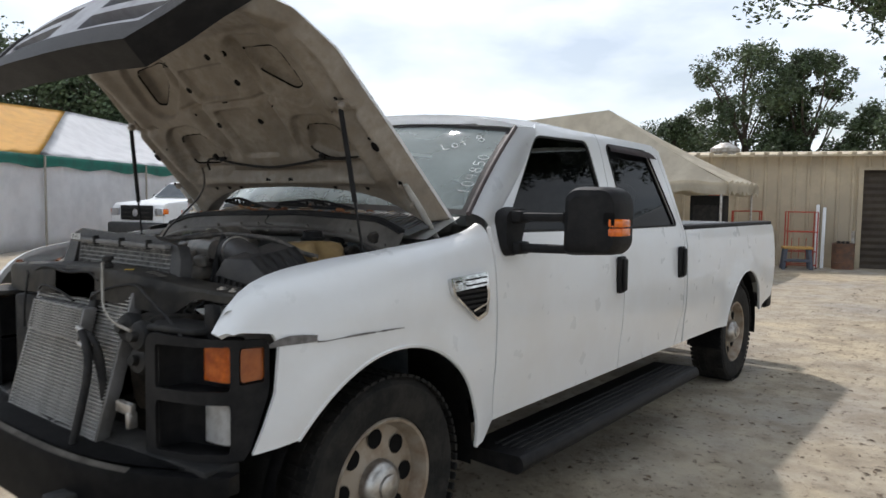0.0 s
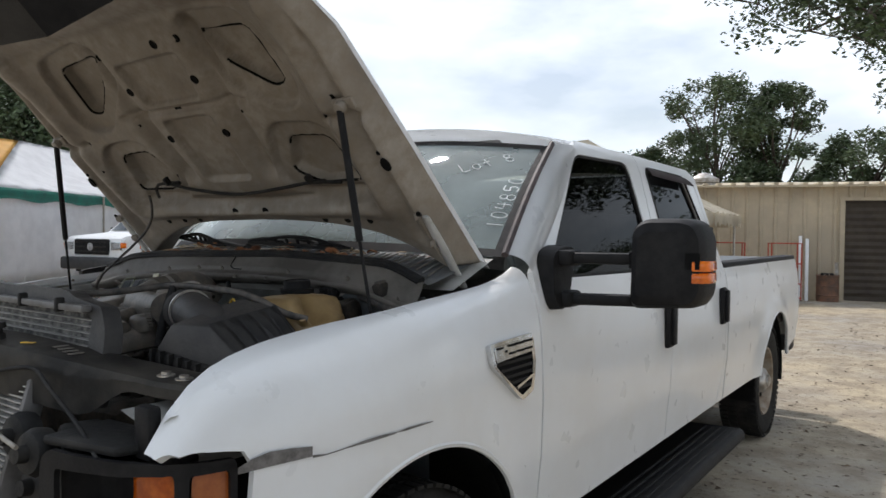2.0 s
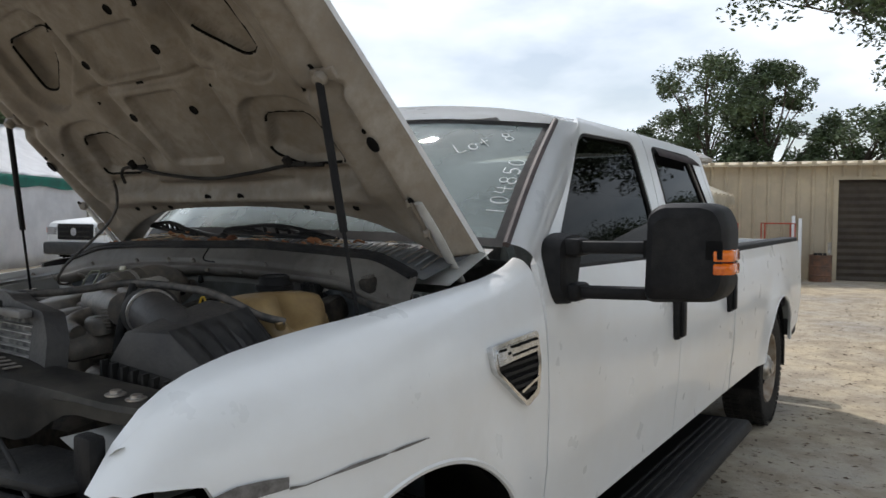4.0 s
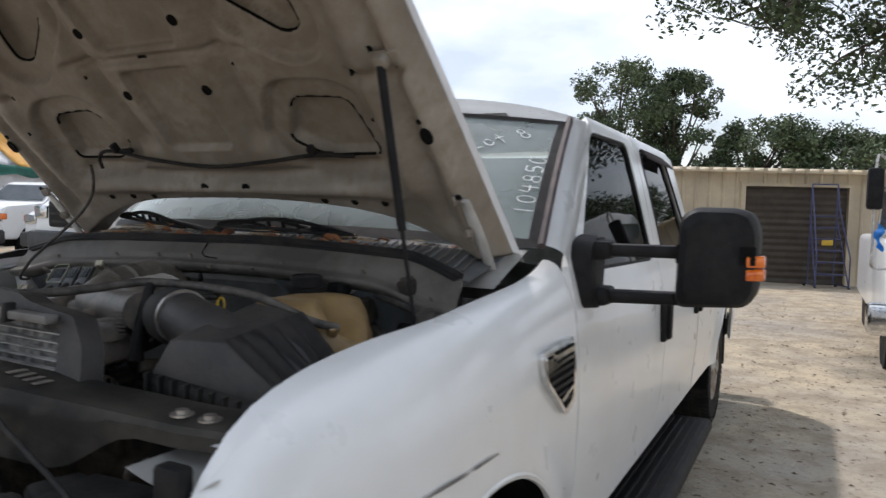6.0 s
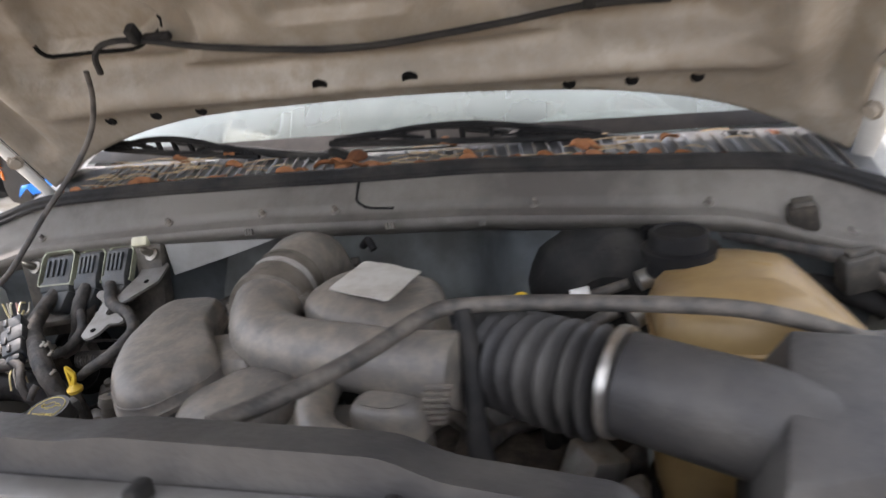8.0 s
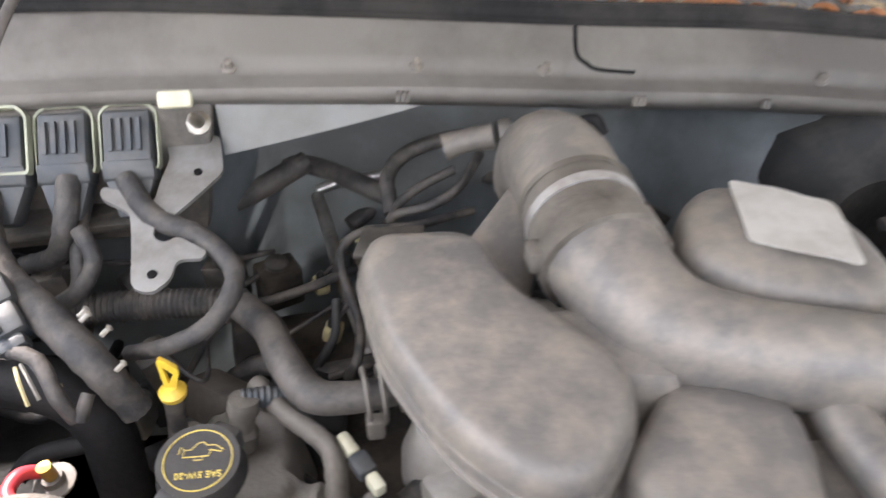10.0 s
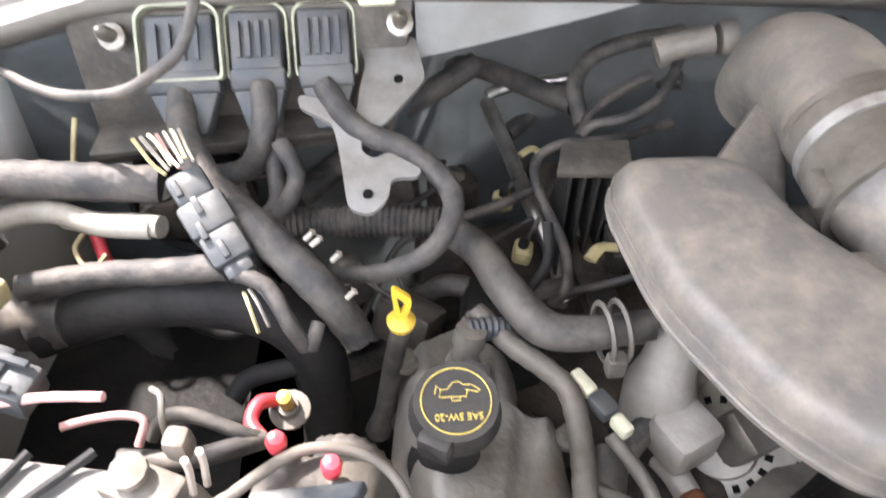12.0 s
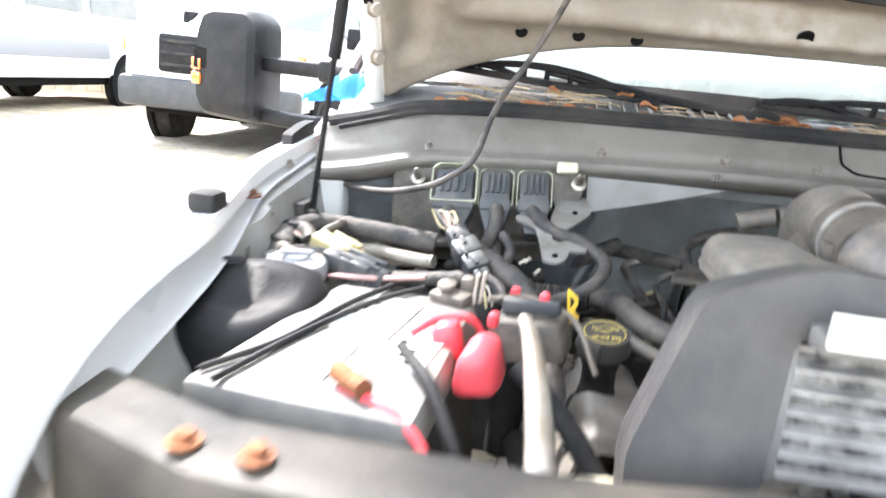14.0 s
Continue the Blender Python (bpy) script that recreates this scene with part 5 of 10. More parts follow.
def rear_b(k):
    return 0.205 - 0.18 * abs(k) ** 3


def in_poly(p, poly):
    inside = False
    for i in range(len(poly)):
        (x0, y0), (x1, y1) = poly[i - 1], poly[i]
        if (y0 > p[1]) != (y1 > p[1]) and p[0] < (x1 - x0) * (p[1] - y0) / (y1 - y0) + x0:
            inside = not inside
    return inside


def poly_dist(p, poly):
    best = 9.0
    q = Vector((p[0], p[1]))
    for i in range(len(poly)):
        a, b = Vector(poly[i - 1]), Vector(poly[i])
        t = max(0, min(1, (q - a).dot(b - a) / max((b - a).length_squared, 1e-9)))
        best = min(best, (q - a.lerp(b, t)).length)
    return -best if in_poly(p, poly) else best


OPEN = []
for m in (1, -1):
    OPEN.append(rounded([(m * 0.34, 0.53), (m * 0.50, 0.525), (m * 0.535, 0.375), (m * 0.37, 0.365), (m * 0.275, 0.415)], 0.03))
    OPEN.append(rounded([(m * 0.26, 0.865), (m * 0.45, 0.85), (m * 0.475, 0.69), (m * 0.42, 0.68), (m * 0.30, 0.77)], 0.03))
PRESS = [rounded([(-0.115, 0.635), (0.115, 0.635), (0.105, 0.41), (-0.105, 0.41)], 0.02), rounded([(-0.15, 0.825), (0.15, 0.825), (0.12, 0.69), (-0.12, 0.69)], 0.02)]


def under_relief(a, b):
    """Depth of the pressed inner panel: ribs proud, troughs and lightening windows sunk."""
    h = 0.0
    for poly in OPEN:
        d = poly_dist((a, b), poly)
        h += 0.026 * step(d - 0.055, 0.012) - 0.0
        if d < 0:
            h -= 0.034 * step(-d - 0.004, 0.008)
    h -= 0.092
    for poly in PRESS:
        h -= 0.020 * step(-poly_dist((a, b), poly), 0.009)
    k = abs(a)
    h -= 0.030 * math.exp(-((k - 0.19 - 0.10 * (b - 0.4)) / 0.035) ** 2) * step(b - 0.42, 0.06) * step(0.90 - b, 0.06)
    h += 0.024 * math.exp(-((k - 0.60) / 0.03) ** 2) * step(b - 0.30, 0.05)
    h -= 0.024 * math.exp(-((k - 0.665) / 0.022) ** 2) * step(b - 0.2, 0.05)
    h -= 0.030 * math.exp(-((b - 0.335 + 0.02 * math.cos(a * 4)) / 0.022) ** 2) * step(0.52 - k, 0.06)
    h += 0.016 * math.exp(-((b - 0.285) / 0.02) ** 2) * step(0.6 - k, 0.08)
    h -= 0.020 * math.exp(-((b - 0.60) / 0.016) ** 2) * step(k - 0.56, 0.02)
    h -= 0.018 * math.exp(-((b - 0.665) / 0.010) ** 2) * step(0.30 - k, 0.04)
    h -= 0.014 * math.exp(-((b - 0.93) / 0.02) ** 2)
    h += 0.006 * noise.noise((a * 5, b * 5, 1.0))
    return h


def build_hood():
    hood = part("hood", bmesh.new(), None, TRUCK, "white hood propped open showing its dusty pressed underside")

    def rows(u, v):
        a = 2 * u - 1
        b0 = rear_b(a)
        b = b0 + (1.13 - 0.06 * abs(a) ** 3 - b0) * v
        w = lerp_rows(HW, b)[0]
        return a * w, b, a
    bm = bmesh.new()
    sheet(bm, lambda u, v: hp(*rows(u, v)[:2], -0.052), 40, 32, 0.004)
    part("outer_skin", bm, WHITE, hood)
    bm = bmesh.new()

    def inner(u, v):
        a, b, k = rows(0.012 + u * 0.976, 0.008 + v * 0.984)
        r = under_relief(a, b)
        edge = min(1.0, (1 - abs(2 * u - 1)) / 0.05, v / 0.04, (1 - v) / 0.03)
        return hp(a, b, r * max(edge, 0) - 0.046 * (1 - max(edge, 0)) + 0.0 + 0.04 * max(edge, 0))
    sheet(bm, inner, 210, 150)
    ob = part("inner_panel", bm, UNDER, hood, "dusty beige pressed inner hood panel", 180)
    # black lines round the windows for crease shading and dirt, with gaps
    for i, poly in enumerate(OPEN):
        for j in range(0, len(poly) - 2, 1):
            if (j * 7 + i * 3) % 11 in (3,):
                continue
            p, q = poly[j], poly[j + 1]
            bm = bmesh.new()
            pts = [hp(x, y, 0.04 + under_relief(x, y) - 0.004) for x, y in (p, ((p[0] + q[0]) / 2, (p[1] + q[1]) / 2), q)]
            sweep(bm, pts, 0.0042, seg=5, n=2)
            part("sealer_bead", bm, INK_SHADE, hood)
    # black discs laid on the panel for the shade in its holes
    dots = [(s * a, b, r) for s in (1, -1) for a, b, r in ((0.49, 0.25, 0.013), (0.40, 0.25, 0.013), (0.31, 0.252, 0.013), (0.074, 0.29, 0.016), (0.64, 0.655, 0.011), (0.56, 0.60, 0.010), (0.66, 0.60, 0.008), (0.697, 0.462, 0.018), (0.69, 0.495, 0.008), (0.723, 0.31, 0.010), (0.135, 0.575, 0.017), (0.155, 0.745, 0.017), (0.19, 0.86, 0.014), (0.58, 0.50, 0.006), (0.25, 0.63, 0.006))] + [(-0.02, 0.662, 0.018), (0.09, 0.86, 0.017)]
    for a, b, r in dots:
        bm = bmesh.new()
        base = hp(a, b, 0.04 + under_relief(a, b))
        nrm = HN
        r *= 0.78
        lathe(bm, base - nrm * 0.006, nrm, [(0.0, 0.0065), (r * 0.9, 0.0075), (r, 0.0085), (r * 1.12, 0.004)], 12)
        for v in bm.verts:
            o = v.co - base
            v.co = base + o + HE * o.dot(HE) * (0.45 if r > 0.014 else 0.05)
        part("panel_hole", bm, INK_SHADE, hood)
    # washer hose with clips
    bm = bmesh.new()
    line = [(-0.425, 0.36, 0.060), (-0.415, 0.39, 0.054), (-0.385, 0.408, 0.050), (-0.325, 0.408, 0.052), (-0.2, 0.385, 0.060), (0.0, 0.362, 0.062), (0.2, 0.375, 0.060), (0.347, 0.388, 0.052), (0.45, 0.375, 0.036)]
    sweep(bm, [hp(a, b, d) for a, b, d in line], 0.0055, seg=7, n=6)
    hose = part("washer_hose", bm, RUBBER, hood, "thin black washer hose")
    for a, b in ((-0.325, 0.41), (0.347, 0.39)):
        bm = bmesh.new()
        box(bm, hp(a, b + 0.01, 0.052), (0.016, 0.03, 0.022), 0.004, HN.to_track_quat("Z", "Y").to_matrix().to_4x4())
        box(bm, hp(a + 0.03, b - 0.004, 0.046), (0.05, 0.014, 0.012), 0.004, HN.to_track_quat("Z", "Y").to_matrix().to_4x4())
        part("hose_clip", bm, RUBBER, hose)
    # struts and hinges
    for m in (1, -1):
        top = hp(m * 0.672, 0.64, 0.065)
        low = Vector((0.785, 0.135, 1.235)) if m > 0 else Vector((-0.790, 0.170, 1.206))
        bm = bmesh.new()
        sweep(bm, [top, top.lerp(low, 0.60)], 0.0095, seg=10, n=1)
        st = part("gas_strut", bm, BLACK, hood, "black gas strut")
        bm = bmesh.new()
        sweep(bm, [top.lerp(low, 0.58), low], 0.0045, seg=8, n=1)
        part("rod", bm, BLACK, st)
        bm = bmesh.new()
        lathe(bm, top + HN * 0.012, -HN, [(0.0, 0.0), (0.015, 0.004), (0.018, 0.02), (0.012, 0.03)], 10)
        box(bm, top - HN * 0.02, (0.07, 0.03, 0.012), 0.004, HN.to_track_quat("Z", "Y").to_matrix().to_4x4())
        part("ball_joint", bm, UNDER, st)
        bm = bmesh.new()
        p0, p1, p2 = Vector((m * 0.775, 0.362, 1.525)), Vector((m * 0.780, 0.448, 1.43)), Vector((m * 0.782, 0.545, 1.32))
        sweep(bm, [p0, p0.lerp(p1, 0.5), p1, p1.lerp(p2, 0.6), p2], [0.014, 0.018, 0.018, 0.017, 0.015], seg=8, n=4, flat=0.5)
        hi = part("hinge", bm, APRON, hood, "white painted hood hinge arm")
        for q in (p0, p0.lerp(p1, 0.8)):
            bm = bmesh.new()
            lathe(bm, q + Vector((-m * 0.012, -0.012, 0)), (-m * 0.7, -0.7, -0.2), [(0.0, 0.014), (0.010, 0.014), (0.011, 0.004), (0.016, 0.003), (0.016, 0.0)], 8)
            part("hinge_bolt", bm, UNDER, hi)
    # grille surround, lifted with the hood
    def gp(a, d, f=0.0):
        return HO + Vector((a * HA, 0, 0)) + HE * (HB * (1.13 - 0.03 * (a / 0.6) ** 2 - 0.05 * max(d - 0.3, 0)) + f) + HN * d
    GREYG = mat("grey_grille_plastic", (0.30, 0.31, 0.33), 0.5, vary=(0.22, 0.22, 0.24), scale=12, bump=0.05)
    for name, mt, outline, holes, f0, f1, lab in (
            ("grille_frame", GREYG, [(-0.68, 0.16), (0.68, 0.16), (0.63, 0.34), (0.50, 0.46), (-0.50, 0.46), (-0.63, 0.34)],
             [rounded([(s * 0.10, 0.21), (s * 0.58, 0.22), (s * 0.56, 0.29), (s * 0.10, 0.29)], 0.02) for s in (1, -1)] + [rounded([(s * 0.10, 0.33), (s * 0.54, 0.33), (s * 0.46, 0.41), (s * 0.10, 0.41)], 0.02) for s in (1, -1)], 0.02, 0.06, "grey grille frame"),
            ("grille_chin", BLACK, [(-0.70, 0.20), (-0.64, 0.20), (-0.50, 0.44), (0.50, 0.44), (0.64, 0.20), (0.70, 0.20), (0.60, 0.42), (0.52, 0.53), (0.0, 0.55), (-0.52, 0.53), (-0.60, 0.42)], [], -0.03, 0.07, "black lower grille bar"),
            ("grille_mesh", INK_SHADE, [(-0.62, 0.18), (0.62, 0.18), (0.60, 0.34), (0.48, 0.44), (-0.48, 0.44), (-0.60, 0.34)], [], 0.0, 0.012, "dark mesh behind the grille")):
        bm = bmesh.new()
        plate(bm, outline, lambda a, b: Vector((a, b, 0)), holes, 0.1, 0.1)
        lower = {v: v.co.copy() for v in bm.verts}
        for v in bm.verts:
            v.co = gp(lower[v].x, lower[v].y, f0)
        bm.normal_update()
        bm.faces.ensure_lookup_table()
        if bm.faces[0].normal.dot(HE) > 0:
            bmesh.ops.reverse_faces(bm, faces=bm.faces)
        bmesh.ops.solidify(bm, geom=bm.faces[:], thickness=f1 - f0)
        bmesh.ops.recalc_face_normals(bm, faces=bm.faces)
        part(name, bm, mt, hood, lab)


build_hood()

# ---- front end ----
def build_front():
    # headlamp housings with their lenses gone
    for m in (1, -1):
        lamp = part("headlamp", bmesh.new(), None, TRUCK, "empty black headlamp housing with amber reflectors")
        edge = [(0.575, -0.565), (0.66, -0.552), (0.76, -0.522), (0.825, -0.478), (0.860, -0.425), (0.880, -0.362)]

        def face(u, z, back=0.0, e=edge):
            k = u * (len(e) - 1)
            i = min(int(k), len(e) - 2)
            x, y = (e[i][j] + (e[i + 1][j] - e[i][j]) * (k - i) for j in (0, 1))
            return Vector((m * (x - back * 0.35), y + back, z))
        outer = rounded([(0.0, 0.69), (0.80, 0.705), (1.0, 0.90), (1.0, 1.055), (0.06, 1.068), (0.0, 1.045)], 0.03)
        cut_t = rounded([(0.10, 0.905), (0.66, 0.91), (0.66, 1.04), (0.10, 1.035)], 0.02)
        cut_b = rounded([(0.10, 0.72), (0.66, 0.725), (0.66, 0.87), (0.10, 0.87)], 0.03)
        cut_s = rounded([(0.74, 0.925), (0.96, 0.93), (0.96, 1.035), (0.74, 1.035)], 0.02)
        bm = bmesh.new()
        plate(bm, outer, lambda u, z: face(u, z), [cut_t, cut_b, cut_s], 0.06, 0.06)
        bmesh.ops.solidify(bm, geom=bm.faces[:], thickness=0.012)
        part("bezel", bm, BLACK, lamp, "black headlamp bezel")
        for a0, a1, z0, z1 in ((0.08, 0.69, 0.895, 1.05), (0.08, 0.69, 0.71, 0.882)):
            bm = bmesh.new()

            def cup(u, v):
                k = v * 3
                zz = z0 if k < 1 else (z1 if k > 2 else z0 + (z1 - z0) * (k - 1))
                dep = 0.002 + 0.098 * (k if k < 1 else (3 - k if k > 2 else 1))
                return face(a0 + (a1 - a0) * u, zz, dep * (1 - 0.9 * (2 * u - 1) ** 8))
            sheet(bm, cup, 12, 12)
            part("bucket", bm, BLACK, lamp, "black empty lamp bucket")
        bm = bmesh.new()
        plate(bm, rounded([(0.745, 0.93), (0.955, 0.935), (0.955, 1.03), (0.745, 1.03)], 0.02), lambda u, z: face(u, z, 0.004), (), 0.1, 0.1)
        bmesh.ops.solidify(bm, geom=bm.faces[:], thickness=0.006)
        part("side_marker", bm, AMBERD, lamp, "dull amber side marker")
        bm = bmesh.new()
        sheet(bm, lambda u, v: face(0.38 + 0.28 * u, 0.93 + 0.105 * v, 0.010 + 0.035 * (1 - u) ** 1.5), 8, 6, 0.004)
        part("turn_reflector", bm, AMBER, lamp, "bright amber turn-signal reflector")
        bm = bmesh.new()
        sheet(bm, lambda u, v: face(0.38 + 0.28 * u, 0.745 + 0.12 * v, 0.010 + 0.04 * (1 - u) ** 1.5), 8, 6, 0.004)
        part("lamp_reflector", bm, LAMPSILVER, lamp, "chrome reflector with its bright reflection painted pale")
        bm = bmesh.new()
        hexa(bm, [(m * x, y, z) for z in (1.066, 1.086) for x, y in ((0.56, -0.565), (0.75, -0.525), (0.79, -0.40), (0.54, -0.42))], 0.008)
        part("lamp_top", bm, BLACKD, lamp, "dusty top of the housing")
    # bumper
    bm = bmesh.new()

    def bump(u, v):
        a = 2 * u - 1
        y = -0.705 + 0.24 * abs(a) ** 3.5
        x = 0.90 * a
        pr = [(0.0, 0.07, 0.665), (0.08, -0.02, 0.692), (0.16, -0.05, 0.68), (0.6, -0.045, 0.53), (0.85, -0.02, 0.45), (1.0, 0.03, 0.43)]
        dy, z = lerp_rows(pr, v)
        return Vector((x, y + dy, z))
    sheet(bm, bump, 40, 14, 0.01)
    bp = part("front_bumper", bm, BLACK, TRUCK, "black painted front bumper")
    bm = bmesh.new()
    sheet(bm, lambda u, v: Vector((1.56 * u - 0.78, -0.72 + 0.16 * abs(2 * u - 1) ** 3.5 + 0.10 * v, 0.694 + 0.002 * v)), 24, 3, 0.01)
    part("bumper_top_pad", bm, BLACK, bp, "dusty step pad on the bumper")
    bm = bmesh.new()
    sheet(bm, lambda u, v: Vector((1.3 * u - 0.65, -0.752 + 0.07 * abs(2 * u - 1) ** 3 + 0.016 * v, 0.686 + 0.010 * v)), 20, 2, 0.004)
    part("bumper_bright_strip", bm, CASTD, bp, "bright worn strip on the bumper edge")



build_front()


def build_radiator_pack():
    """Condenser, radiator, support bar, latch and lines of the stripped nose."""
    def core(name, x0, x1, zt, zb, yt, yb, pitch, label, fin_t=0.26, parent=None):
        c = part(name, bmesh.new(), None, parent or TRUCK, label)
        bm = bmesh.new()
        hexa(bm, [(x0, yb + 0.012, zb), (x1, yb + 0.012, zb), (x1, yb + 0.04, zb), (x0, yb + 0.04, zb), (x0, yt + 0.012, zt), (x1, yt + 0.012, zt), (x1, yt + 0.04, zt), (x0, yt + 0.04, zt)])
        part("core", bm, FINBACK, c, "dark fin core")
        n = int((zt - zb) / pitch)
        bm = bmesh.new()
        box(bm, (0, 0, 0), (x1 - x0, 0.016, pitch * fin_t), 0.0)
        me = mesh_of("cooling_tube", bm, FINS, None)
        for i in range(n):
            k = (i + 0.5) / n
            o = new("cooling_tube", me)
            o.parent = c
            o.location = ((x0 + x1) / 2, yb + (yt - yb) * k + 0.008, zb + (zt - zb) * k)
        for x in (x0 - 0.006, x1 + 0.006):
            bm = bmesh.new()
            hexa(bm, [(x - 0.008, yb, zb), (x + 0.008, yb, zb), (x + 0.008, yb + 0.045, zb), (x - 0.008, yb + 0.045, zb), (x - 0.008, yt, zt), (x + 0.008, yt, zt), (x + 0.008, yt + 0.045, zt), (x - 0.008, yt + 0.045, zt)], 0.004)
            part("side_tank", bm, TANKG, c, "aluminium end tank")
        return c
    core("condenser", -0.36, 0.30, 1.175, 0.70, -0.460, -0.595, 0.0115, "silver air-conditioning condenser with bent fins")
    core("oil_cooler", -0.25, 0.12, 1.110, 1.005, -0.535, -0.56, 0.0085, "small aluminium oil cooler hung before the condenser")
    core("radiator", -0.335, 0.325, 1.312, 1.205, -0.325, -0.335, 0.0150, "radiator top seen behind the support bar", 0.13)
    bm = bmesh.new()
    prism(bm, rounded([(-0.34, 1.315), (0.33, 1.305), (0.345, 1.15), (0.385, 1.10), (0.405, 1.22), (0.395, 1.275), (0.36, 1.325), (0.24, 1.338), (0.20, 1.352), (-0.02, 1.356), (-0.06, 1.350), (-0.33, 1.360), (-0.40, 1.335), (-0.44, 1.22), (-0.43, 1.10), (-0.355, 1.15)], 0.012, 2), lambda a, b: Vector((a, -0.335 + (b - 1.3) * 0.2, b)), lambda a, b: Vector((a, -0.292 + (b - 1.3) * 0.2, b - 0.006)))
    sh = part("fan_shroud", bm, AIRB, TRUCK, "dusty black fan shroud")
    bm = bmesh.new()
    box(bm, (-0.005, -0.345, 1.318), (0.66, 0.026, 0.015), 0.003)
    part("radiator_top_tank", bm, TANKG, sh, "grey radiator header")
    bm = bmesh.new()
    box(bm, (-0.300, -0.3625, 1.330), (0.07, 0.003, 0.022), 0.0)
    part("white_label", bm, PAPER, sh, "white label with unreadable print")
    for k in range(3):
        bm = bmesh.new()
        box(bm, (-0.300, -0.3645, 1.324 + 0.006 * k), (0.055, 0.002, 0.002), 0.0)
        part("print_bar", bm, INK_SHADE, sh)
    for x in (-0.16, 0.03, 0.215):
        bm = bmesh.new()
        box(bm, (x, -0.352, 1.322), (0.013, 0.022, 0.034), 0.004)
        part("retaining_clip", bm, BLACKD, sh)
    # upper support bar
    bm = bmesh.new()
    pts = [(-0.852, -0.323, 1.189), (-0.712, -0.395, 1.204), (-0.50, -0.423, 1.219), (-0.20, -0.438, 1.238), (0.10, -0.438, 1.247), (0.28, -0.423, 1.238), (0.46, -0.363, 1.214), (0.64, -0.328, 1.2), (0.77, -0.293, 1.195)]

    def bar(u, v):
        k = u * (len(pts) - 1)
        i = min(int(k), len(pts) - 2)
        p = Vector(pts[i]).lerp(Vector(pts[i + 1]), k - i)
        pr = [(0.0, -0.045, -0.11), (0.3, -0.045, -0.012), (0.38, -0.035, 0.0), (0.85, 0.055, 0.004), (1.0, 0.06, -0.03)]
        dy, dz = lerp_rows(pr, v)
        return p + Vector((0, dy * (1 - 0.5 * step(-0.35 - p.x, 0.25) * (dy > 0)), dz * (1 - 0.7 * step(p.x - 0.50, 0.16) * (dz < -0.02))))
    sheet(bm, bar, 48, 14, 0.006)
    ub = part("radiator_support", bm, mat("dusty_black_steel", (0.026, 0.025, 0.024), 0.55, vary=(0.15, 0.132, 0.108), scale=5, bump=0.1, bscale=80, spread=(0.40, 0.72)), TRUCK, "dusty upper radiator support bar")
    for x, y, z in ((0.624, -0.338, 1.2025), (0.672, -0.329, 1.2), (-0.675, -0.417, 1.21), (-0.729, -0.406, 1.205)):
        bm = bmesh.new()
        r = 0.018 if x > 0 else 0.0125
        lathe(bm, (x, y, z), (0, 0, 1), [(r, 0), (r, 0.003), (r * 0.55, 0.004), (r * 0.55, 0.009), (0.0, 0.010)], 12)
        part("bolt", bm, STEEL if x > 0 else RUST, ub)
    bm = bmesh.new()
    box(bm, (0.235, -0.43, 1.2435), (0.03, 0.012, 0.002), 0, turn(0, 0, 30))
    part("yellow_mark", bm, YELLOW, ub, "yellow inspection mark")
    bm = bmesh.new()
    for i in range(4):
        box(bm, (0.31 + i * 0.022, -0.395, 1.2385 - i * 0.003), (0.012, 0.03, 0.002), 0)
    part("stencil_bar", bm, GREYD, ub, "unreadable stencilled mark")
    # hood latch post with its release cable
    bm = bmesh.new()
    hexa(bm, [(x, y, z) for z in (1.02, 1.215) for x, y in ((0.06, -0.475), (0.15, -0.475), (0.15, -0.455), (0.06, -0.455))], 0.006)
    hexa(bm, [(0.02, -0.52, 0.90), (0.075, -0.52, 0.90), (0.075, -0.50, 0.90), (0.02, -0.50, 0.90), (0.075, -0.48, 1.18), (0.115, -0.48, 1.18), (0.115, -0.46, 1.18), (0.075, -0.46, 1.18)], 0.006)
    la = part("latch_bracket", bm, BLACKD, TRUCK, "black hood-latch bracket")
    bm = bmesh.new()
    lathe(bm, (0.135, -0.45, 1.235), (0, -0.1, 1), [(0.016, 0), (0.016, 0.02), (0.011, 0.024), (0.011, 0.032), (0.020, 0.036), (0.018, 0.048), (0.0, 0.05)], 14)
    part("rubber_bumper_stop", bm, RUBBER, la, "black rubber stop")
    tube("release_cable", [(0.13, -0.47, 1.262), (0.16, -0.485, 1.225), (0.21, -0.51, 1.175), (0.28, -0.54, 1.13), (0.38, -0.56, 1.10), (0.50, -0.57, 1.088)], 0.0045, WIREW, TRUCK, "pale hood-release cable")
    bm = bmesh.new()
    hexa(bm, [(x, y, z) for z in (1.10, 1.215) for x, y in ((-0.40, -0.425), (0.06, -0.43), (0.06, -0.41), (-0.40, -0.405))], 0.006)
    part("air_seal", bm, BLACKD, TRUCK, "black seal between condenser and support bar")
    for pts in ([(-0.40, -0.47, 1.20), (-0.25, -0.49, 1.225), (-0.10, -0.485, 1.215), (0.05, -0.48, 1.225), (0.12, -0.48, 1.20)], [(-0.52, -0.45, 1.22), (-0.45, -0.48, 1.16), (-0.43, -0.50, 1.08), (-0.44, -0.50, 0.98)], [(-0.30, -0.50, 1.14), (-0.22, -0.515, 1.16), (-0.12, -0.51, 1.15), (-0.02, -0.50, 1.12)]):
        tube("front_wire", pts, 0.0045, RUBBER, TRUCK, "thin black front wire")
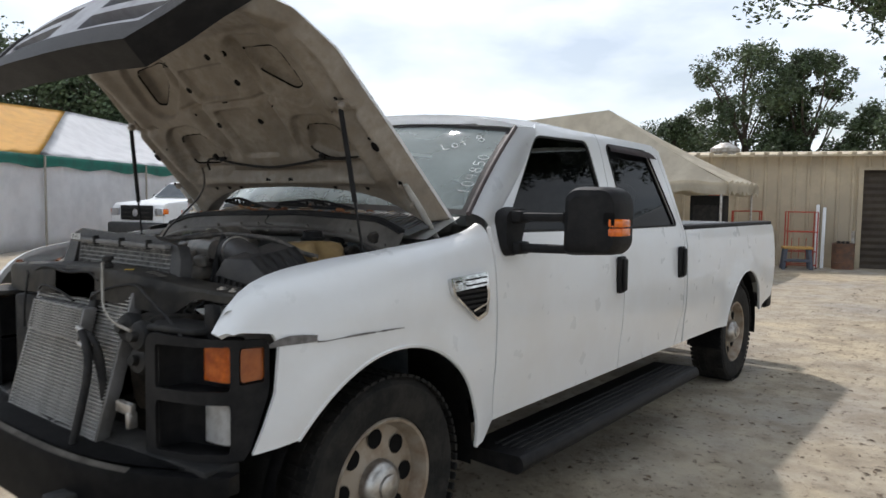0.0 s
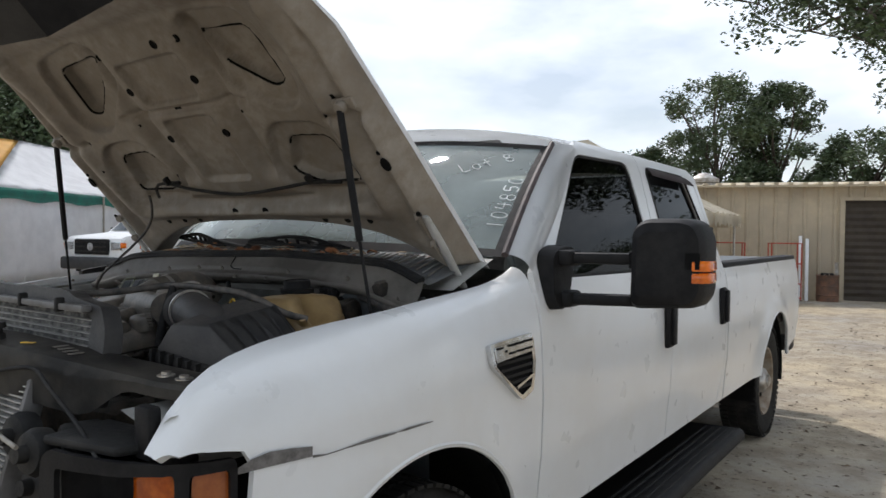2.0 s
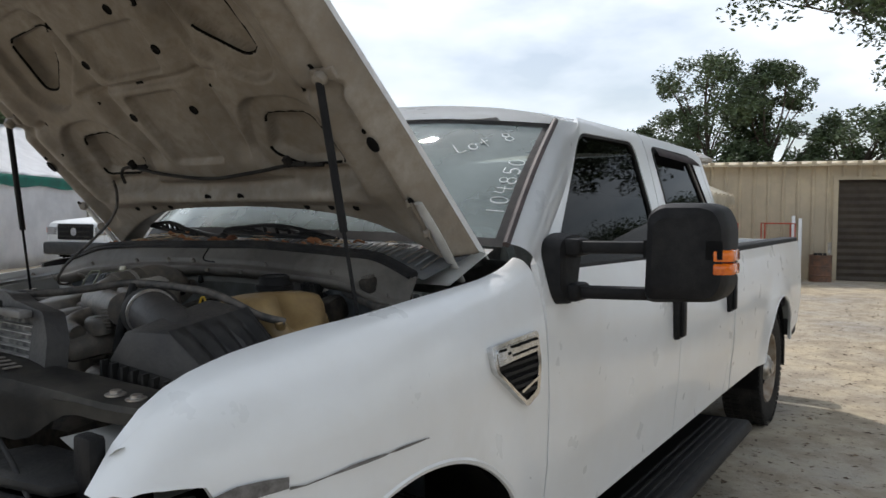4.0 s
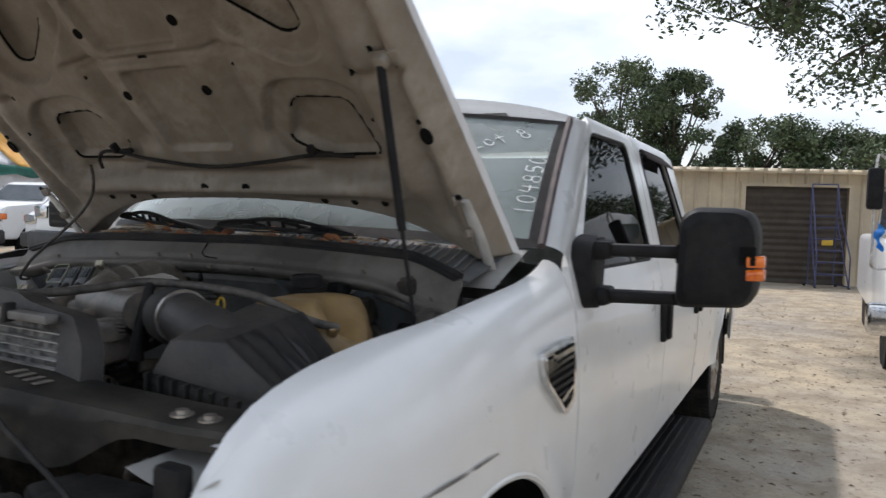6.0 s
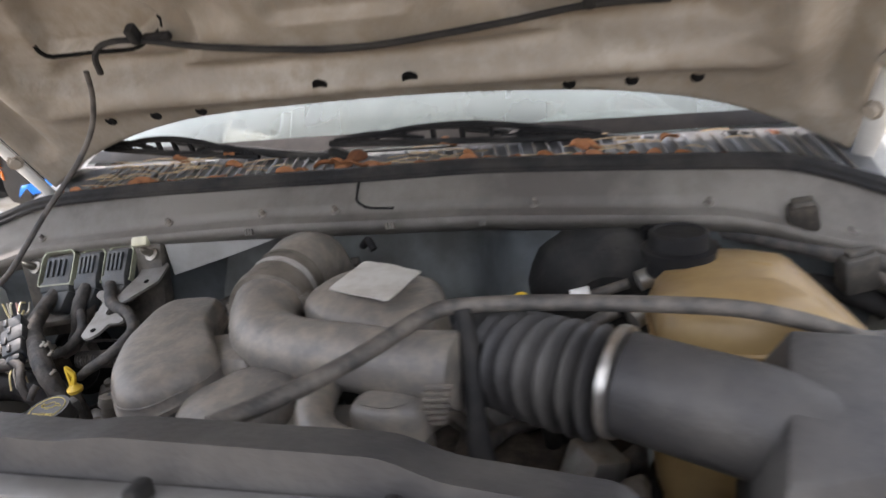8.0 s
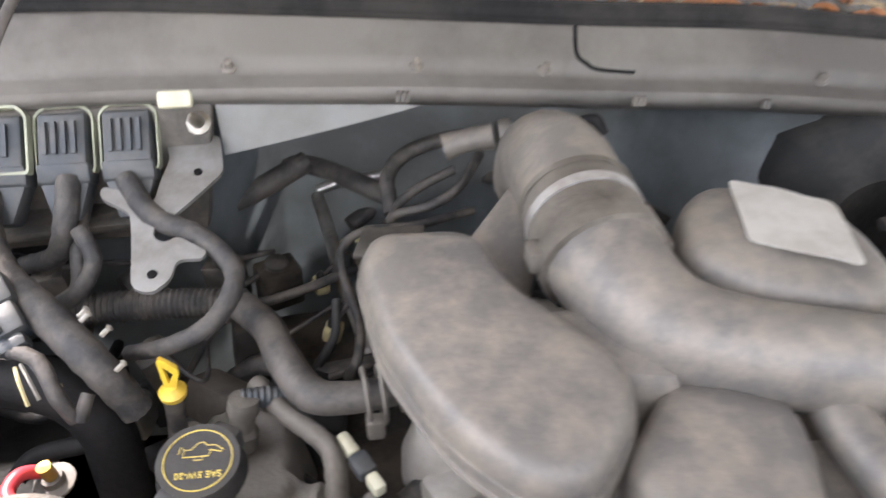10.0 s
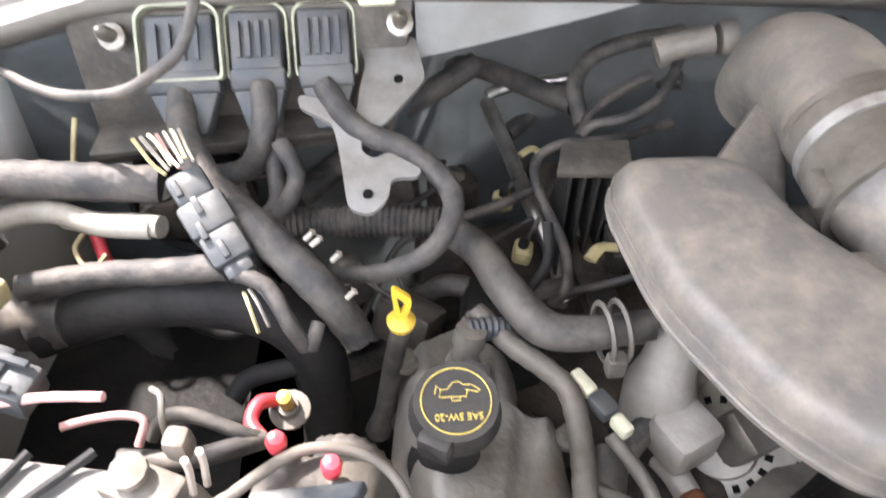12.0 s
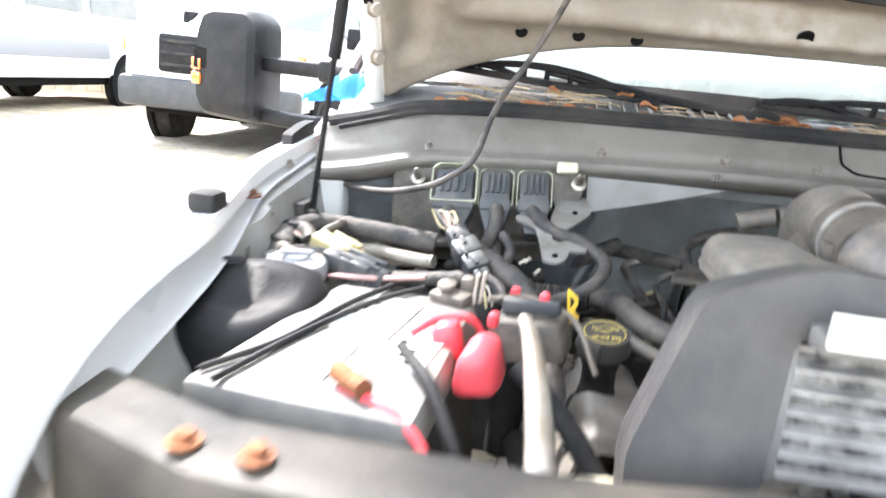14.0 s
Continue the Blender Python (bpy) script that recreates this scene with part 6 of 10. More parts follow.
    tube("horn_wire", [(0.05, -0.47, 1.12), (0.12, -0.50, 1.15), (0.22, -0.49, 1.185), (0.32, -0.46, 1.20), (0.42, -0.47, 1.17), (0.55, -0.48, 1.12), (0.66, -0.50, 1.08)], 0.0045, RUBBER, TRUCK, "thin black wire")
    for x, y, z in ((0.36, -0.52, 1.07), (0.47, -0.54, 1.06), (0.40, -0.50, 0.97)):
        bm = bmesh.new()
        lathe(bm, (x, y + 0.05, z), (0.1, -1, 0.1), [(0.02, 0), (0.045, 0.01), (0.048, 0.035), (0.040, 0.05), (0.018, 0.055), (0.016, 0.075), (0.0, 0.076)], 18)
        part("horn", bm, BLACKD, TRUCK, "black disc horn")
    for zz in (1.045, 1.00):
        tube("cooler_fitting", [(0.10, -0.54, zz), (0.16, -0.555, zz - 0.003), (0.19, -0.56, zz - 0.006)], 0.011, STEEL, TRUCK, "short bright cooler line end", n=3)
        tube("cooler_line", [(0.185, -0.56, zz - 0.006), (0.24, -0.56, zz - 0.015), (0.27, -0.55, zz - 0.08), (0.285, -0.54, zz - 0.25), (0.275, -0.53, 0.70)], 0.012, RUBBER, TRUCK, "black rubber cooler line")
    tube("lower_line", [(0.20, -0.575, 1.05), (0.255, -0.585, 1.0), (0.275, -0.595, 0.92), (0.272, -0.625, 0.78), (0.262, -0.64, 0.70)], 0.013, RUBBER, TRUCK, "black line beside the condenser")
    bm = bmesh.new()
    hexa(bm, [(x, y, z) for z in (0.815, 0.85) for x, y in ((0.36, -0.55), (0.45, -0.55), (0.45, -0.53), (0.36, -0.53))], 0.004)
    box(bm, (0.44, -0.54, 0.80), (0.02, 0.03, 0.05), 0.003)
    part("bare_bracket", bm, STEEL, TRUCK, "small bare metal bracket")
    # side supports of the nose
    for m in (1, -1):
        bm = bmesh.new()
        hexa(bm, [(m * x, y, z) for z in (0.70, 1.10) for x, y in ((0.43, -0.46), (0.53, -0.50), (0.55, -0.40), (0.45, -0.38))], 0.012)
        hexa(bm, [(m * x, y, z) for z in (0.62, 0.72) for x, y in ((0.0, -0.60), (0.80, -0.52), (0.80, -0.40), (0.0, -0.45))], 0.012)
        part("nose_support", bm, BLACKD, TRUCK, "dark radiator side support")
        if m < 0:
            continue
        bm = bmesh.new()
        sheet(bm, lambda u, v: Vector((m * (0.615 + 0.165 * u), -0.43 + 0.26 * v, 1.150 - 0.016 * math.sin(math.pi * u) + 0.012 * step(u - 0.9, 0.08))), 10, 8, 0.006)
        ap = part("nose_brace", bm, APRON, TRUCK, "pale painted inner fender brace")
        bm = bmesh.new()
        box(bm, (m * 0.715, -0.435, 1.125), (0.05, 0.03, 0.10), 0.008)
        part("brace_pad", bm, BLACK, ap)




# ---- mirrors ----
def build_mirror(m):
    mi = part("towing_mirror", bmesh.new(), None, TRUCK, "large black two-arm towing mirror")
    bm = bmesh.new()
    outline = rounded([(0.775, 1.425), (0.84, 1.445), (0.93, 1.445), (0.945, 1.40), (0.87, 1.25), (0.80, 1.235), (0.775, 1.27)], 0.03)
    prism(bm, outline, lambda y, z: Vector((m * (side_x(0.9, min(z, 1.3)) - 0.02), y, z)), lambda y, z: Vector((m * (side_x(0.9, min(z, 1.3)) + 0.035), 0.86 + (y - 0.86) * 0.92, 1.34 + (z - 1.34) * 0.94)))
    part("mounting_base", bm, BLACK, mi)
    for z, z1 in ((1.405, 1.40), (1.275, 1.27)):
        bm = bmesh.new()
        hexa(bm, [(m * x, y, zz) for zz in (z - 0.026, z + 0.026) for x, y in ((0.90, 0.80), (1.00, 0.82), (1.00, 0.91), (0.90, 0.91))], 0.012)
        ar = part("arm", bm, BLACK, mi)
        bm = bmesh.new()
        hexa(bm, [(m * x, y, zz) for zz in (z - 0.018, z + 0.018) for x, y in ((0.99, 0.835), (1.19, 0.915), (1.19, 0.965), (0.99, 0.895))], 0.010)
        part("sliding_arm", bm, BLACK, ar)
    bm = bmesh.new()
    prof = rounded([(1.14, 1.255), (1.32, 1.262), (1.345, 1.30), (1.345, 1.47), (1.325, 1.515), (1.29, 1.528), (1.18, 1.528), (1.145, 1.50)], 0.03, 5)

    def shell(scale, y):
        return lambda x, z: Vector((m * (1.267 + (x - 1.245) * scale), y + 0.045 + 0.32 * (x - 1.245), 1.392 + (z - 1.392) * scale * 1.03))
    rings = [(0.72, 0.855), (0.90, 0.865), (0.98, 0.89), (1.0, 0.93), (1.0, 1.01), (0.97, 1.03)]
    vs = [[bm.verts.new(shell(s, y)(*p)) for p in prof] for s, y in rings]
    for a, b in zip(vs, vs[1:]):
        for i in range(len(prof)):
            j = (i + 1) % len(prof)
            bm.faces.new((a[i], a[j], b[j], b[i]))
    bm.faces.new(vs[0][::-1])
    bm.faces.new(vs[-1])
    head = part("mirror_head", bm, BLACK, mi, "black textured mirror head", 30)
    bm = bmesh.new()
    sheet(bm, lambda u, v: Vector((m * (1.167 + 0.195 * u), 0.875 + 0.062 * u, 1.378 + 0.05 * v)), 6, 4, 0.02)
    part("mirror_band", bm, BLACK, head)
    for k in (0, 1):
        bm = bmesh.new()
        hexa(bm, [(m * x, y, zz) for zz in (1.335 + k * 0.036, 1.368 + k * 0.036) for x, y in ((1.340, 0.925), (1.384, 0.965), (1.384, 1.045), (1.340, 1.035))], 0.006)
        part("turn_lamp", bm, AMBER, head, "amber-red turn lamp")
    bm = bmesh.new()
    plate(bm, rounded([(1.165, 1.30), (1.325, 1.30), (1.325, 1.50), (1.165, 1.50)], 0.02), lambda x, z: Vector((m * (x + 0.022), 1.081 + 0.32 * (x - 1.245), z)), (), 0.2, 0.2, 0.004)
    part("mirror_glass", bm, MIRR, head, "mirror glass")


build_mirror(1)
build_mirror(-1)

# badge on the fender, vent below it
def fside(y, z):
    if z <= 1.0:
        return side_x(y, z)
    top = lerp_rows(TOPS, y)[0]
    q = min(((z - 1.0) / (top - 1.0)) ** (1 / 0.9), 1.0)
    return fender_in(y) + (side_x(y, 1.0) - fender_in(y)) * (1 - q * q) ** 0.4


def build_badge():
    put = lambda off: (lambda y, z: Vector((fside(y, z) + off, y, z)))
    outer = rounded([(0.405, 1.178), (0.655, 1.188), (0.66, 1.10), (0.645, 1.02), (0.58, 0.998), (0.415, 1.118)], 0.012, 3)
    for m in (1, -1):
        bd = part("fender_badge", bmesh.new(), None, TRUCK, "chrome-framed black fender vent badge")
        pm = (lambda off: (lambda y, z: Vector((m * (fside(y, z) + off), y, z))))
        cy, cz = 0.54, 1.10
        small = [(cy + (y - cy) * 0.86, cz + (z - cz) * 0.84) for y, z in outer]
        bm = bmesh.new()
        plate(bm, outer, pm(0.016), [small], 0.1, 0.1)
        bmesh.ops.recalc_face_normals(bm, faces=bm.faces)
        bmesh.ops.solidify(bm, geom=bm.faces[:], thickness=0.016)
        part("chrome_frame", bm, CHROME, bd, "chrome frame")
        bm = bmesh.new()
        plate(bm, small, pm(0.004), (), 0.1, 0.1, 0.004)
        part("vent_back", bm, INK_SHADE, bd)
        for i in range(5):
            z = 1.118 - i * 0.020
            y0 = 0.44 + max(0, i - 0.0) * 0.024
            bm = bmesh.new()
            hexa(bm, [(m * (fside(0.55, z) + o), y, zz) for zz in (z - 0.004, z + 0.005) for y, o in ((y0, 0.006), (0.645, 0.006), (0.645, 0.014), (y0, 0.014))])
            part("vent_slat", bm, BLACK, bd)
        bm = bmesh.new()
        hexa(bm, [(m * (fside(0.55, 1.05) + o), y, z) for y, z, o in ((0.55, 1.038, 0.004), (0.645, 1.062, 0.004), (0.645, 1.062, 0.016), (0.55, 1.038, 0.016), (0.55, 1.046, 0.004), (0.645, 1.07, 0.004), (0.645, 1.07, 0.016), (0.55, 1.046, 0.016))])
        part("chrome_bar", bm, CHROME, bd)
        bm = bmesh.new()
        plate(bm, rounded([(0.425, 1.168), (0.64, 1.176), (0.642, 1.135), (0.43, 1.127)], 0.006, 2), pm(0.014), (), 0.1, 0.1, 0.004)
        pl = part("name_plate", bm, CHROME, bd, "chrome plate with raised dark shapes")
        for i, w in enumerate((0.035, 0.012, 0.04, 0.04, 0.04)):
            y0 = 0.437 + (0, 0.045, 0.066, 0.113, 0.160)[i]
            bm = bmesh.new()
            h = 0.010 if i == 1 else 0.028
            for z0, z1 in (((1.148, 1.154),) if i == 1 else ((1.139, 1.145), (1.161, 1.167))):
                hexa(bm, [(m * (fside(0.55, 1.15) + o), y, z + 0.03 * (y0 - 0.437)) for z in (z0, z1) for y, o in ((y0, 0.016), (y0 + w, 0.016), (y0 + w, 0.021), (y0, 0.021))])
            part("raised_shape", bm, INK_SHADE, pl)


build_badge()

# scrape on the fender
def scrape(name, pts, width, mt, lab):
    bm = bmesh.new()
    top, low = [], []
    for (y, z), w in zip(pts, width):
        top.append(bm.verts.new((fside(y, z) + 0.0035, y, z + w)))
        low.append(bm.verts.new((fside(y, z) + 0.0035, y, z - w)))
    for i in range(len(pts) - 1):
        bm.faces.new((low[i], low[i + 1], top[i + 1], top[i]))
    part(name, bm, mt, TRUCK, lab, 180)


scrape("scrape", [(-0.385, 1.040), (-0.36, 1.046), (-0.325, 1.050), (-0.28, 1.049), (-0.232, 1.046)], [0.006, 0.011, 0.014, 0.013, 0.010], PRIMER, "grey scraped patch through the paint")
scrape("long_scratch", [(-0.232, 1.036), (-0.20, 1.033), (-0.15, 1.036), (-0.10, 1.038), (-0.05, 1.038), (-0.012, 1.037), (0.0, 1.037), (0.03, 1.037), (0.08, 1.036), (0.13, 1.034)], [0.003, 0.0012, 0.0012, 0.0035, 0.0035, 0.0025, 0.0005, 0.003, 0.0025, 0.001], PRIMER, "long dark scratch")


# ---- in and on the cab ----
def stroke(name, strokes, put, r=0.0035, parent=None, label=""):
    """Hand-drawn lines: each stroke a list of (a, b) in the letter's own square, laid on the glass by put."""
    bm = bmesh.new()
    for pts in strokes:
        sweep(bm, [put(a, b) for a, b in pts], r, seg=5, n=5 if len(pts) > 2 else 2, flat=0.5)
    return part(name, bm, CHALK, parent, label)


def ring_pts(cx, cy, rx, ry, a0=0, a1=360, n=12):
    return [(cx + rx * math.cos(radians(a0 + (a1 - a0) * i / n)), cy + ry * math.sin(radians(a0 + (a1 - a0) * i / n))) for i in range(n + 1)]


GLYPH = {
    "L": [[(0.15, 1.0), (0.12, 0.5), (0.15, 0.02), (0.75, 0.06)]],
    "o": [ring_pts(0.45, 0.32, 0.32, 0.32)],
    "t": [[(0.5, 0.95), (0.48, 0.5), (0.52, 0.0)], [(0.15, 0.55), (0.85, 0.62)]],
    "8": [ring_pts(0.45, 0.76, 0.26, 0.24), ring_pts(0.45, 0.26, 0.32, 0.26)],
    "1": [[(0.45, 1.0), (0.45, 0.5), (0.45, 0.0)]],
    "0": [ring_pts(0.45, 0.5, 0.30, 0.5, n=16)],
    "4": [[(0.2, 1.0), (0.15, 0.5), (0.8, 0.5)], [(0.62, 0.95), (0.62, 0.5), (0.62, 0.0)]],
    "5": [[(0.78, 1.0), (0.25, 1.0), (0.22, 0.58), (0.55, 0.62), (0.76, 0.35), (0.55, 0.05), (0.18, 0.08)]],
}


def glass_words(word, u0, v0, du, dv, high, label):
    """Writes along (du, dv) on the windshield, letters high upright to that."""
    n = len(word)
    for i, ch in enumerate(word):
        if ch == " ":
            continue
        o = (u0 + du * i, v0 + dv * i)

        def put(a, b):
            au, av = a * du * 0.95, a * dv * 0.95
            w, h = 1.55, 0.72
            L = math.hypot(du * w, dv * h)
            bu, bv = -dv * h / L * high / w * b, du * w / L * high / h * b
            return ws_off(min(o[0] + au + bu, 0.995), o[1] + av + bv, 0.004)
        stroke("paint_pen_letter", GLYPH[ch], put, 0.0021, wsob, label if i == 0 else "")


glass_words("Lot 8", 0.846, 0.630, 0.0205, 0.036, 0.062, "white paint-pen letters on the glass")
glass_words("104850", 0.982, 0.190, 0.0004, 0.074, 0.046, "white paint-pen digits on the glass")


def build_cabin():
    bm = bmesh.new()
    sheet(bm, lambda u, v: Vector((-0.72 + 1.44 * u, 0.62 + 0.16 * (2 * u - 1) ** 2 + 0.42 * v, 1.405 - 0.05 * v - 0.14 * max(v - 0.75, 0) * 4 - 0.04 * (2 * u - 1) ** 2)), 16, 10, 0.02)
    dash = part("dashboard", bm, DASH, TRUCK, "grey vinyl dashboard", 60)
    bm = bmesh.new()
    box(bm, (0.38, 1.00, 1.36), (0.36, 0.14, 0.10), 0.04)
    part("gauge_hood", bm, DASH, dash)
    sw = part("steering_wheel", bmesh.new(), None, TRUCK, "grey steering wheel")
    m = Matrix.Translation((0.38, 1.20, 1.27)) @ turn(62, 0, 0)
    bm = bmesh.new()
    sweep(bm, [m @ Vector((0.19 * math.cos(a), 0.19 * math.sin(a), 0)) for a in [i * math.pi / 14 for i in range(29)]], 0.015, seg=8, n=1, cap=False)
    part("rim", bm, DASH, sw)
    bm = bmesh.new()
    lathe(bm, m @ Vector((0, 0, -0.04)), m.to_3x3() @ Vector((0, 0, 1)), [(0.07, 0), (0.075, 0.03), (0.05, 0.05), (0.0, 0.055)], 16)
    part("hub", bm, DASH, sw)
    for a in (200, 340, 90):
        bm = bmesh.new()
        sweep(bm, [m @ Vector((0, 0, 0)), m @ Vector((0.19 * math.cos(radians(a)), 0.19 * math.sin(radians(a)), 0))], 0.014, seg=6, n=1, flat=0.6)
        part("spoke", bm, DASH, sw)
    for x, y in ((0.40, 1.62), (-0.40, 1.62), (0.40, 2.42), (-0.40, 2.42)):
        st = part("seat", bmesh.new(), None, TRUCK, "grey cloth seat")
        bm = bmesh.new()
        box(bm, (x, y - 0.05, 1.00), (0.54, 0.56, 0.20), 0.06, seg=3)
        part("cushion", bm, SEATC, st)
        bm = bmesh.new()
        box(bm, (x, y + 0.27, 1.30), (0.52, 0.16, 0.60), 0.06, turn(-12, 0, 0), 3)
        part("backrest", bm, SEATC, st)
        bm = bmesh.new()
        box(bm, (x, y + 0.34, 1.665), (0.27, 0.10, 0.17), 0.04, turn(-10, 0, 0), 3)
        part("headrest", bm, SEATC, st)
    bm = bmesh.new()
    sheet(bm, lambda u, v: roof_f(0.04 + 0.92 * u, 0.03 + 0.9 * v) - Vector((0, 0, 0.045)), 12, 10, 0.01)
    part("headliner", bm, SEATC, TRUCK, "grey headliner")
    bm = bmesh.new()
    for x in (-0.33, 0.33):
        box(bm, (x, 1.20, 1.80), (0.44, 0.17, 0.02), 0.008, turn(-24, 0, 0))
    part("sun_visor", bm, SEATC, TRUCK)
    bm = bmesh.new()
    box(bm, (0, 1.10, 1.735), (0.24, 0.03, 0.065), 0.015)
    part("rear_view_mirror", bm, BLACK, TRUCK, "interior rear-view mirror")
    # rain guards over the rear side windows
    for sg in (1, -1):
        bm = bmesh.new()
        sheet(bm, lambda u, v: Vector((sg * (side_x(2.2, 1.79 - 0.045 * v) + 0.006 + 0.022 * math.sin(v * 1.6)), 2.00 + 0.60 * u + 0.05 * v * (u - 0.3), 1.795 - 0.012 * u - 0.042 * v)), 12, 5, 0.004)
        part("rain_guard", bm, MOULD, TRUCK, "dark reddish rain guard over the rear window")
    # blue plastic scrap caught by the hinge
    sc = thing("plastic_scrap", "crumpled bright blue plastic scrap lying at the cowl corner", "plastic scrap", at=(-0.90, 0.60, 1.36))
    bm = bmesh.new()
    sheet(bm, lambda u, v: Vector((-0.955 + 0.13 * u, 0.59 + 0.05 * v + 0.012 * math.sin(u * 9), 1.345 + 0.045 * u + 0.02 * math.sin(v * 5 + u * 6) + 0.02 * v)), 10, 6, 0.003)
    part("blue_sheet", bm, BLUE, sc)


build_cabin()

# ---- engine bay ----
BAY = TRUCK
# the engine's own axes against the body's
BAY_FIT = Matrix(((1.12333, -0.00705, -0.09622, 0.17262), (-0.00133, 1.12315, -0.09847, 0.06766), (0.09643, 0.09826, 1.11898, -0.23982), (0, 0, 0, 1)))
INTAKE_FIT = Matrix(((1.03346, -0.00649, -0.08852, 0.14497), (-0.00122, 1.0333, -0.09059, 0.02113), (0.08872, 0.0904, 1.02946, -0.09055), (0, 0, 0, 1)))
NOSE_FIT = Matrix.Translation((0.052, -0.037, -0.019))


def settle(build, fit=BAY_FIT):
    """Builds in the engine's or the nose's axes, then sets the new meshes into the world's."""
    was = set(bpy.data.meshes.keys())
    build()
    for k in bpy.data.meshes.keys():
        if k not in was:
            bpy.data.meshes[k].transform(fit)


settle(build_radiator_pack, NOSE_FIT)


LIP = [(-0.84, 0.255, 1.262), (-0.76, 0.272, 1.272), (-0.66, 0.295, 1.302), (-0.47, 0.298, 1.317), (-0.19, 0.288, 1.334), (0.0, 0.282, 1.338), (0.2, 0.285, 1.340), (0.40, 0.29, 1.333), (0.58, 0.295, 1.325), (0.69, 0.295, 1.288), (0.80, 0.29, 1.272)]
SEAL = [(-0.83, 0.335, 1.326), (-0.75, 0.348, 1.348), (-0.68, 0.36, 1.375), (-0.48, 0.365, 1.388), (-0.25, 0.358, 1.395), (0.0, 0.346, 1.401), (0.2, 0.346, 1.407), (0.44, 0.35, 1.399), (0.66, 0.358, 1.389), (0.74, 0.35, 1.356), (0.80, 0.34, 1.336)]


def soft_rows(rows, x):
    d = 0.035
    return tuple(sum(v) / 3 for v in zip(lerp_rows(rows, x - d), lerp_rows(rows, x), lerp_rows(rows, x + d)))


def cowl_at(x, v):
    """Across the cowl: v 0 under the lip, 0.1 the lip, 0.55 the seal, 1 the windshield's foot."""
    ly, lz = soft_rows(LIP, x)
    sy, sz = soft_rows(SEAL, x)
    k = (sy - ly) / 0.09
    a = x / 0.85
    wy, wz = 0.48 + 0.17 * a * a, 1.421 - 0.03 * a ** 4
    rows = [(0.0, ly + 0.03, lz - 0.03), (0.05, ly, lz - 0.012), (0.10, ly, lz), (0.22, ly + 0.030 * k, lz + 0.010), (0.25, ly + 0.034 * k, lz + 0.022), (0.42, ly + 0.072 * k, sz - 0.012),
            (0.46, ly + 0.078 * k, sz - 0.002), (0.55, sy, sz), (0.58, sy + 0.012, sz - 0.008), (0.66, sy + 0.03, sz - 0.006), (1.0, max(wy, sy + 0.05), wz)]
    y, z = lerp_rows(rows, v)
    return Vector((x, y, z))


def build_cowl():
    cowl = part("cowl", bmesh.new(), None, TRUCK, "grey plastic cowl under the windshield")
    bm = bmesh.new()
    sheet(bm, lambda u, v: cowl_at(-0.825 + 1.615 * u, 0.55 * v), 60, 26, 0.004)
    part("cowl_front", bm, COWLF, cowl, "dusty grey cowl front panel", 50)
    bm = bmesh.new()
    sheet(bm, lambda u, v: cowl_at(-0.825 + 1.615 * u, 0.56 + 0.44 * v), 60, 12, 0.004)
    part("cowl_grille", bm, COWL, cowl, "weathered grey cowl grille", 50)
    bm = bmesh.new()
    sweep(bm, [cowl_at(-0.82 + 1.60 * i / 24, 0.53) + Vector((0, 0, 0.004)) for i in range(25)], 0.011, seg=8, n=3)
    part("hood_seal", bm, RUBBER, cowl, "black rubber hood seal")
    bm = bmesh.new()
    sweep(bm, [cowl_at(-0.80 + 1.57 * i / 24, 0.44) + Vector((0, -0.002, 0.002)) for i in range(25)], 0.005, seg=6, n=3)
    part("seal_lip", bm, RUBBER, cowl)
    for i in range(62):
        x = -0.62 + i * 0.0225
        if -0.10 < x < 0.05:
            continue
        bm = bmesh.new()
        lean = 0.018 if x > 0 else 0.004
        sweep(bm, [cowl_at(x, 0.70) + Vector((0, 0, 0.004)), cowl_at(x - lean, 0.92) + Vector((0, 0, 0.005))], 0.0028, seg=5, n=1)
        part("cowl_slat", bm, GREYD if i % 3 else COWL, cowl)
    for x in (-0.645, -0.368, -0.18, -0.045, 0.28, 0.53):
        bm = bmesh.new()
        p = cowl_at(x, 0.23)
        lathe(bm, p, (0, -0.6, 0.8), [(0.0, 0.012), (0.004, 0.011), (0.005, 0.003), (0.008, 0.002), (0.008, 0)], 8)
        part("push_pin", bm, GREYD, cowl)
    bm = bmesh.new()
    sweep(bm, [cowl_at(-0.010, 0.45), cowl_at(-0.010, 0.30), cowl_at(0.0, 0.25), cowl_at(0.015, 0.235), cowl_at(0.055, 0.23)], 0.0022, seg=5, n=3)
    part("panel_seam", bm, INK_SHADE, cowl, "seam between the cowl halves")
    for x in (-0.20, -0.195, -0.19, 0.05, 0.055, 0.06, 0.20, 0.205):
        bm = bmesh.new()
        box(bm, cowl_at(x, 0.07) + Vector((0, -0.006, 0)), (0.003, 0.006, 0.010), 0)
        part("clip_tooth", bm, GREYD, cowl)


build_cowl()

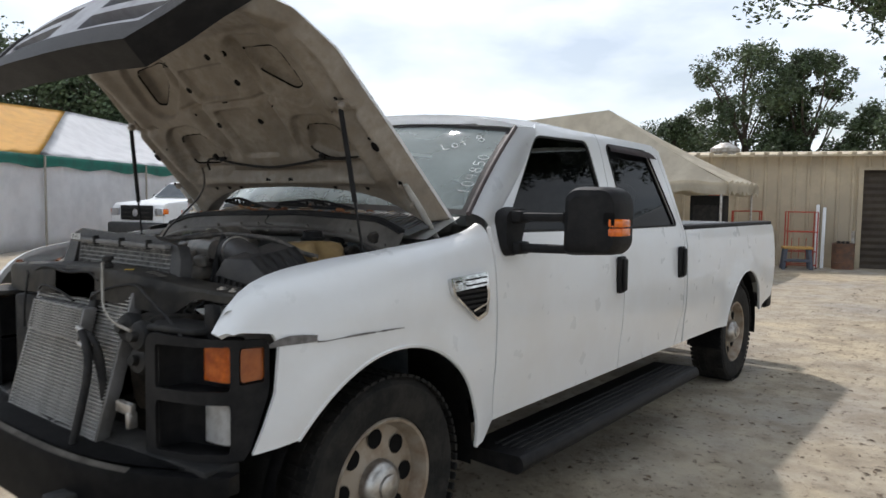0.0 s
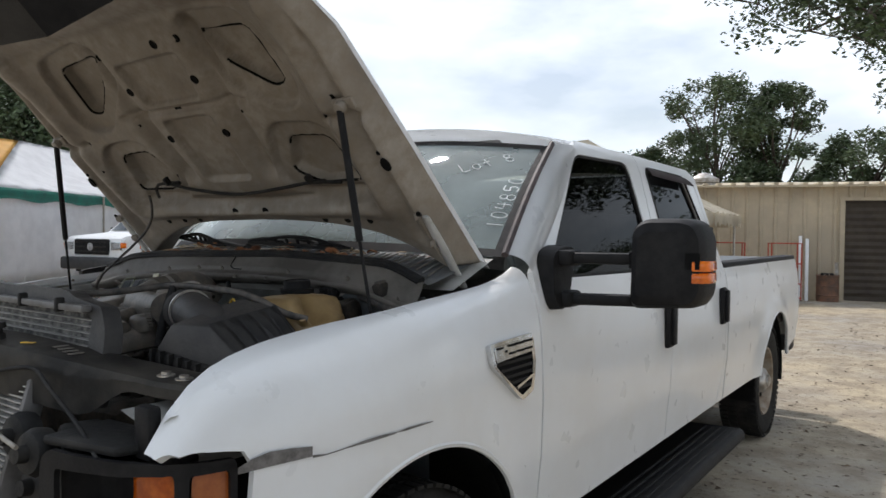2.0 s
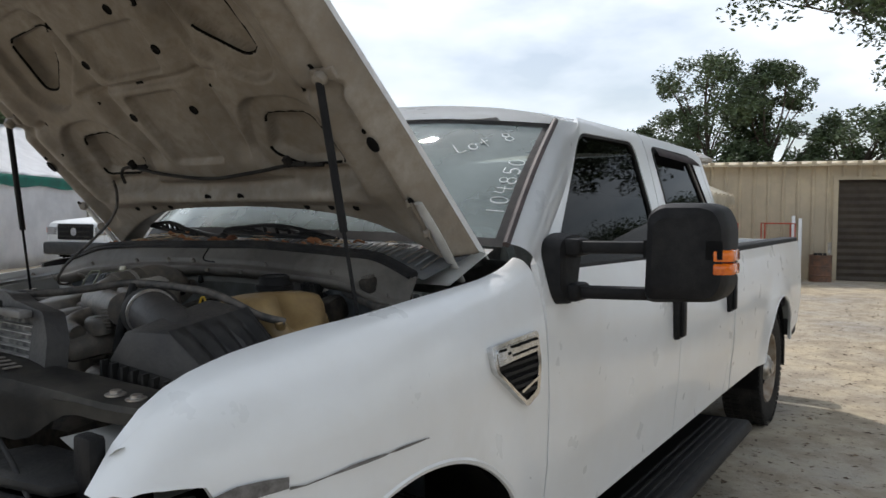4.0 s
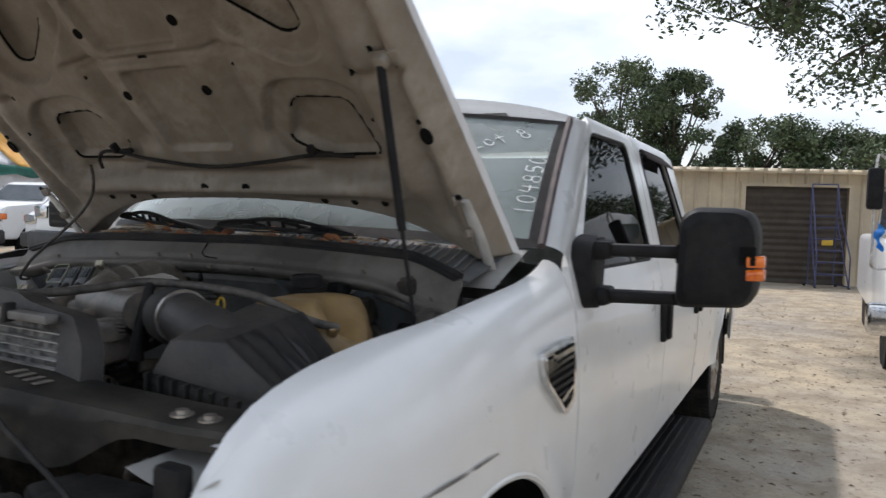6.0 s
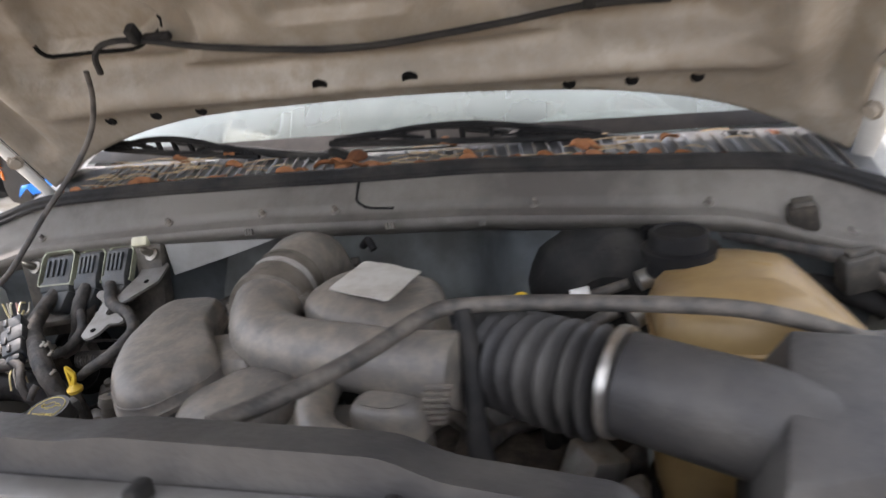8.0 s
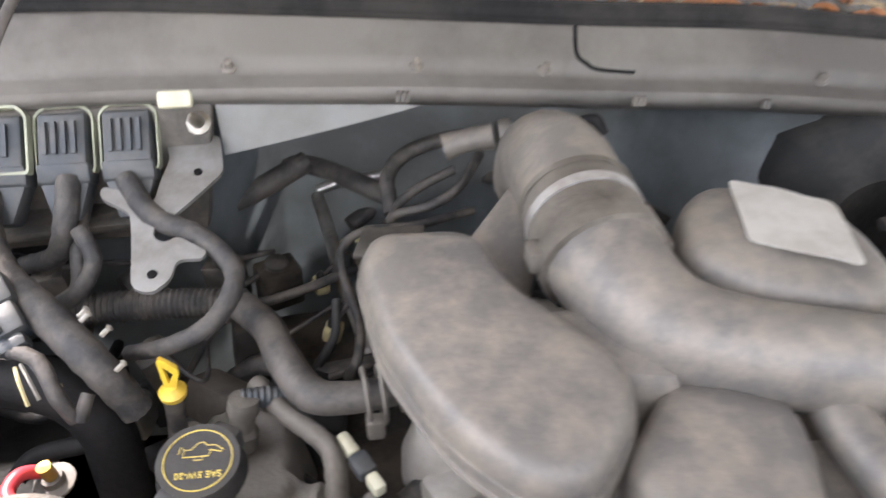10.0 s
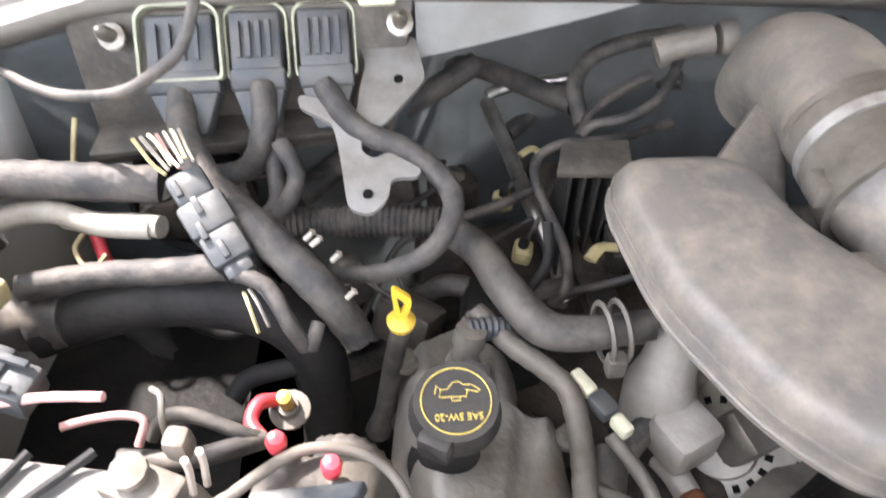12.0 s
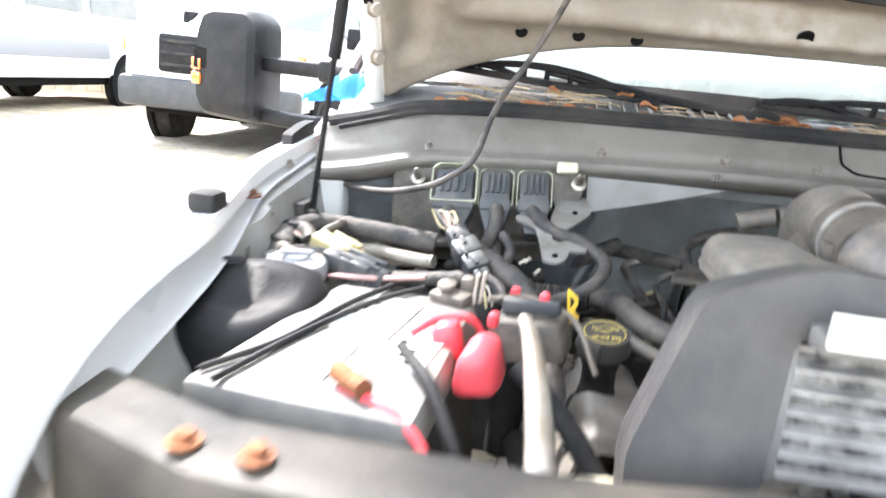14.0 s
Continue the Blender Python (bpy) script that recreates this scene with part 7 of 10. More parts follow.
# wipers
def build_wiper(piv, tip0, tip1, elbow):
    w = part("wiper", bmesh.new(), None, TRUCK, "black windshield wiper")
    piv, tip0, tip1, elbow = (Vector(v) for v in (piv, tip0, tip1, elbow))
    mid = tip0.lerp(tip1, 0.5)
    bm = bmesh.new()
    sweep(bm, [piv, piv.lerp(elbow, 0.5) + Vector((0, 0, 0.012)), elbow, mid + Vector((0, 0, 0.02))], [0.016, 0.015, 0.013, 0.008], seg=8, n=6, flat=0.7)
    part("arm", bm, BLACKD, w, "sun-faded wiper arm")
    bm = bmesh.new()
    lathe(bm, piv - Vector((0, 0, 0.005)), (0, -0.2, 1), [(0.020, 0), (0.020, 0.018), (0.012, 0.026), (0.0, 0.028)], 12)
    part("pivot_cap", bm, RUST, w, "rusty pivot cap")
    d = (tip1 - tip0).normalized()
    up = Vector((0, -0.35, 0.94))
    bm = bmesh.new()
    sweep(bm, [tip0, tip0.lerp(tip1, 0.33) - Vector((0, 0.01, 0)), tip0.lerp(tip1, 0.66) - Vector((0, 0.01, 0)), tip1], 0.0065, seg=6, n=6)
    part("blade_rubber", bm, RUBBER, w)
    for k0, k1, h in ((0.10, 0.90, 0.030), (0.02, 0.36, 0.016), (0.64, 0.98, 0.016)):
        bm = bmesh.new()
        a, b = tip0.lerp(tip1, k0), tip0.lerp(tip1, k1)
        pts = [a + up * 0.006, a.lerp(b, 0.25) + up * h * 0.8, a.lerp(b, 0.5) + up * h, a.lerp(b, 0.75) + up * h * 0.8, b + up * 0.006]
        sweep(bm, pts, [0.0045, 0.006, 0.007, 0.006, 0.0045], seg=6, n=5, flat=1.0)
        part("blade_bridge", bm, BLACK, w)
    for k in range(9):
        bm = bmesh.new()
        p = tip0.lerp(tip1, 0.08 + 0.84 * k / 8)
        sweep(bm, [p, p + up * (0.014 + 0.012 * math.sin(k / 8 * math.pi))], 0.0055, seg=5, n=1)
        part("blade_strut", bm, BLACK, w)


build_wiper((-0.055, 0.458, 1.406), (-0.672, 0.566, 1.448), (-0.265, 0.482, 1.424), (-0.15, 0.468, 1.420))
build_wiper((0.655, 0.555, 1.386), (-0.110, 0.470, 1.441), (0.385, 0.492, 1.424), (0.52, 0.515, 1.400))

# dry leaves and needles lying on the cowl
def build_cowl_leaves():
    rnd = random.Random(9)
    first = None
    spots = [(-0.66 + 0.025 * i + rnd.uniform(-0.012, 0.012), rnd.choice((0.585, 0.60, 0.615, 0.63))) for i in range(50)]
    spots += [(-0.02 + rnd.uniform(-0.05, 0.05), rnd.uniform(0.62, 0.75)) for _ in range(6)] + [(rnd.uniform(-0.5, 0.5), rnd.uniform(0.7, 0.95)) for _ in range(10)]
    for x, v in spots:
        p = cowl_at(x, v) + Vector((0, 0, rnd.uniform(0.006, 0.014)))
        L, W = rnd.uniform(0.028, 0.050), rnd.uniform(0.008, 0.014)
        m = Matrix.Translation(p) @ pose(0, 0, 0, rnd.uniform(-25, 45), rnd.uniform(-25, 25), rnd.uniform(-28, 28))
        bm = bmesh.new()
        sheet(bm, lambda u, w: m @ Vector(((u - 0.5) * 2 * L * 0.5, (w - 0.5) * 2 * W * math.sin(math.pi * (0.06 + 0.9 * u)) ** 0.8, 0.006 * (2 * w - 1) ** 2 + 0.004 * math.sin(u * 5))), 7, 4)
        ob = part("dry_leaf", bm, LEAFDRY, None, "", 180)
        tagged(ob, "curled orange-brown dry leaf lying on the cowl", "leaf", "dry leaves on the cowl")
    bm = bmesh.new()
    for _ in range(70):
        x = rnd.choice((rnd.uniform(-0.62, -0.35), rnd.uniform(-0.3, 0.6)))
        p = cowl_at(x, rnd.uniform(0.66, 0.97)) + Vector((0, 0, 0.009))
        a = rnd.uniform(-0.5, 0.5)
        d = Vector((math.cos(a), math.sin(a), rnd.uniform(-0.1, 0.1))) * rnd.uniform(0.015, 0.045)
        sweep(bm, [p - d, p + Vector((0, 0.003, 0.002)), p + d], 0.0009, seg=4, n=2)
    ob = part("pine_needles", bm, STRAW, None)
    tagged(ob, "dry straw-coloured needles on the cowl grille", "needles", kind="stuff")


build_cowl_leaves()

# firewall, aprons, block
def build_bay_shell():
    bm = bmesh.new()

    def fw(u, v):
        x = -0.81 + 1.60 * u
        ly, lz = soft_rows(LIP, x)
        z = 0.75 + (lz - 0.01 - 0.75) * v
        bulge = 0.07 * math.exp(-((x - 0.30) / 0.16) ** 2) * math.sin(math.pi * min(max((v - 0.2) / 0.7, 0), 1))
        rec = 0.15 * step(x + 0.36, 0.10) * step(0.20 - x, 0.12) * step(0.955 - v, 0.05)
        return Vector((x, ly + 0.055 + rec - bulge + 0.03 * (1 - v) - 0.03 * math.exp(-((v - 0.97) / 0.03) ** 2), z))
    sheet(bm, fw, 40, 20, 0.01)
    part("firewall", bm, FIREWALL, TRUCK, "blue-grey firewall, darkened for the shade under the cowl lip", 60)
    for m in (1, -1):
        rail = [(-0.40, 1.150), (-0.07, 1.208), (0.04, 1.222), (0.255, 1.248), (0.32, 1.258)] if m > 0 else [(-0.40, 1.135), (-0.07, 1.214), (0.04, 1.24), (0.255, 1.264), (0.34, 1.275)]
        far = 0.0 if m > 0 else 0.038
        bm = bmesh.new()

        def ap(u, v):
            y = -0.40 + 0.74 * u
            top = lerp_rows(rail, y)[0]
            rows = [(0.0, 0.70, 0.98), (0.45, 0.735, 1.06), (0.55, 0.75, 1.12), (0.80, 0.772, top - 0.03), (0.86, 0.78, top), (1.0, 0.85, top + 0.006)]
            x, z = lerp_rows(rows, v)
            dent = 0.012 * step(0.03 - abs(y - 0.02), 0.02) * step(0.5 - abs(v - 0.65), 0.2) if m < 0 else 0.0
            return Vector((m * (min(x + far, 0.862) - dent), y, min(z, top + 0.006)))
        sheet(bm, ap, 40, 28, 0.004)
        a = part("inner_fender", bm, APRON, TRUCK, "dusty white inner fender apron", 50)
        # rolled flange that joins the fender's crown to the apron rail
        bm = bmesh.new()

        def roll(u, v):
            y = -0.40 + 0.84 * u
            zt, zr = lerp_rows(TOPS, y)[0], lerp_rows(rail, y)[0] + 0.010
            return Vector((m * (fender_in(y) + 0.004 - (0.044 - far * 0.75) * v ** 2), y, zt - 0.002 + (zr - zt) * (1 - (1 - v) ** 1.6)))
        sheet(bm, roll, 30, 8, 0.003)
        part("fender_flange", bm, WHITE, a, "white inner flange of the fender", 60)
        bm = bmesh.new()
        hexa(bm, [(m * x, y, z) for z in (1.06, 1.265 if m < 0 else 1.12) for x, y in ((0.775, 0.29), (0.85, 0.26), (0.85, 0.33), (0.775, 0.35))], 0.01)
        part("cowl_brace", bm, APRON, a, "pale cowl side brace")
        for x, y, r, mt in ((0.815, 0.16, 0.013, STEEL), (0.815, 0.02, 0.013, STEEL), (0.81, -0.20, 0.013, STEEL)) if m > 0 else ((0.832, 0.03, 0.017, RUST), (0.838, 0.20, 0.007, CASTD)):
            bm = bmesh.new()
            z = lerp_rows(rail, y)[0] + (0.006 if m > 0 else 0.017)
            lathe(bm, (m * x, y, z), (0, 0, 1), [(r, 0), (r, 0.003), (r * 0.62, 0.004), (r * 0.62, 0.008), (0.0, 0.009)], 10)
            part("fender_bolt", bm, mt, a)
        bm = bmesh.new()
        sx, sz = (0.824, 1.272) if m < 0 else (0.800, 1.232)
        box(bm, (m * sx, -0.105, sz), (0.034, 0.045, 0.026), 0.008)
        lathe(bm, (m * sx, -0.105, sz - 0.04), (0, 0, 1), [(0.010, 0), (0.010, 0.05), (0.0, 0.051)], 10)
        part("rubber_stop", bm, RUBBER, a)


build_bay_shell()


def build_engine():
    bm = bmesh.new()
    box(bm, (-0.03, 0.10, 0.92), (0.62, 0.50, 0.32), 0.05)
    part("engine_block", bm, GRIME, TRUCK, "grimy engine block")
    bm = bmesh.new()
    box(bm, (-0.03, -0.12, 0.98), (0.40, 0.14, 0.30), 0.04)
    part("timing_cover", bm, GRIME, TRUCK, "grimy timing cover")
    bm = bmesh.new()
    box(bm, (0.0, 0.6, 0.70), (0.5, 0.8, 0.35), 0.08)
    part("gearbox", bm, GRIME, TRUCK, "grimy gearbox housing")
    for sx in (-1, 1):
        bm = bmesh.new()
        hexa(bm, [(-0.03 + sx * x, y, z) for x, y, z in ((0.12, -0.10, 1.02), (0.36, -0.10, 1.00), (0.36, 0.36, 1.00), (0.12, 0.36, 1.02), (0.12, -0.09, 1.13), (0.34, -0.09, 1.11), (0.34, 0.35, 1.11), (0.12, 0.35, 1.13))], 0.02)
        part("cylinder_head", bm, GRIME, TRUCK, "grimy cylinder head")
    # dark clutter low between the parts
    rnd = random.Random(21)
    for i in range(46):
        x, y = rnd.uniform(-0.55, 0.55), rnd.uniform(-0.10, 0.34)
        z = rnd.uniform(1.02, 1.14)
        pts = [(x, y, z)]
        for _ in range(3):
            q = pts[-1]
            pts.append((q[0] + rnd.uniform(-0.09, 0.09), q[1] + rnd.uniform(-0.08, 0.08), min(max(q[2] + rnd.uniform(-0.05, 0.05), 0.98), 1.16)))
        tube("engine_line", pts, rnd.choice((0.006, 0.008, 0.011, 0.014)), rnd.choice((HOSE, RUBBER, CASTD, TAPE)), TRUCK, "", seg=7, n=5)
    for i in range(30):
        x, y = rnd.uniform(-0.50, 0.50), rnd.uniform(-0.08, 0.34)
        bm = bmesh.new()
        box(bm, (x, y, rnd.uniform(1.06, 1.15)), (rnd.uniform(0.03, 0.09), rnd.uniform(0.03, 0.08), rnd.uniform(0.03, 0.07)), 0.008, turn(rnd.uniform(-30, 30), rnd.uniform(-30, 30), rnd.uniform(0, 90)))
        part("engine_bracket", bm, rnd.choice((CASTD, BLACKD, BLACKD, METAL)), TRUCK)


settle(build_engine)


def pillow(bm, outline, z, depth, rnd_=0.02, dome=0.006, tilt=(0.0, 0.0), flange=0.0):
    """A moulded cover: upright walls, rounded shoulders, slightly domed top."""
    cx = sum(p[0] for p in outline) / len(outline)
    cy = sum(p[1] for p in outline) / len(outline)
    big = max(math.hypot(p[0] - cx, p[1] - cy) for p in outline)
    rings = []
    prof = [(1.0 + flange, -depth), (1.0 + flange, -depth + 0.008), (1.0, -depth + 0.010)]
    for k in range(6):
        t = k / 5 * math.pi / 2
        prof.append((1 - (rnd_ / big) * (1 - math.cos(t)), -rnd_ * (1 - math.sin(t))))
    prof += [(0.7, dome * 0.5), (0.4, dome * 0.9), (0.0, dome)]
    for s, h in prof:
        if s == 0:
            rings.append([bm.verts.new((cx, cy, z + h))])
        else:
            rings.append([bm.verts.new((cx + (x - cx) * s, cy + (y - cy) * s, z + h + tilt[0] * (x - cx) + tilt[1] * (y - cy))) for x, y in outline])
    n = len(outline)
    for a, b in zip(rings, rings[1:]):
        for i in range(n):
            j = (i + 1) % n
            if len(b) == 1:
                bm.faces.new((a[i], a[j], b[0]))
            else:
                bm.faces.new((a[i], a[j], b[j], b[i]))
    bmesh.ops.recalc_face_normals(bm, faces=bm.faces)


BAND = mat("bright_steel_band", (0.46, 0.45, 0.43), 0.36, 0.35, vary=(0.30, 0.28, 0.26), scale=30, bump=0.05)


def build_intake():
    it = part("intake_duct", bmesh.new(), None, TRUCK, "dusty grey moulded engine air intake")
    bm = bmesh.new()
    a = rounded([(x - 0.003, y + 0.011) for x, y in [(-0.262, 0.165), (-0.250, 0.196), (-0.165, 0.192), (-0.150, 0.12), (-0.115, 0.072), (-0.084, 0.030), (-0.090, -0.006), (-0.135, -0.056), (-0.172, -0.052), (-0.212, -0.010), (-0.250, 0.07)]], 0.028, 5)
    pillow(bm, a, 1.328, 0.042, 0.026, 0.004, (0.0, 0.03), 0.012)
    part("resonator", bm, GREYD, it, "smooth grey resonator chamber", 60)
    cx, cy = sum(p[0] for p in a) / len(a), sum(p[1] for p in a) / len(a)
    for nm, k, z, r in (("mould_seam", 1.003, 1.305, 0.0010), ("lower_lip", 1.010, 1.292, 0.0022)):
        bm = bmesh.new()
        ring = [Vector((cx + (x - cx) * k, cy + (y - cy) * k, z + 0.03 * (y - cy))) for x, y in a]
        sweep(bm, ring + ring[:1], r, seg=6, n=1)
        part(nm, bm, GREYD, it)
    bm = bmesh.new()
    sweep(bm, [(-0.078, 0.345, 1.27), (-0.079, 0.315, 1.315), (-0.077, 0.265, 1.332), (-0.075, 0.20, 1.328)], [0.042, 0.047, 0.048, 0.047], seg=20, n=6)
    part("throttle_elbow", bm, GREYD, it, "grey throttle elbow", 60)
    bm = bmesh.new()
    sweep(bm, [(-0.075, 0.205, 1.328), (-0.075, 0.165, 1.324), (-0.066, 0.12, 1.318), (-0.044, 0.080, 1.312), (0.0, 0.055, 1.310), (0.07, 0.034, 1.308), (0.15, 0.014, 1.304), (0.21, 0.0, 1.302)], [0.047, 0.049, 0.045, 0.041, 0.038, 0.037, 0.037, 0.040], seg=20, n=7)
    part("main_duct", bm, GREYD, it, "thick grey air duct", 60)
    bm = bmesh.new()
    sweep(bm, [(-0.0755, 0.197, 1.327), (-0.0755, 0.187, 1.3265)], 0.0505, seg=28, n=1)
    part("hose_band", bm, BAND, it, "bright steel hose band")
    bm = bmesh.new()
    sweep(bm, [(-0.0755, 0.222, 1.330), (-0.0755, 0.215, 1.329), (-0.0755, 0.214, 1.329), (-0.0755, 0.199, 1.328)], [0.050, 0.050, 0.0485, 0.0485], seg=28, n=1)
    sweep(bm, [(-0.0755, 0.187, 1.3265), (-0.0755, 0.165, 1.3245), (-0.0753, 0.164, 1.3244), (-0.0735, 0.146, 1.322)], [0.0495, 0.0495, 0.0525, 0.0525], seg=28, n=1)
    part("coupler", bm, CASTD, it, "dusty tan rubber coupler")
    for m in (1, -1):
        bm = bmesh.new()
        box(bm, (-0.0755 + m * 0.051, 0.156, 1.326), (0.014, 0.022, 0.020), 0.003)
        part("clamp_ear", bm, CASTD, it)
    bm = bmesh.new()
    hexa(bm, [(-0.15, 0.05, 1.24), (-0.04, 0.02, 1.24), (-0.04, 0.12, 1.24), (-0.15, 0.12, 1.24), (-0.15, 0.055, 1.312), (-0.05, 0.03, 1.315), (-0.05, 0.115, 1.315), (-0.15, 0.115, 1.312)], 0.015)
    part("duct_foot", bm, GREYD, it)
    bm = bmesh.new()
    hexa(bm, [(-0.215, 0.185, 1.25), (-0.115, 0.18, 1.25), (-0.09, 0.27, 1.27), (-0.12, 0.29, 1.27), (-0.205, 0.19, 1.275), (-0.12, 0.19, 1.278), (-0.10, 0.265, 1.318), (-0.118, 0.28, 1.318)], 0.008)
    part("duct_bracket", bm, GREYD, it)
    bm = bmesh.new()
    c = rounded([(-0.020, 0.125), (-0.004, 0.185), (0.036, 0.224), (0.146, 0.195), (0.160, 0.155), (0.156, 0.092), (0.12, 0.070), (0.02, 0.086)], 0.025, 5)
    pillow(bm, c, 1.336, 0.09, 0.022, 0.003, (-0.12, 0.05), 0.0)
    rb = part("rear_resonator", bm, GREYD, it, "grey chamber bearing a foil label", 60)
    bm = bmesh.new()
    cz = lambda x, y: 1.3465 - 0.12 * (x - 0.075) + 0.05 * (y - 0.14)
    plate(bm, rounded([(0.047, 0.203), (0.0883, 0.1927), (0.1305, 0.1755), (0.1201, 0.1368), (0.109, 0.0964), (0.0668, 0.1102), (0.0264, 0.1222), (0.0367, 0.1626)], 0.006, 2), lambda x, y: Vector((x, y, cz(x, y) + 0.0015 * noise.noise((x * 60, y * 60, 0)))), (), 0.02, 0.02, 0.0012)
    part("foil_label", bm, FOIL, rb, "bare silver foil label")
    bm = bmesh.new()
    d = rounded([(x, y + 0.012) for x, y in [(-0.112, -0.030), (-0.060, 0.032), (-0.015, 0.030), (0.024, 0.004), (0.018, -0.035), (-0.004, -0.100), (-0.095, -0.082)]], 0.022, 5)
    pillow(bm, d, 1.302, 0.068, 0.02, 0.004, (0, 0.04), 0.0)
    part("front_resonator", bm, GREYD, it, "grey front chamber", 60)
    bm = bmesh.new()
    f = rounded([(0.092, -0.008), (0.135, 0.004), (0.176, -0.012), (0.172, -0.046), (0.140, -0.056), (0.092, -0.040)], 0.014, 4)
    pillow(bm, f, 1.290, 0.04, 0.014, 0.003)
    part("side_lobe", bm, GREYD, it, "", 60)
    bm = bmesh.new()
    sweep(bm, [(0.062, 0.040, 1.280), (0.054, 0.020, 1.289), (0.054, -0.012, 1.288), (0.062, -0.048, 1.282), (0.088, -0.072, 1.272), (0.135, -0.078, 1.262)], [0.016, 0.020, 0.020, 0.020, 0.020, 0.018], seg=14, n=6)
    part("side_runner", bm, GREYD, it, "", 60)
    bm = bmesh.new()
    hexa(bm, [(-0.13, -0.11, 1.20), (0.16, -0.12, 1.20), (0.17, 0.02, 1.20), (-0.12, 0.02, 1.20), (-0.11, -0.10, 1.255), (0.14, -0.112, 1.25), (0.16, 0.01, 1.27), (-0.10, 0.01, 1.275)], 0.02)
    part("duct_body", bm, GREYD, it)
    for x, y in ((-0.005, 0.035), (0.135, -0.004)):
        bm = bmesh.new()
        lathe(bm, (x, y, 1.30), (0, 0, 1), [(0.012, 0), (0.012, 0.010), (0.009, 0.014), (0.0, 0.015)], 12)
        part("rivet_boss", bm, GREYD, it)
    for k in range(7):
        bm = bmesh.new()
        box(bm, (0.178 + k * 0.003, -0.030 - 0.002 * k, 1.262 + k * 0.008), (0.028, 0.004, 0.003), 0)
        part("comb_fin", bm, GREYD, it)


settle(build_intake, INTAKE_FIT)


def build_bellows():
    bm = bmesh.new()
    path = smooth_path([(0.204, 0.016, 1.276), (0.25, -0.030, 1.284), (0.30, -0.07, 1.290), (0.345, -0.09, 1.290)], 24)
    ridge = [0.0475 + 0.0095 * math.sin(i / (len(path) - 1) * 9 * 2 * math.pi) for i in range(len(path))]
    sweep(bm, path, ridge, seg=28, n=1)
    part("bellows", bm, AIRB, TRUCK, "black ribbed rubber bellows", 60)
    bm = bmesh.new()
    sweep(bm, [(0.349, -0.0915, 1.296), (0.357, -0.0945, 1.2955)], 0.054, seg=28, n=1)
    part("hose_band", bm, STEEL, TRUCK, "bright steel hose clamp")
    bm = bmesh.new()
    sweep(bm, [(0.358, -0.095, 1.295), (0.41, -0.112, 1.288), (0.48, -0.12, 1.27), (0.53, -0.12, 1.24)], [0.050, 0.050, 0.052, 0.055], seg=20, n=5)
    part("air_box_neck", bm, AIRB, TRUCK, "black inlet neck")


settle(build_bellows, NOSE_FIT)


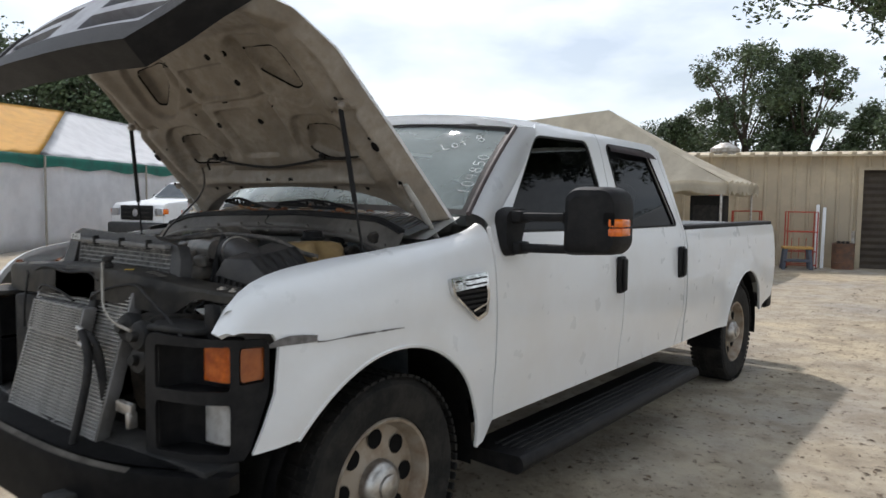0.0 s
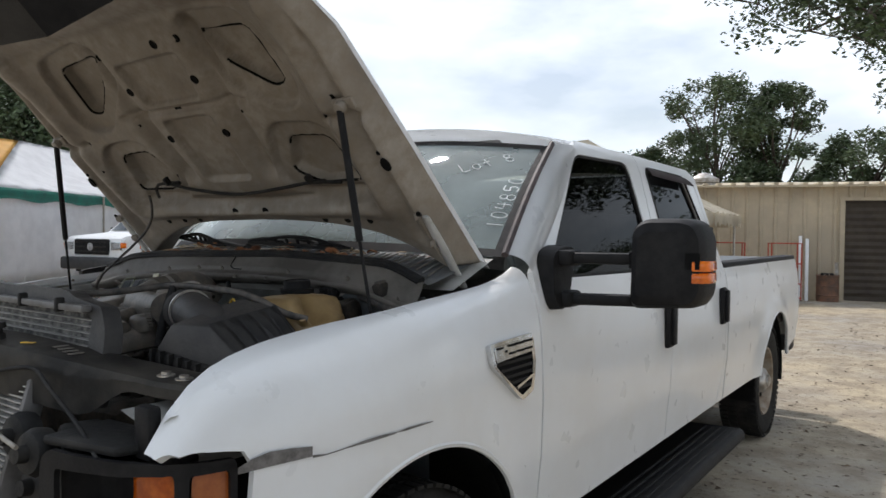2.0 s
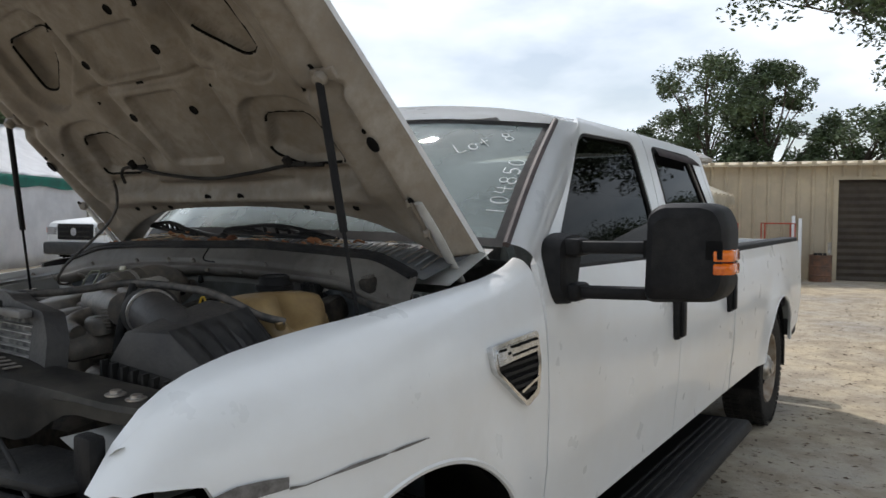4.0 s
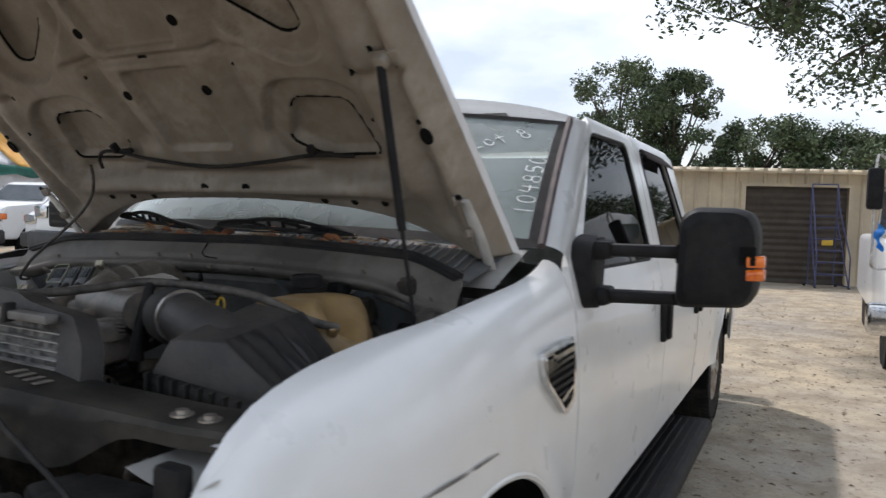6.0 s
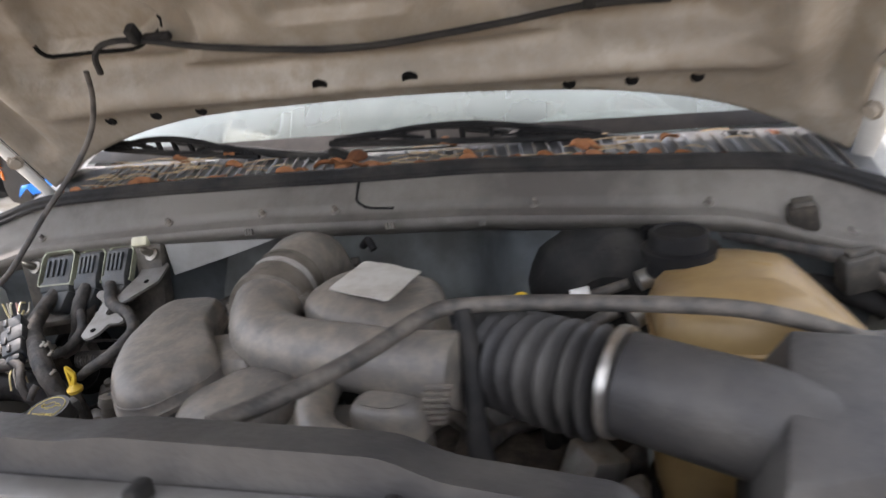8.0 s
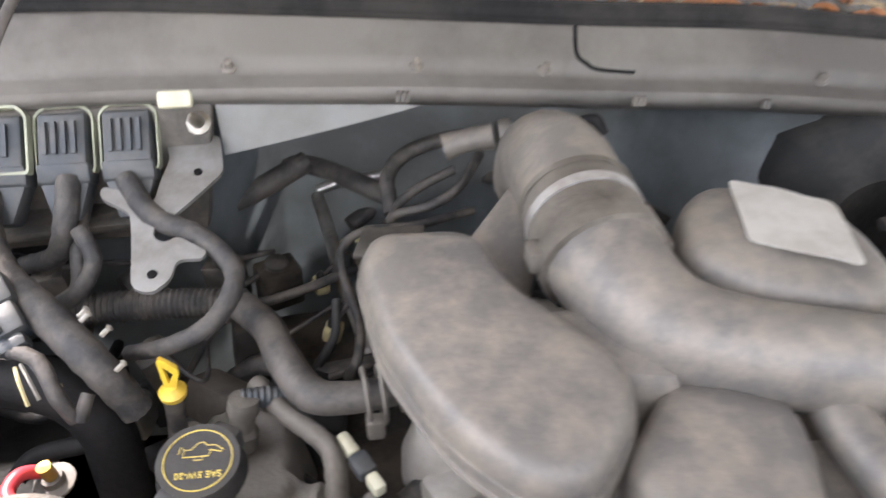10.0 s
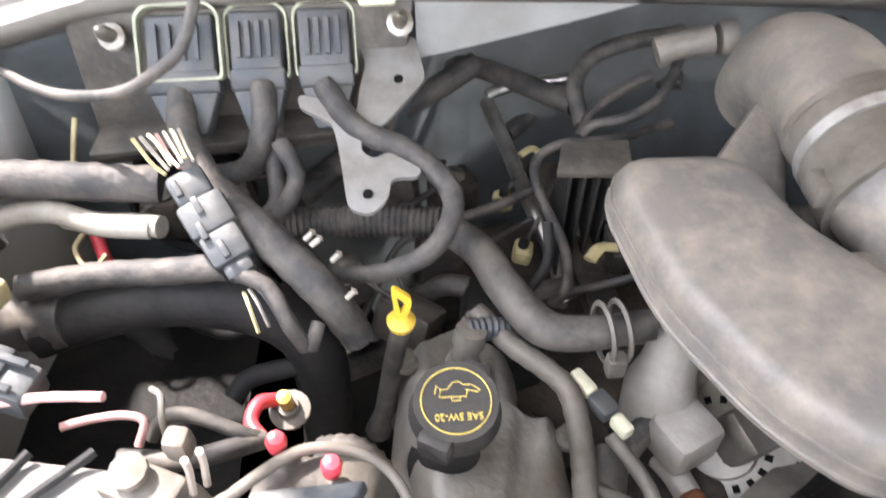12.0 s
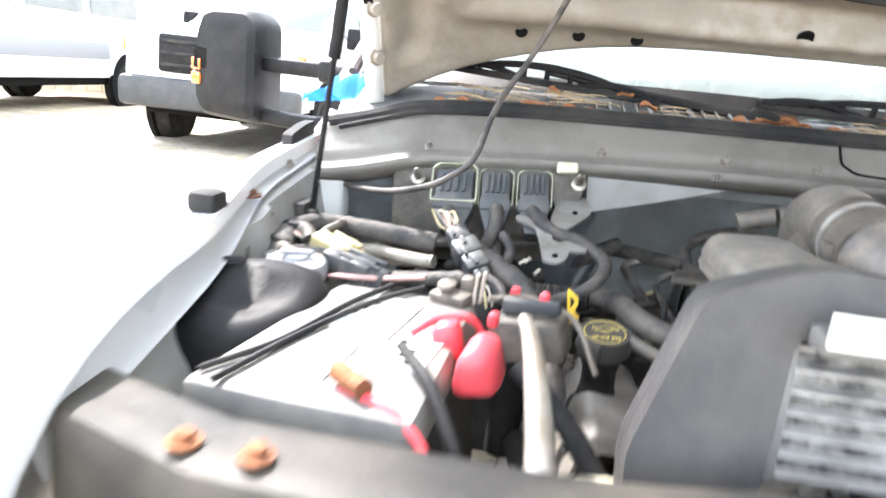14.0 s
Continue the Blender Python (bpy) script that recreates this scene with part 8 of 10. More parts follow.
def build_airbox():
    ab = part("air_box", bmesh.new(), None, TRUCK, "black ribbed air-filter box")
    lid = [(0.452, -0.255, 1.225), (0.70, -0.15, 1.165), (0.695, 0.03, 1.175), (0.46, -0.02, 1.25), (0.470, -0.228, 1.284), (0.570, -0.195, 1.284), (0.598, -0.025, 1.318), (0.505, -0.055, 1.335)]
    bm = bmesh.new()
    hexa(bm, [Vector(c) for c in lid], 0.006, 2)
    part("lid", bm, AIRB, ab, "dusty black air-box lid", 30)
    bm = bmesh.new()
    hexa(bm, [(0.45, -0.26, 1.05), (0.70, -0.18, 1.05), (0.68, 0.0, 1.05), (0.47, -0.01, 1.05), (0.452, -0.266, 1.228), (0.715, -0.172, 1.160), (0.695, -0.005, 1.192), (0.465, -0.015, 1.252)], 0.012)
    part("base", bm, BLACKD, ab)
    bm = bmesh.new()
    t1, t2, q1, q2 = Vector((0.566, -0.197, 1.287)), Vector((0.596, -0.028, 1.320)), Vector((0.702, -0.152, 1.166)), Vector((0.697, 0.028, 1.178))
    out = (q1 - t1).cross(t2 - t1).normalized()
    out = out if out.z > 0 else -out

    def ribbed(u, v):
        w = step(v - 0.06, 0.06) * step(0.97 - v, 0.06) * step(u - 0.10, 0.16) * step(0.97 - u, 0.08)
        return t1.lerp(t2, v).lerp(q1.lerp(q2, v), u) + out * (0.003 + 0.010 * w * (0.5 - 0.5 * math.cos(v * 10 * math.pi)) ** 0.6)
    sheet(bm, ribbed, 12, 60, 0.002)
    part("ribbed_panel", bm, AIRB, ab, "corrugated slope of the lid", 40)
    for k in range(12):
        t = k / 11
        bm = bmesh.new()
        c = Vector((0.462, -0.266, 1.212)).lerp(Vector((0.70, -0.18, 1.15)), t)
        box(bm, c, (0.005, 0.018, 0.042), 0.0, turn(0, 0, 20))
        part("flange_tooth", bm, BLACKD, ab)
    # reservoir
    rs = part("coolant_reservoir", bmesh.new(), None, TRUCK, "yellowed coolant reservoir")
    bm = bmesh.new()
    o = rounded([(0.392, 0.03), (0.385, 0.15), (0.40, 0.255), (0.49, 0.28), (0.585, 0.225), (0.645, 0.14), (0.668, 0.07), (0.60, 0.03), (0.48, 0.012)], 0.035, 5)
    cx, cy = 0.52, 0.14
    fall = lambda x, h: max(x - 0.56, 0) * 0.75 * (h > 1.2)
    rings = []
    for s, h in ((0.9, 1.03), (0.96, 1.06), (1.0, 1.13), (1.0, 1.24), (0.985, 1.282), (0.95, 1.305), (0.86, 1.320), (0.6, 1.327), (0.25, 1.328)):
        rings.append([bm.verts.new((cx + (x - cx) * s, cy + (y - cy) * s, h - fall(x, h))) for x, y in o])
    for a, b in zip(rings, rings[1:]):
        for i in range(len(o)):
            j = (i + 1) % len(o)
            bm.faces.new((a[i], a[j], b[j], b[i]))
    bm.faces.new(rings[-1])
    part("tank", bm, YELLOWED, rs, "stained yellow plastic tank", 60)
    bm = bmesh.new()
    lathe(bm, (0.425, 0.200, 1.316), (0.03, -0.06, 1), [(0.040, -0.01), (0.040, 0.010), (0.046, 0.012), (0.047, 0.024), (0.038, 0.026), (0.037, 0.044), (0.033, 0.047), (0.030, 0.044), (0.0, 0.045)], 26)
    part("cap", bm, BLACK, rs, "black ribbed cap")
    bm = bmesh.new()
    ring = [(cx + (x - cx) * 1.003, cy + (y - cy) * 1.003, 1.272 - fall(x, 1.27)) for x, y in o]
    sweep(bm, ring + ring[:1], 0.004, seg=6, n=1)
    part("seam", bm, YELLOWED, rs)
    bm = bmesh.new()
    lathe(bm, (0.605, 0.055, 1.268), (0.5, -0.6, 0.6), [(0.012, 0), (0.012, 0.025), (0.009, 0.03), (0.0, 0.03)], 10)
    part("spout", bm, YELLOWED, rs)
    tube("vent_hose", [(0.625, 0.050, 1.282), (0.585, 0.010, 1.298), (0.526, -0.010, 1.324), (0.459, -0.022, 1.342), (0.356, -0.020, 1.346), (0.265, -0.026, 1.349), (0.185, -0.035, 1.348), (0.155, -0.060, 1.345), (0.120, -0.12, 1.336), (0.080, -0.185, 1.330), (0.03, -0.26, 1.33)], 0.009, HOSE, TRUCK, "thick rubber vent hose over the intake")
    tube("hose_support", [(0.195, -0.038, 1.345), (0.205, -0.060, 1.30), (0.21, -0.08, 1.25), (0.215, -0.09, 1.19)], [0.010, 0.012, 0.011, 0.016], RUBBER, TRUCK, "black upright hose joint")


settle(build_airbox, NOSE_FIT)


def build_booster():
    # brake booster
    bm = bmesh.new()
    lathe(bm, (0.30, 0.40, 1.22), (0, -1, 0.05), [(0.0, 0.11), (0.05, 0.11), (0.06, 0.10), (0.10, 0.085), (0.118, 0.06), (0.122, 0.04), (0.128, 0.035), (0.128, 0.02), (0.12, 0.0)], 36)
    bo = part("brake_booster", bm, BLACKD, TRUCK, "black round brake booster")
    bm = bmesh.new()
    lathe(bm, (0.372, 0.333, 1.275), (0.1, -0.2, 1), [(0.022, 0), (0.022, 0.03), (0.026, 0.032), (0.024, 0.055), (0.0, 0.058)], 16)
    for k in range(12):
        a = k * math.pi / 6
        box(bm, (0.376 + 0.025 * math.cos(a), 0.325 + 0.025 * math.sin(a), 1.319), (0.005, 0.005, 0.018), 0, turn(0, 0, math.degrees(a)))
    part("check_valve", bm, BLACK, bo, "black ribbed vacuum valve")
    for nm, c, w in (("hose_label", (0.262, 0.195, 1.292), (1, 0.1, 0.1)), ("hose_collar", (0.34, 0.215, 1.30), (1, 0.3, 0.2)), ("hose_collar", (0.33, 0.165, 1.275), (0.8, 0.6, 0.3))):
        bm = bmesh.new()
        sweep(bm, [Vector(c), Vector(c) + Vector(w).normalized() * 0.022], 0.0125, seg=12, n=1)
        part(nm, bm, PAPER if "label" in nm else METAL, TRUCK, "white tape label on a hose" if "label" in nm else "")
    # yellow ring dipstick
    dp = part("transmission_dipstick", bmesh.new(), None, TRUCK, "yellow ring-handled dipstick")
    bm = bmesh.new()
    c = Vector((0.212, 0.138, 1.322))
    pts = [c + Vector((0.0095 * math.cos(a), 0.003 * math.sin(a), 0.0135 * math.sin(a) - 0.006)) for a in [i * math.pi / 8 for i in range(17)]]
    sweep(bm, pts, 0.0028, seg=8, n=2)
    lathe(bm, (0.213, 0.136, 1.286), (0, 0, 1), [(0.012, 0), (0.012, 0.010), (0.006, 0.018), (0.0, 0.019)], 12)
    part("handle", bm, YELLOW, dp, "yellow plastic ring")
    bm = bmesh.new()
    sweep(bm, [(0.213, 0.136, 1.29), (0.216, 0.14, 1.24), (0.22, 0.15, 1.12)], 0.010, seg=10, n=3)
    part("tube", bm, BLACKD, dp)


settle(build_booster)


# ---- left of the engine: control unit, battery, valve cover ----
def text_mesh(name, body, size, m, material, parent, label=""):
    cu = bpy.data.curves.new(name, "FONT")
    cu.body, cu.size, cu.align_x, cu.align_y, cu.extrude = body, size, "CENTER", "CENTER", 0.0004
    ob = new(name, cu)
    dg = bpy.context.evaluated_depsgraph_get()
    me = bpy.data.meshes.new_from_object(ob.evaluated_get(dg))
    bpy.data.objects.remove(ob)
    me.transform(m)
    me.materials.clear()
    me.materials.append(material)
    o = new(name, me)
    o.parent = parent
    return tagged(o, label)


def build_ecu():
    ecu = part("engine_control_unit", bmesh.new(), None, TRUCK, "firewall control unit with three plugged connectors")
    bm = bmesh.new()
    hexa(bm, [(-0.66, 0.315, 1.245), (-0.40, 0.315, 1.255), (-0.40, 0.345, 1.255), (-0.66, 0.345, 1.245), (-0.655, 0.33, 1.385), (-0.375, 0.33, 1.385), (-0.375, 0.35, 1.385), (-0.655, 0.35, 1.385)], 0.006)
    part("mounting_plate", bm, DUSTB, ecu, "dusty grey mounting plate")
    bm = bmesh.new()
    hexa(bm, [(-0.655, 0.282, 1.275), (-0.44, 0.284, 1.285), (-0.44, 0.32, 1.285), (-0.655, 0.32, 1.275), (-0.655, 0.278, 1.287), (-0.44, 0.28, 1.296), (-0.44, 0.32, 1.296), (-0.655, 0.32, 1.287)], 0.003)
    part("edge_rail", bm, DUSTB, ecu)
    for k, (x, w) in enumerate(((-0.565, 0.066), (-0.506, 0.050), (-0.452, 0.050))):
        cn = part("connector", bmesh.new(), None, ecu, "grey wiring connector with a pale green lock frame")
        t = Matrix.Translation((x + 0.003, 0.317, 1.362)) @ turn(50, 0, 0)
        bm = bmesh.new()
        out = rounded([(-w / 2, -0.03), (w / 2, -0.03), (w / 2, 0.022), (w / 2 - 0.008, 0.030), (-w / 2 + 0.008, 0.030), (-w / 2, 0.022)], 0.004, 2)
        inn = [(a * 0.935, b * 0.925) for a, b in out]
        plate(bm, out, lambda a, b: t @ Vector((a, b, 0.004)), [inn], 0.1, 0.1)
        bmesh.ops.solidify(bm, geom=bm.faces[:], thickness=0.010)
        part("lock_frame", bm, LOCKG, cn, "pale green lock frame")
        bm = bmesh.new()
        hexa(bm, [t @ Vector(c) for c in ((-w * 0.42, -0.03, -0.02), (w * 0.42, -0.03, -0.02), (w * 0.42, 0.025, -0.02), (-w * 0.42, 0.025, -0.02), (-w * 0.40, -0.028, 0.012), (w * 0.40, -0.028, 0.012), (w * 0.40, 0.022, 0.010), (-w * 0.40, 0.022, 0.010))], 0.003)
        part("plug_body", bm, GRAYCONN, cn)
        bm = bmesh.new()
        hexa(bm, [t @ Vector(c) for c in ((-w * 0.44, -0.040, -0.012), (w * 0.44, -0.040, -0.012), (w * 0.44, -0.022, -0.012), (-w * 0.44, -0.022, -0.012), (-w * 0.44, -0.040, 0.010), (w * 0.44, -0.040, 0.010), (w * 0.44, -0.022, 0.014), (-w * 0.44, -0.022, 0.014))], 0.003)
        part("plug_collar", bm, GRAYCONN, cn)
        bm = bmesh.new()
        hexa(bm, [t @ Vector(c) for c in ((-w * 0.22, -0.072, -0.016), (w * 0.22, -0.072, -0.016), (w * 0.42, -0.038, -0.012), (-w * 0.42, -0.038, -0.012), (-w * 0.22, -0.072, 0.008), (w * 0.22, -0.072, 0.008), (w * 0.42, -0.038, 0.009), (-w * 0.42, -0.038, 0.009))], 0.003)
        part("cable_boot", bm, GRAYCONN, cn)
        for q in range(4):
            bm = bmesh.new()
            hexa(bm, [t @ Vector((a, b, c)) for c in (0.010, 0.015) for a, b in ((-w * 0.3 + q * w * 0.16, -0.014), (-w * 0.3 + q * w * 0.16 + 0.004, -0.014), (-w * 0.3 + q * w * 0.16 + 0.004, 0.014), (-w * 0.3 + q * w * 0.16, 0.014))])
            part("plug_rib", bm, GRAYCONN, cn)
    bm = bmesh.new()
    box(bm, (-0.405, 0.325, 1.392), (0.030, 0.012, 0.016), 0.004, turn(-30, 0, 0))
    part("ivory_tab", bm, IVORY, ecu, "ivory locating tab")
    for x in (-0.388, -0.615):
        bm = bmesh.new()
        lathe(bm, (x, 0.320, 1.370), (0, -0.7, 0.6), [(0.011, 0), (0.011, 0.004), (0.006, 0.006), (0.006, 0.020), (0.003, 0.028), (0.0, 0.03)], 10)
        part("mounting_stud", bm, METAL, ecu)
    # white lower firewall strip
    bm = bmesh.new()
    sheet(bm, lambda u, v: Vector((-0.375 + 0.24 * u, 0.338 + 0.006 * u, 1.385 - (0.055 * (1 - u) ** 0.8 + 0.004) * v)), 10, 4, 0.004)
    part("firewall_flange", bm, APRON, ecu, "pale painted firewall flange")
    # bracket with two holes, drawn as black discs for their shade
    bk = part("metal_bracket", bmesh.new(), None, TRUCK, "pressed aluminium bracket")
    bm = bmesh.new()
    out = rounded([(-0.473, 0.283), (-0.444, 0.274), (-0.426, 0.262), (-0.424, 0.284), (-0.418, 0.312), (-0.425, 0.336), (-0.376, 0.338), (-0.370, 0.292), (-0.394, 0.262), (-0.412, 0.242), (-0.422, 0.238), (-0.424, 0.226), (-0.414, 0.217), (-0.403, 0.224), (-0.378, 0.206), (-0.382, 0.199), (-0.402, 0.200), (-0.404, 0.182), (-0.418, 0.169), (-0.434, 0.176), (-0.440, 0.225), (-0.445, 0.252), (-0.472, 0.270)], 0.007, 4)
    plate(bm, out, lambda x, y: Vector((x, y, 1.305 + (y - 0.186) * 0.26)), (), 0.03, 0.03, 0.004)
    part("bracket_plate", bm, mat("dull_aluminium_sheet", (0.27, 0.262, 0.25), 0.5, 0.3, vary=(0.19, 0.175, 0.16), scale=20), bk, "grey pressed plate")
    for x, y in ((-0.419, 0.186), (-0.392, 0.292)):
        bm = bmesh.new()
        z = 1.305 + (y - 0.186) * 0.26
        lathe(bm, (x, y, z + 0.0035), (0, -0.25, 1), [(0.0, 0.002), (0.0038, 0.002), (0.0045, -0.003)], 12)
        part("bracket_hole", bm, INK_SHADE, bk)


settle(build_ecu)


def build_valve_side():
    vc = part("valve_cover", bmesh.new(), None, TRUCK, "dirty cast valve cover with oil filler")
    bm = bmesh.new()
    ax = Vector((0.03, -0.12, 1))
    lathe(bm, (-0.372, 0.028, 1.192), ax, [(0.030, 0), (0.022, 0.012), (0.018, 0.03), (0.018, 0.055), (0.020, 0.058), (0.020, 0.068)], 24)
    part("filler_neck", bm, BLACKD, vc, "grey filler neck")
    cap = part("oil_cap", bmesh.new(), None, vc, "black oil cap with yellow print")
    bm = bmesh.new()
    base = Vector((-0.3685, 0.027, 1.258))
    lathe(bm, base, ax, [(0.020, 0), (0.0275, 0.003), (0.0295, 0.008), (0.0254, 0.0215), (0.0265, 0.025), (0.0, 0.025)], 40)
    for k in range(2):
        a = math.radians(60 + 180 * k)
        box(bm, base + ax.normalized() * 0.0115 + Vector((0.028 * math.cos(a), 0.028 * math.sin(a), 0)), (0.012, 0.022, 0.020), 0.004, turn(0, 0, math.degrees(a)))
    cap.data = mesh_of("oil_cap", bm, AIRB, 40)
    # face frame: local x right, y away
    fm = Matrix.Translation(base + ax.normalized() * 0.0254)
    for r, w in ((0.0215, 0.0005),):
        bm = bmesh.new()
        sweep(bm, [fm @ Vector((r * math.cos(i * math.pi / 24), r * math.sin(i * math.pi / 24), 0.0 - 0.03 * r * math.cos(i * math.pi / 24) + 0.12 * r * math.sin(i * math.pi / 24))) for i in range(49)], w, seg=5, n=1)
        part("yellow_ring", bm, YINK, vc)
    rot = Matrix.Translation(base + ax.normalized() * 0.0254) @ Matrix(((1, 0, 0, 0), (0, 0.993, 0.12, 0), (-0.03, 0.12, 0.993, 0), (0, 0, 0, 1)))
    text_mesh("cap_text", "SAE 5W-20", 0.0062, rot @ Matrix.Translation((0.001, -0.0105, 0)) @ turn(0, 0, 180) , YINK, vc, "yellow printed words")
    bm = bmesh.new()
    for pts in ([(-0.020, 0.006), (-0.018, 0.014), (-0.014, 0.010), (-0.008, 0.010), (-0.002, 0.017), (0.004, 0.018), (0.008, 0.014), (0.016, 0.014), (0.024, 0.008), (0.022, 0.006), (0.010, 0.009)], [(-0.014, 0.010), (-0.016, 0.002), (0.010, 0.002), (0.012, 0.009)], [(-0.004, 0.002), (-0.004, -0.002), (0.004, -0.002), (0.004, 0.002)]):
        sweep(bm, [rot @ Vector((a * 0.64, b * 0.64 + 0.001, 0.0)) for a, b in pts], 0.00045, seg=4, n=1)
    part("oil_can_symbol", bm, YINK, vc, "yellow printed oil-can symbol")
    dp = part("oil_dipstick", bmesh.new(), None, TRUCK, "yellow flat-handled oil dipstick")
    bm = bmesh.new()
    c = Vector((-0.400, 0.102, 1.260))
    lathe(bm, c, (0.05, -0.05, 1), [(0.0095, 0), (0.0105, 0.005), (0.007, 0.008), (0.005, 0.011), (0.0, 0.012)], 14)
    part("collar", bm, YELLOW, dp)
    bm = bmesh.new()
    plate(bm, rounded([(-0.0035, 0.008), (0.0035, 0.008), (0.0085, 0.022), (0.0078, 0.028), (-0.0030, 0.038), (-0.0050, 0.035)], 0.0015, 2), lambda u, v: c + Vector((u, v * 0.12, v)), [[(0.0, 0.014), (0.0048, 0.0225), (-0.0015, 0.030)]], 0.02, 0.02, 0.004)
    part("handle", bm, YELLOW, dp)
    # coil, sensor block, clips
    bm = bmesh.new()
    lathe(bm, (-0.208, 0.075, 1.16), (0.1, 0.2, 1), [(0.026, 0), (0.028, 0.03), (0.022, 0.05), (0.018, 0.08), (0.014, 0.095), (0.014, 0.12)], 18)
    box(bm, (-0.195, 0.045, 1.175), (0.045, 0.04, 0.04), 0.008, turn(0, 0, 25))
    part("idle_valve", bm, ALU, TRUCK, "dusty tan valve body", 40)
    sc = part("sensor_connector", bmesh.new(), None, TRUCK, "ivory and grey sensor connector")
    t = Matrix.Translation((-0.264, 0.045, 1.228)) @ turn(0, 0, -62)
    for dx, w, mt in ((-0.021, 0.022, IVORY), (0.0, 0.020, GRAYCONN), (0.019, 0.016, IVORY)):
        bm = bmesh.new()
        box(bm, t @ Vector((dx, 0, 0)), (w, 0.010 if mt is IVORY else 0.015, 0.012), 0.003, turn(0, 0, -62))
        part("plug_half", bm, mt, sc)
    # spring clamp on the breather hose
    for i, (c, w) in enumerate((((-0.252, 0.088, 1.254), (1, 0.1, 0)),)):
        bm = bmesh.new()
        for o in (-0.006, 0.006):
            p = Vector(c) + Vector(w) * o
            m = Matrix.Translation(p) @ axis_to(w)
            sweep(bm, [m @ Vector((0.0215 * math.cos(a), 0.0215 * math.sin(a), 0)) for a in [k * math.pi / 9 for k in range(19)]], 0.0022, seg=5, n=1)
        box(bm, Vector(c) + Vector((0.0, -0.02, -0.012)), (0.014, 0.012, 0.02), 0.003)
        part("spring_clamp", bm, CASTD, TRUCK, "wire spring clamp")
    # crankcase valve behind the intake
    bm = bmesh.new()
    sweep(bm, [(-0.165, 0.335, 1.322), (-0.145, 0.335, 1.328), (-0.118, 0.335, 1.332)], [0.014, 0.012, 0.014], seg=12, n=3)
    lathe(bm, (-0.112, 0.335, 1.332), (1, 0, 0.1), [(0.014, 0), (0.016, 0.004), (0.016, 0.014), (0.0, 0.015)], 12)
    part("vent_valve", bm, GREYD, TRUCK, "grey crankcase vent valve")
    # grey in-line connector with a fan of wires
    gc = part("harness_connector", bmesh.new(), None, TRUCK, "grey in-line harness connector with bare wires")
    t = Matrix.Translation((-0.528, 0.160, 1.318)) @ turn(12, 25, -57)
    for dx, s in ((-0.025, (0.024, 0.027, 0.024)), (0.0, (0.027, 0.034, 0.027)), (0.025, (0.026, 0.029, 0.024)), (0.043, (0.012, 0.021, 0.018))):
        bm = bmesh.new()
        box(bm, t @ Vector((dx, 0, 0)), s, 0.004, turn(12, 25, -57))
        part("shell", bm, GRAYCONN, gc)
    for k in range(4):
        bm = bmesh.new()
        box(bm, t @ Vector((-0.025 + 0.018 * k, -0.008 + 0.006 * (k % 2), 0.0135)), (0.013, 0.005, 0.005), 0.001, turn(12, 25, -57))
        part("latch_rib", bm, GRAYCONN, gc)
    cols = [TAN, WIREW, IVORY, PINKW, WIREW, TAN, WIREW]
    for k in range(7):
        bm = bmesh.new()
        a = t @ Vector((-0.045, -0.010 + 0.0035 * k, 0.004 * (k % 3)))
        b = t @ Vector((-0.075, -0.016 + 0.005 * k, 0.012 - 0.003 * k))
        sweep(bm, [a, a.lerp(b, 0.5) + Vector((0, 0, 0.006 * ((k % 3) - 1))), b], 0.0016, seg=5, n=4)
        part("bare_wire", bm, cols[k], gc)
    for k in range(4):
        bm = bmesh.new()
        a = t @ Vector((0.058, -0.006 + 0.004 * k, 0))
        b = t @ Vector((0.085, -0.012 + 0.008 * k, -0.01))
        sweep(bm, [a, a.lerp(b, 0.5) + Vector((0, 0, 0.006)), b], 0.0014, seg=5, n=4)
        part("bare_wire", bm, (TAN, WIREW, GRAYCONN, TAN)[k], gc)
    for x, y, z in ((-0.462, 0.14, 1.312), (-0.444, 0.124, 1.306), (-0.436, 0.108, 1.285), (-0.456, 0.128, 1.318)):
        bm = bmesh.new()
        lathe(bm, (x, y, z), (0.7, 0.3, 0.5), [(0.002, 0), (0.002, 0.007), (0.0033, 0.008), (0.0, 0.010)], 8)
        part("white_tie_end", bm, WIREW, TRUCK)


settle(build_valve_side)


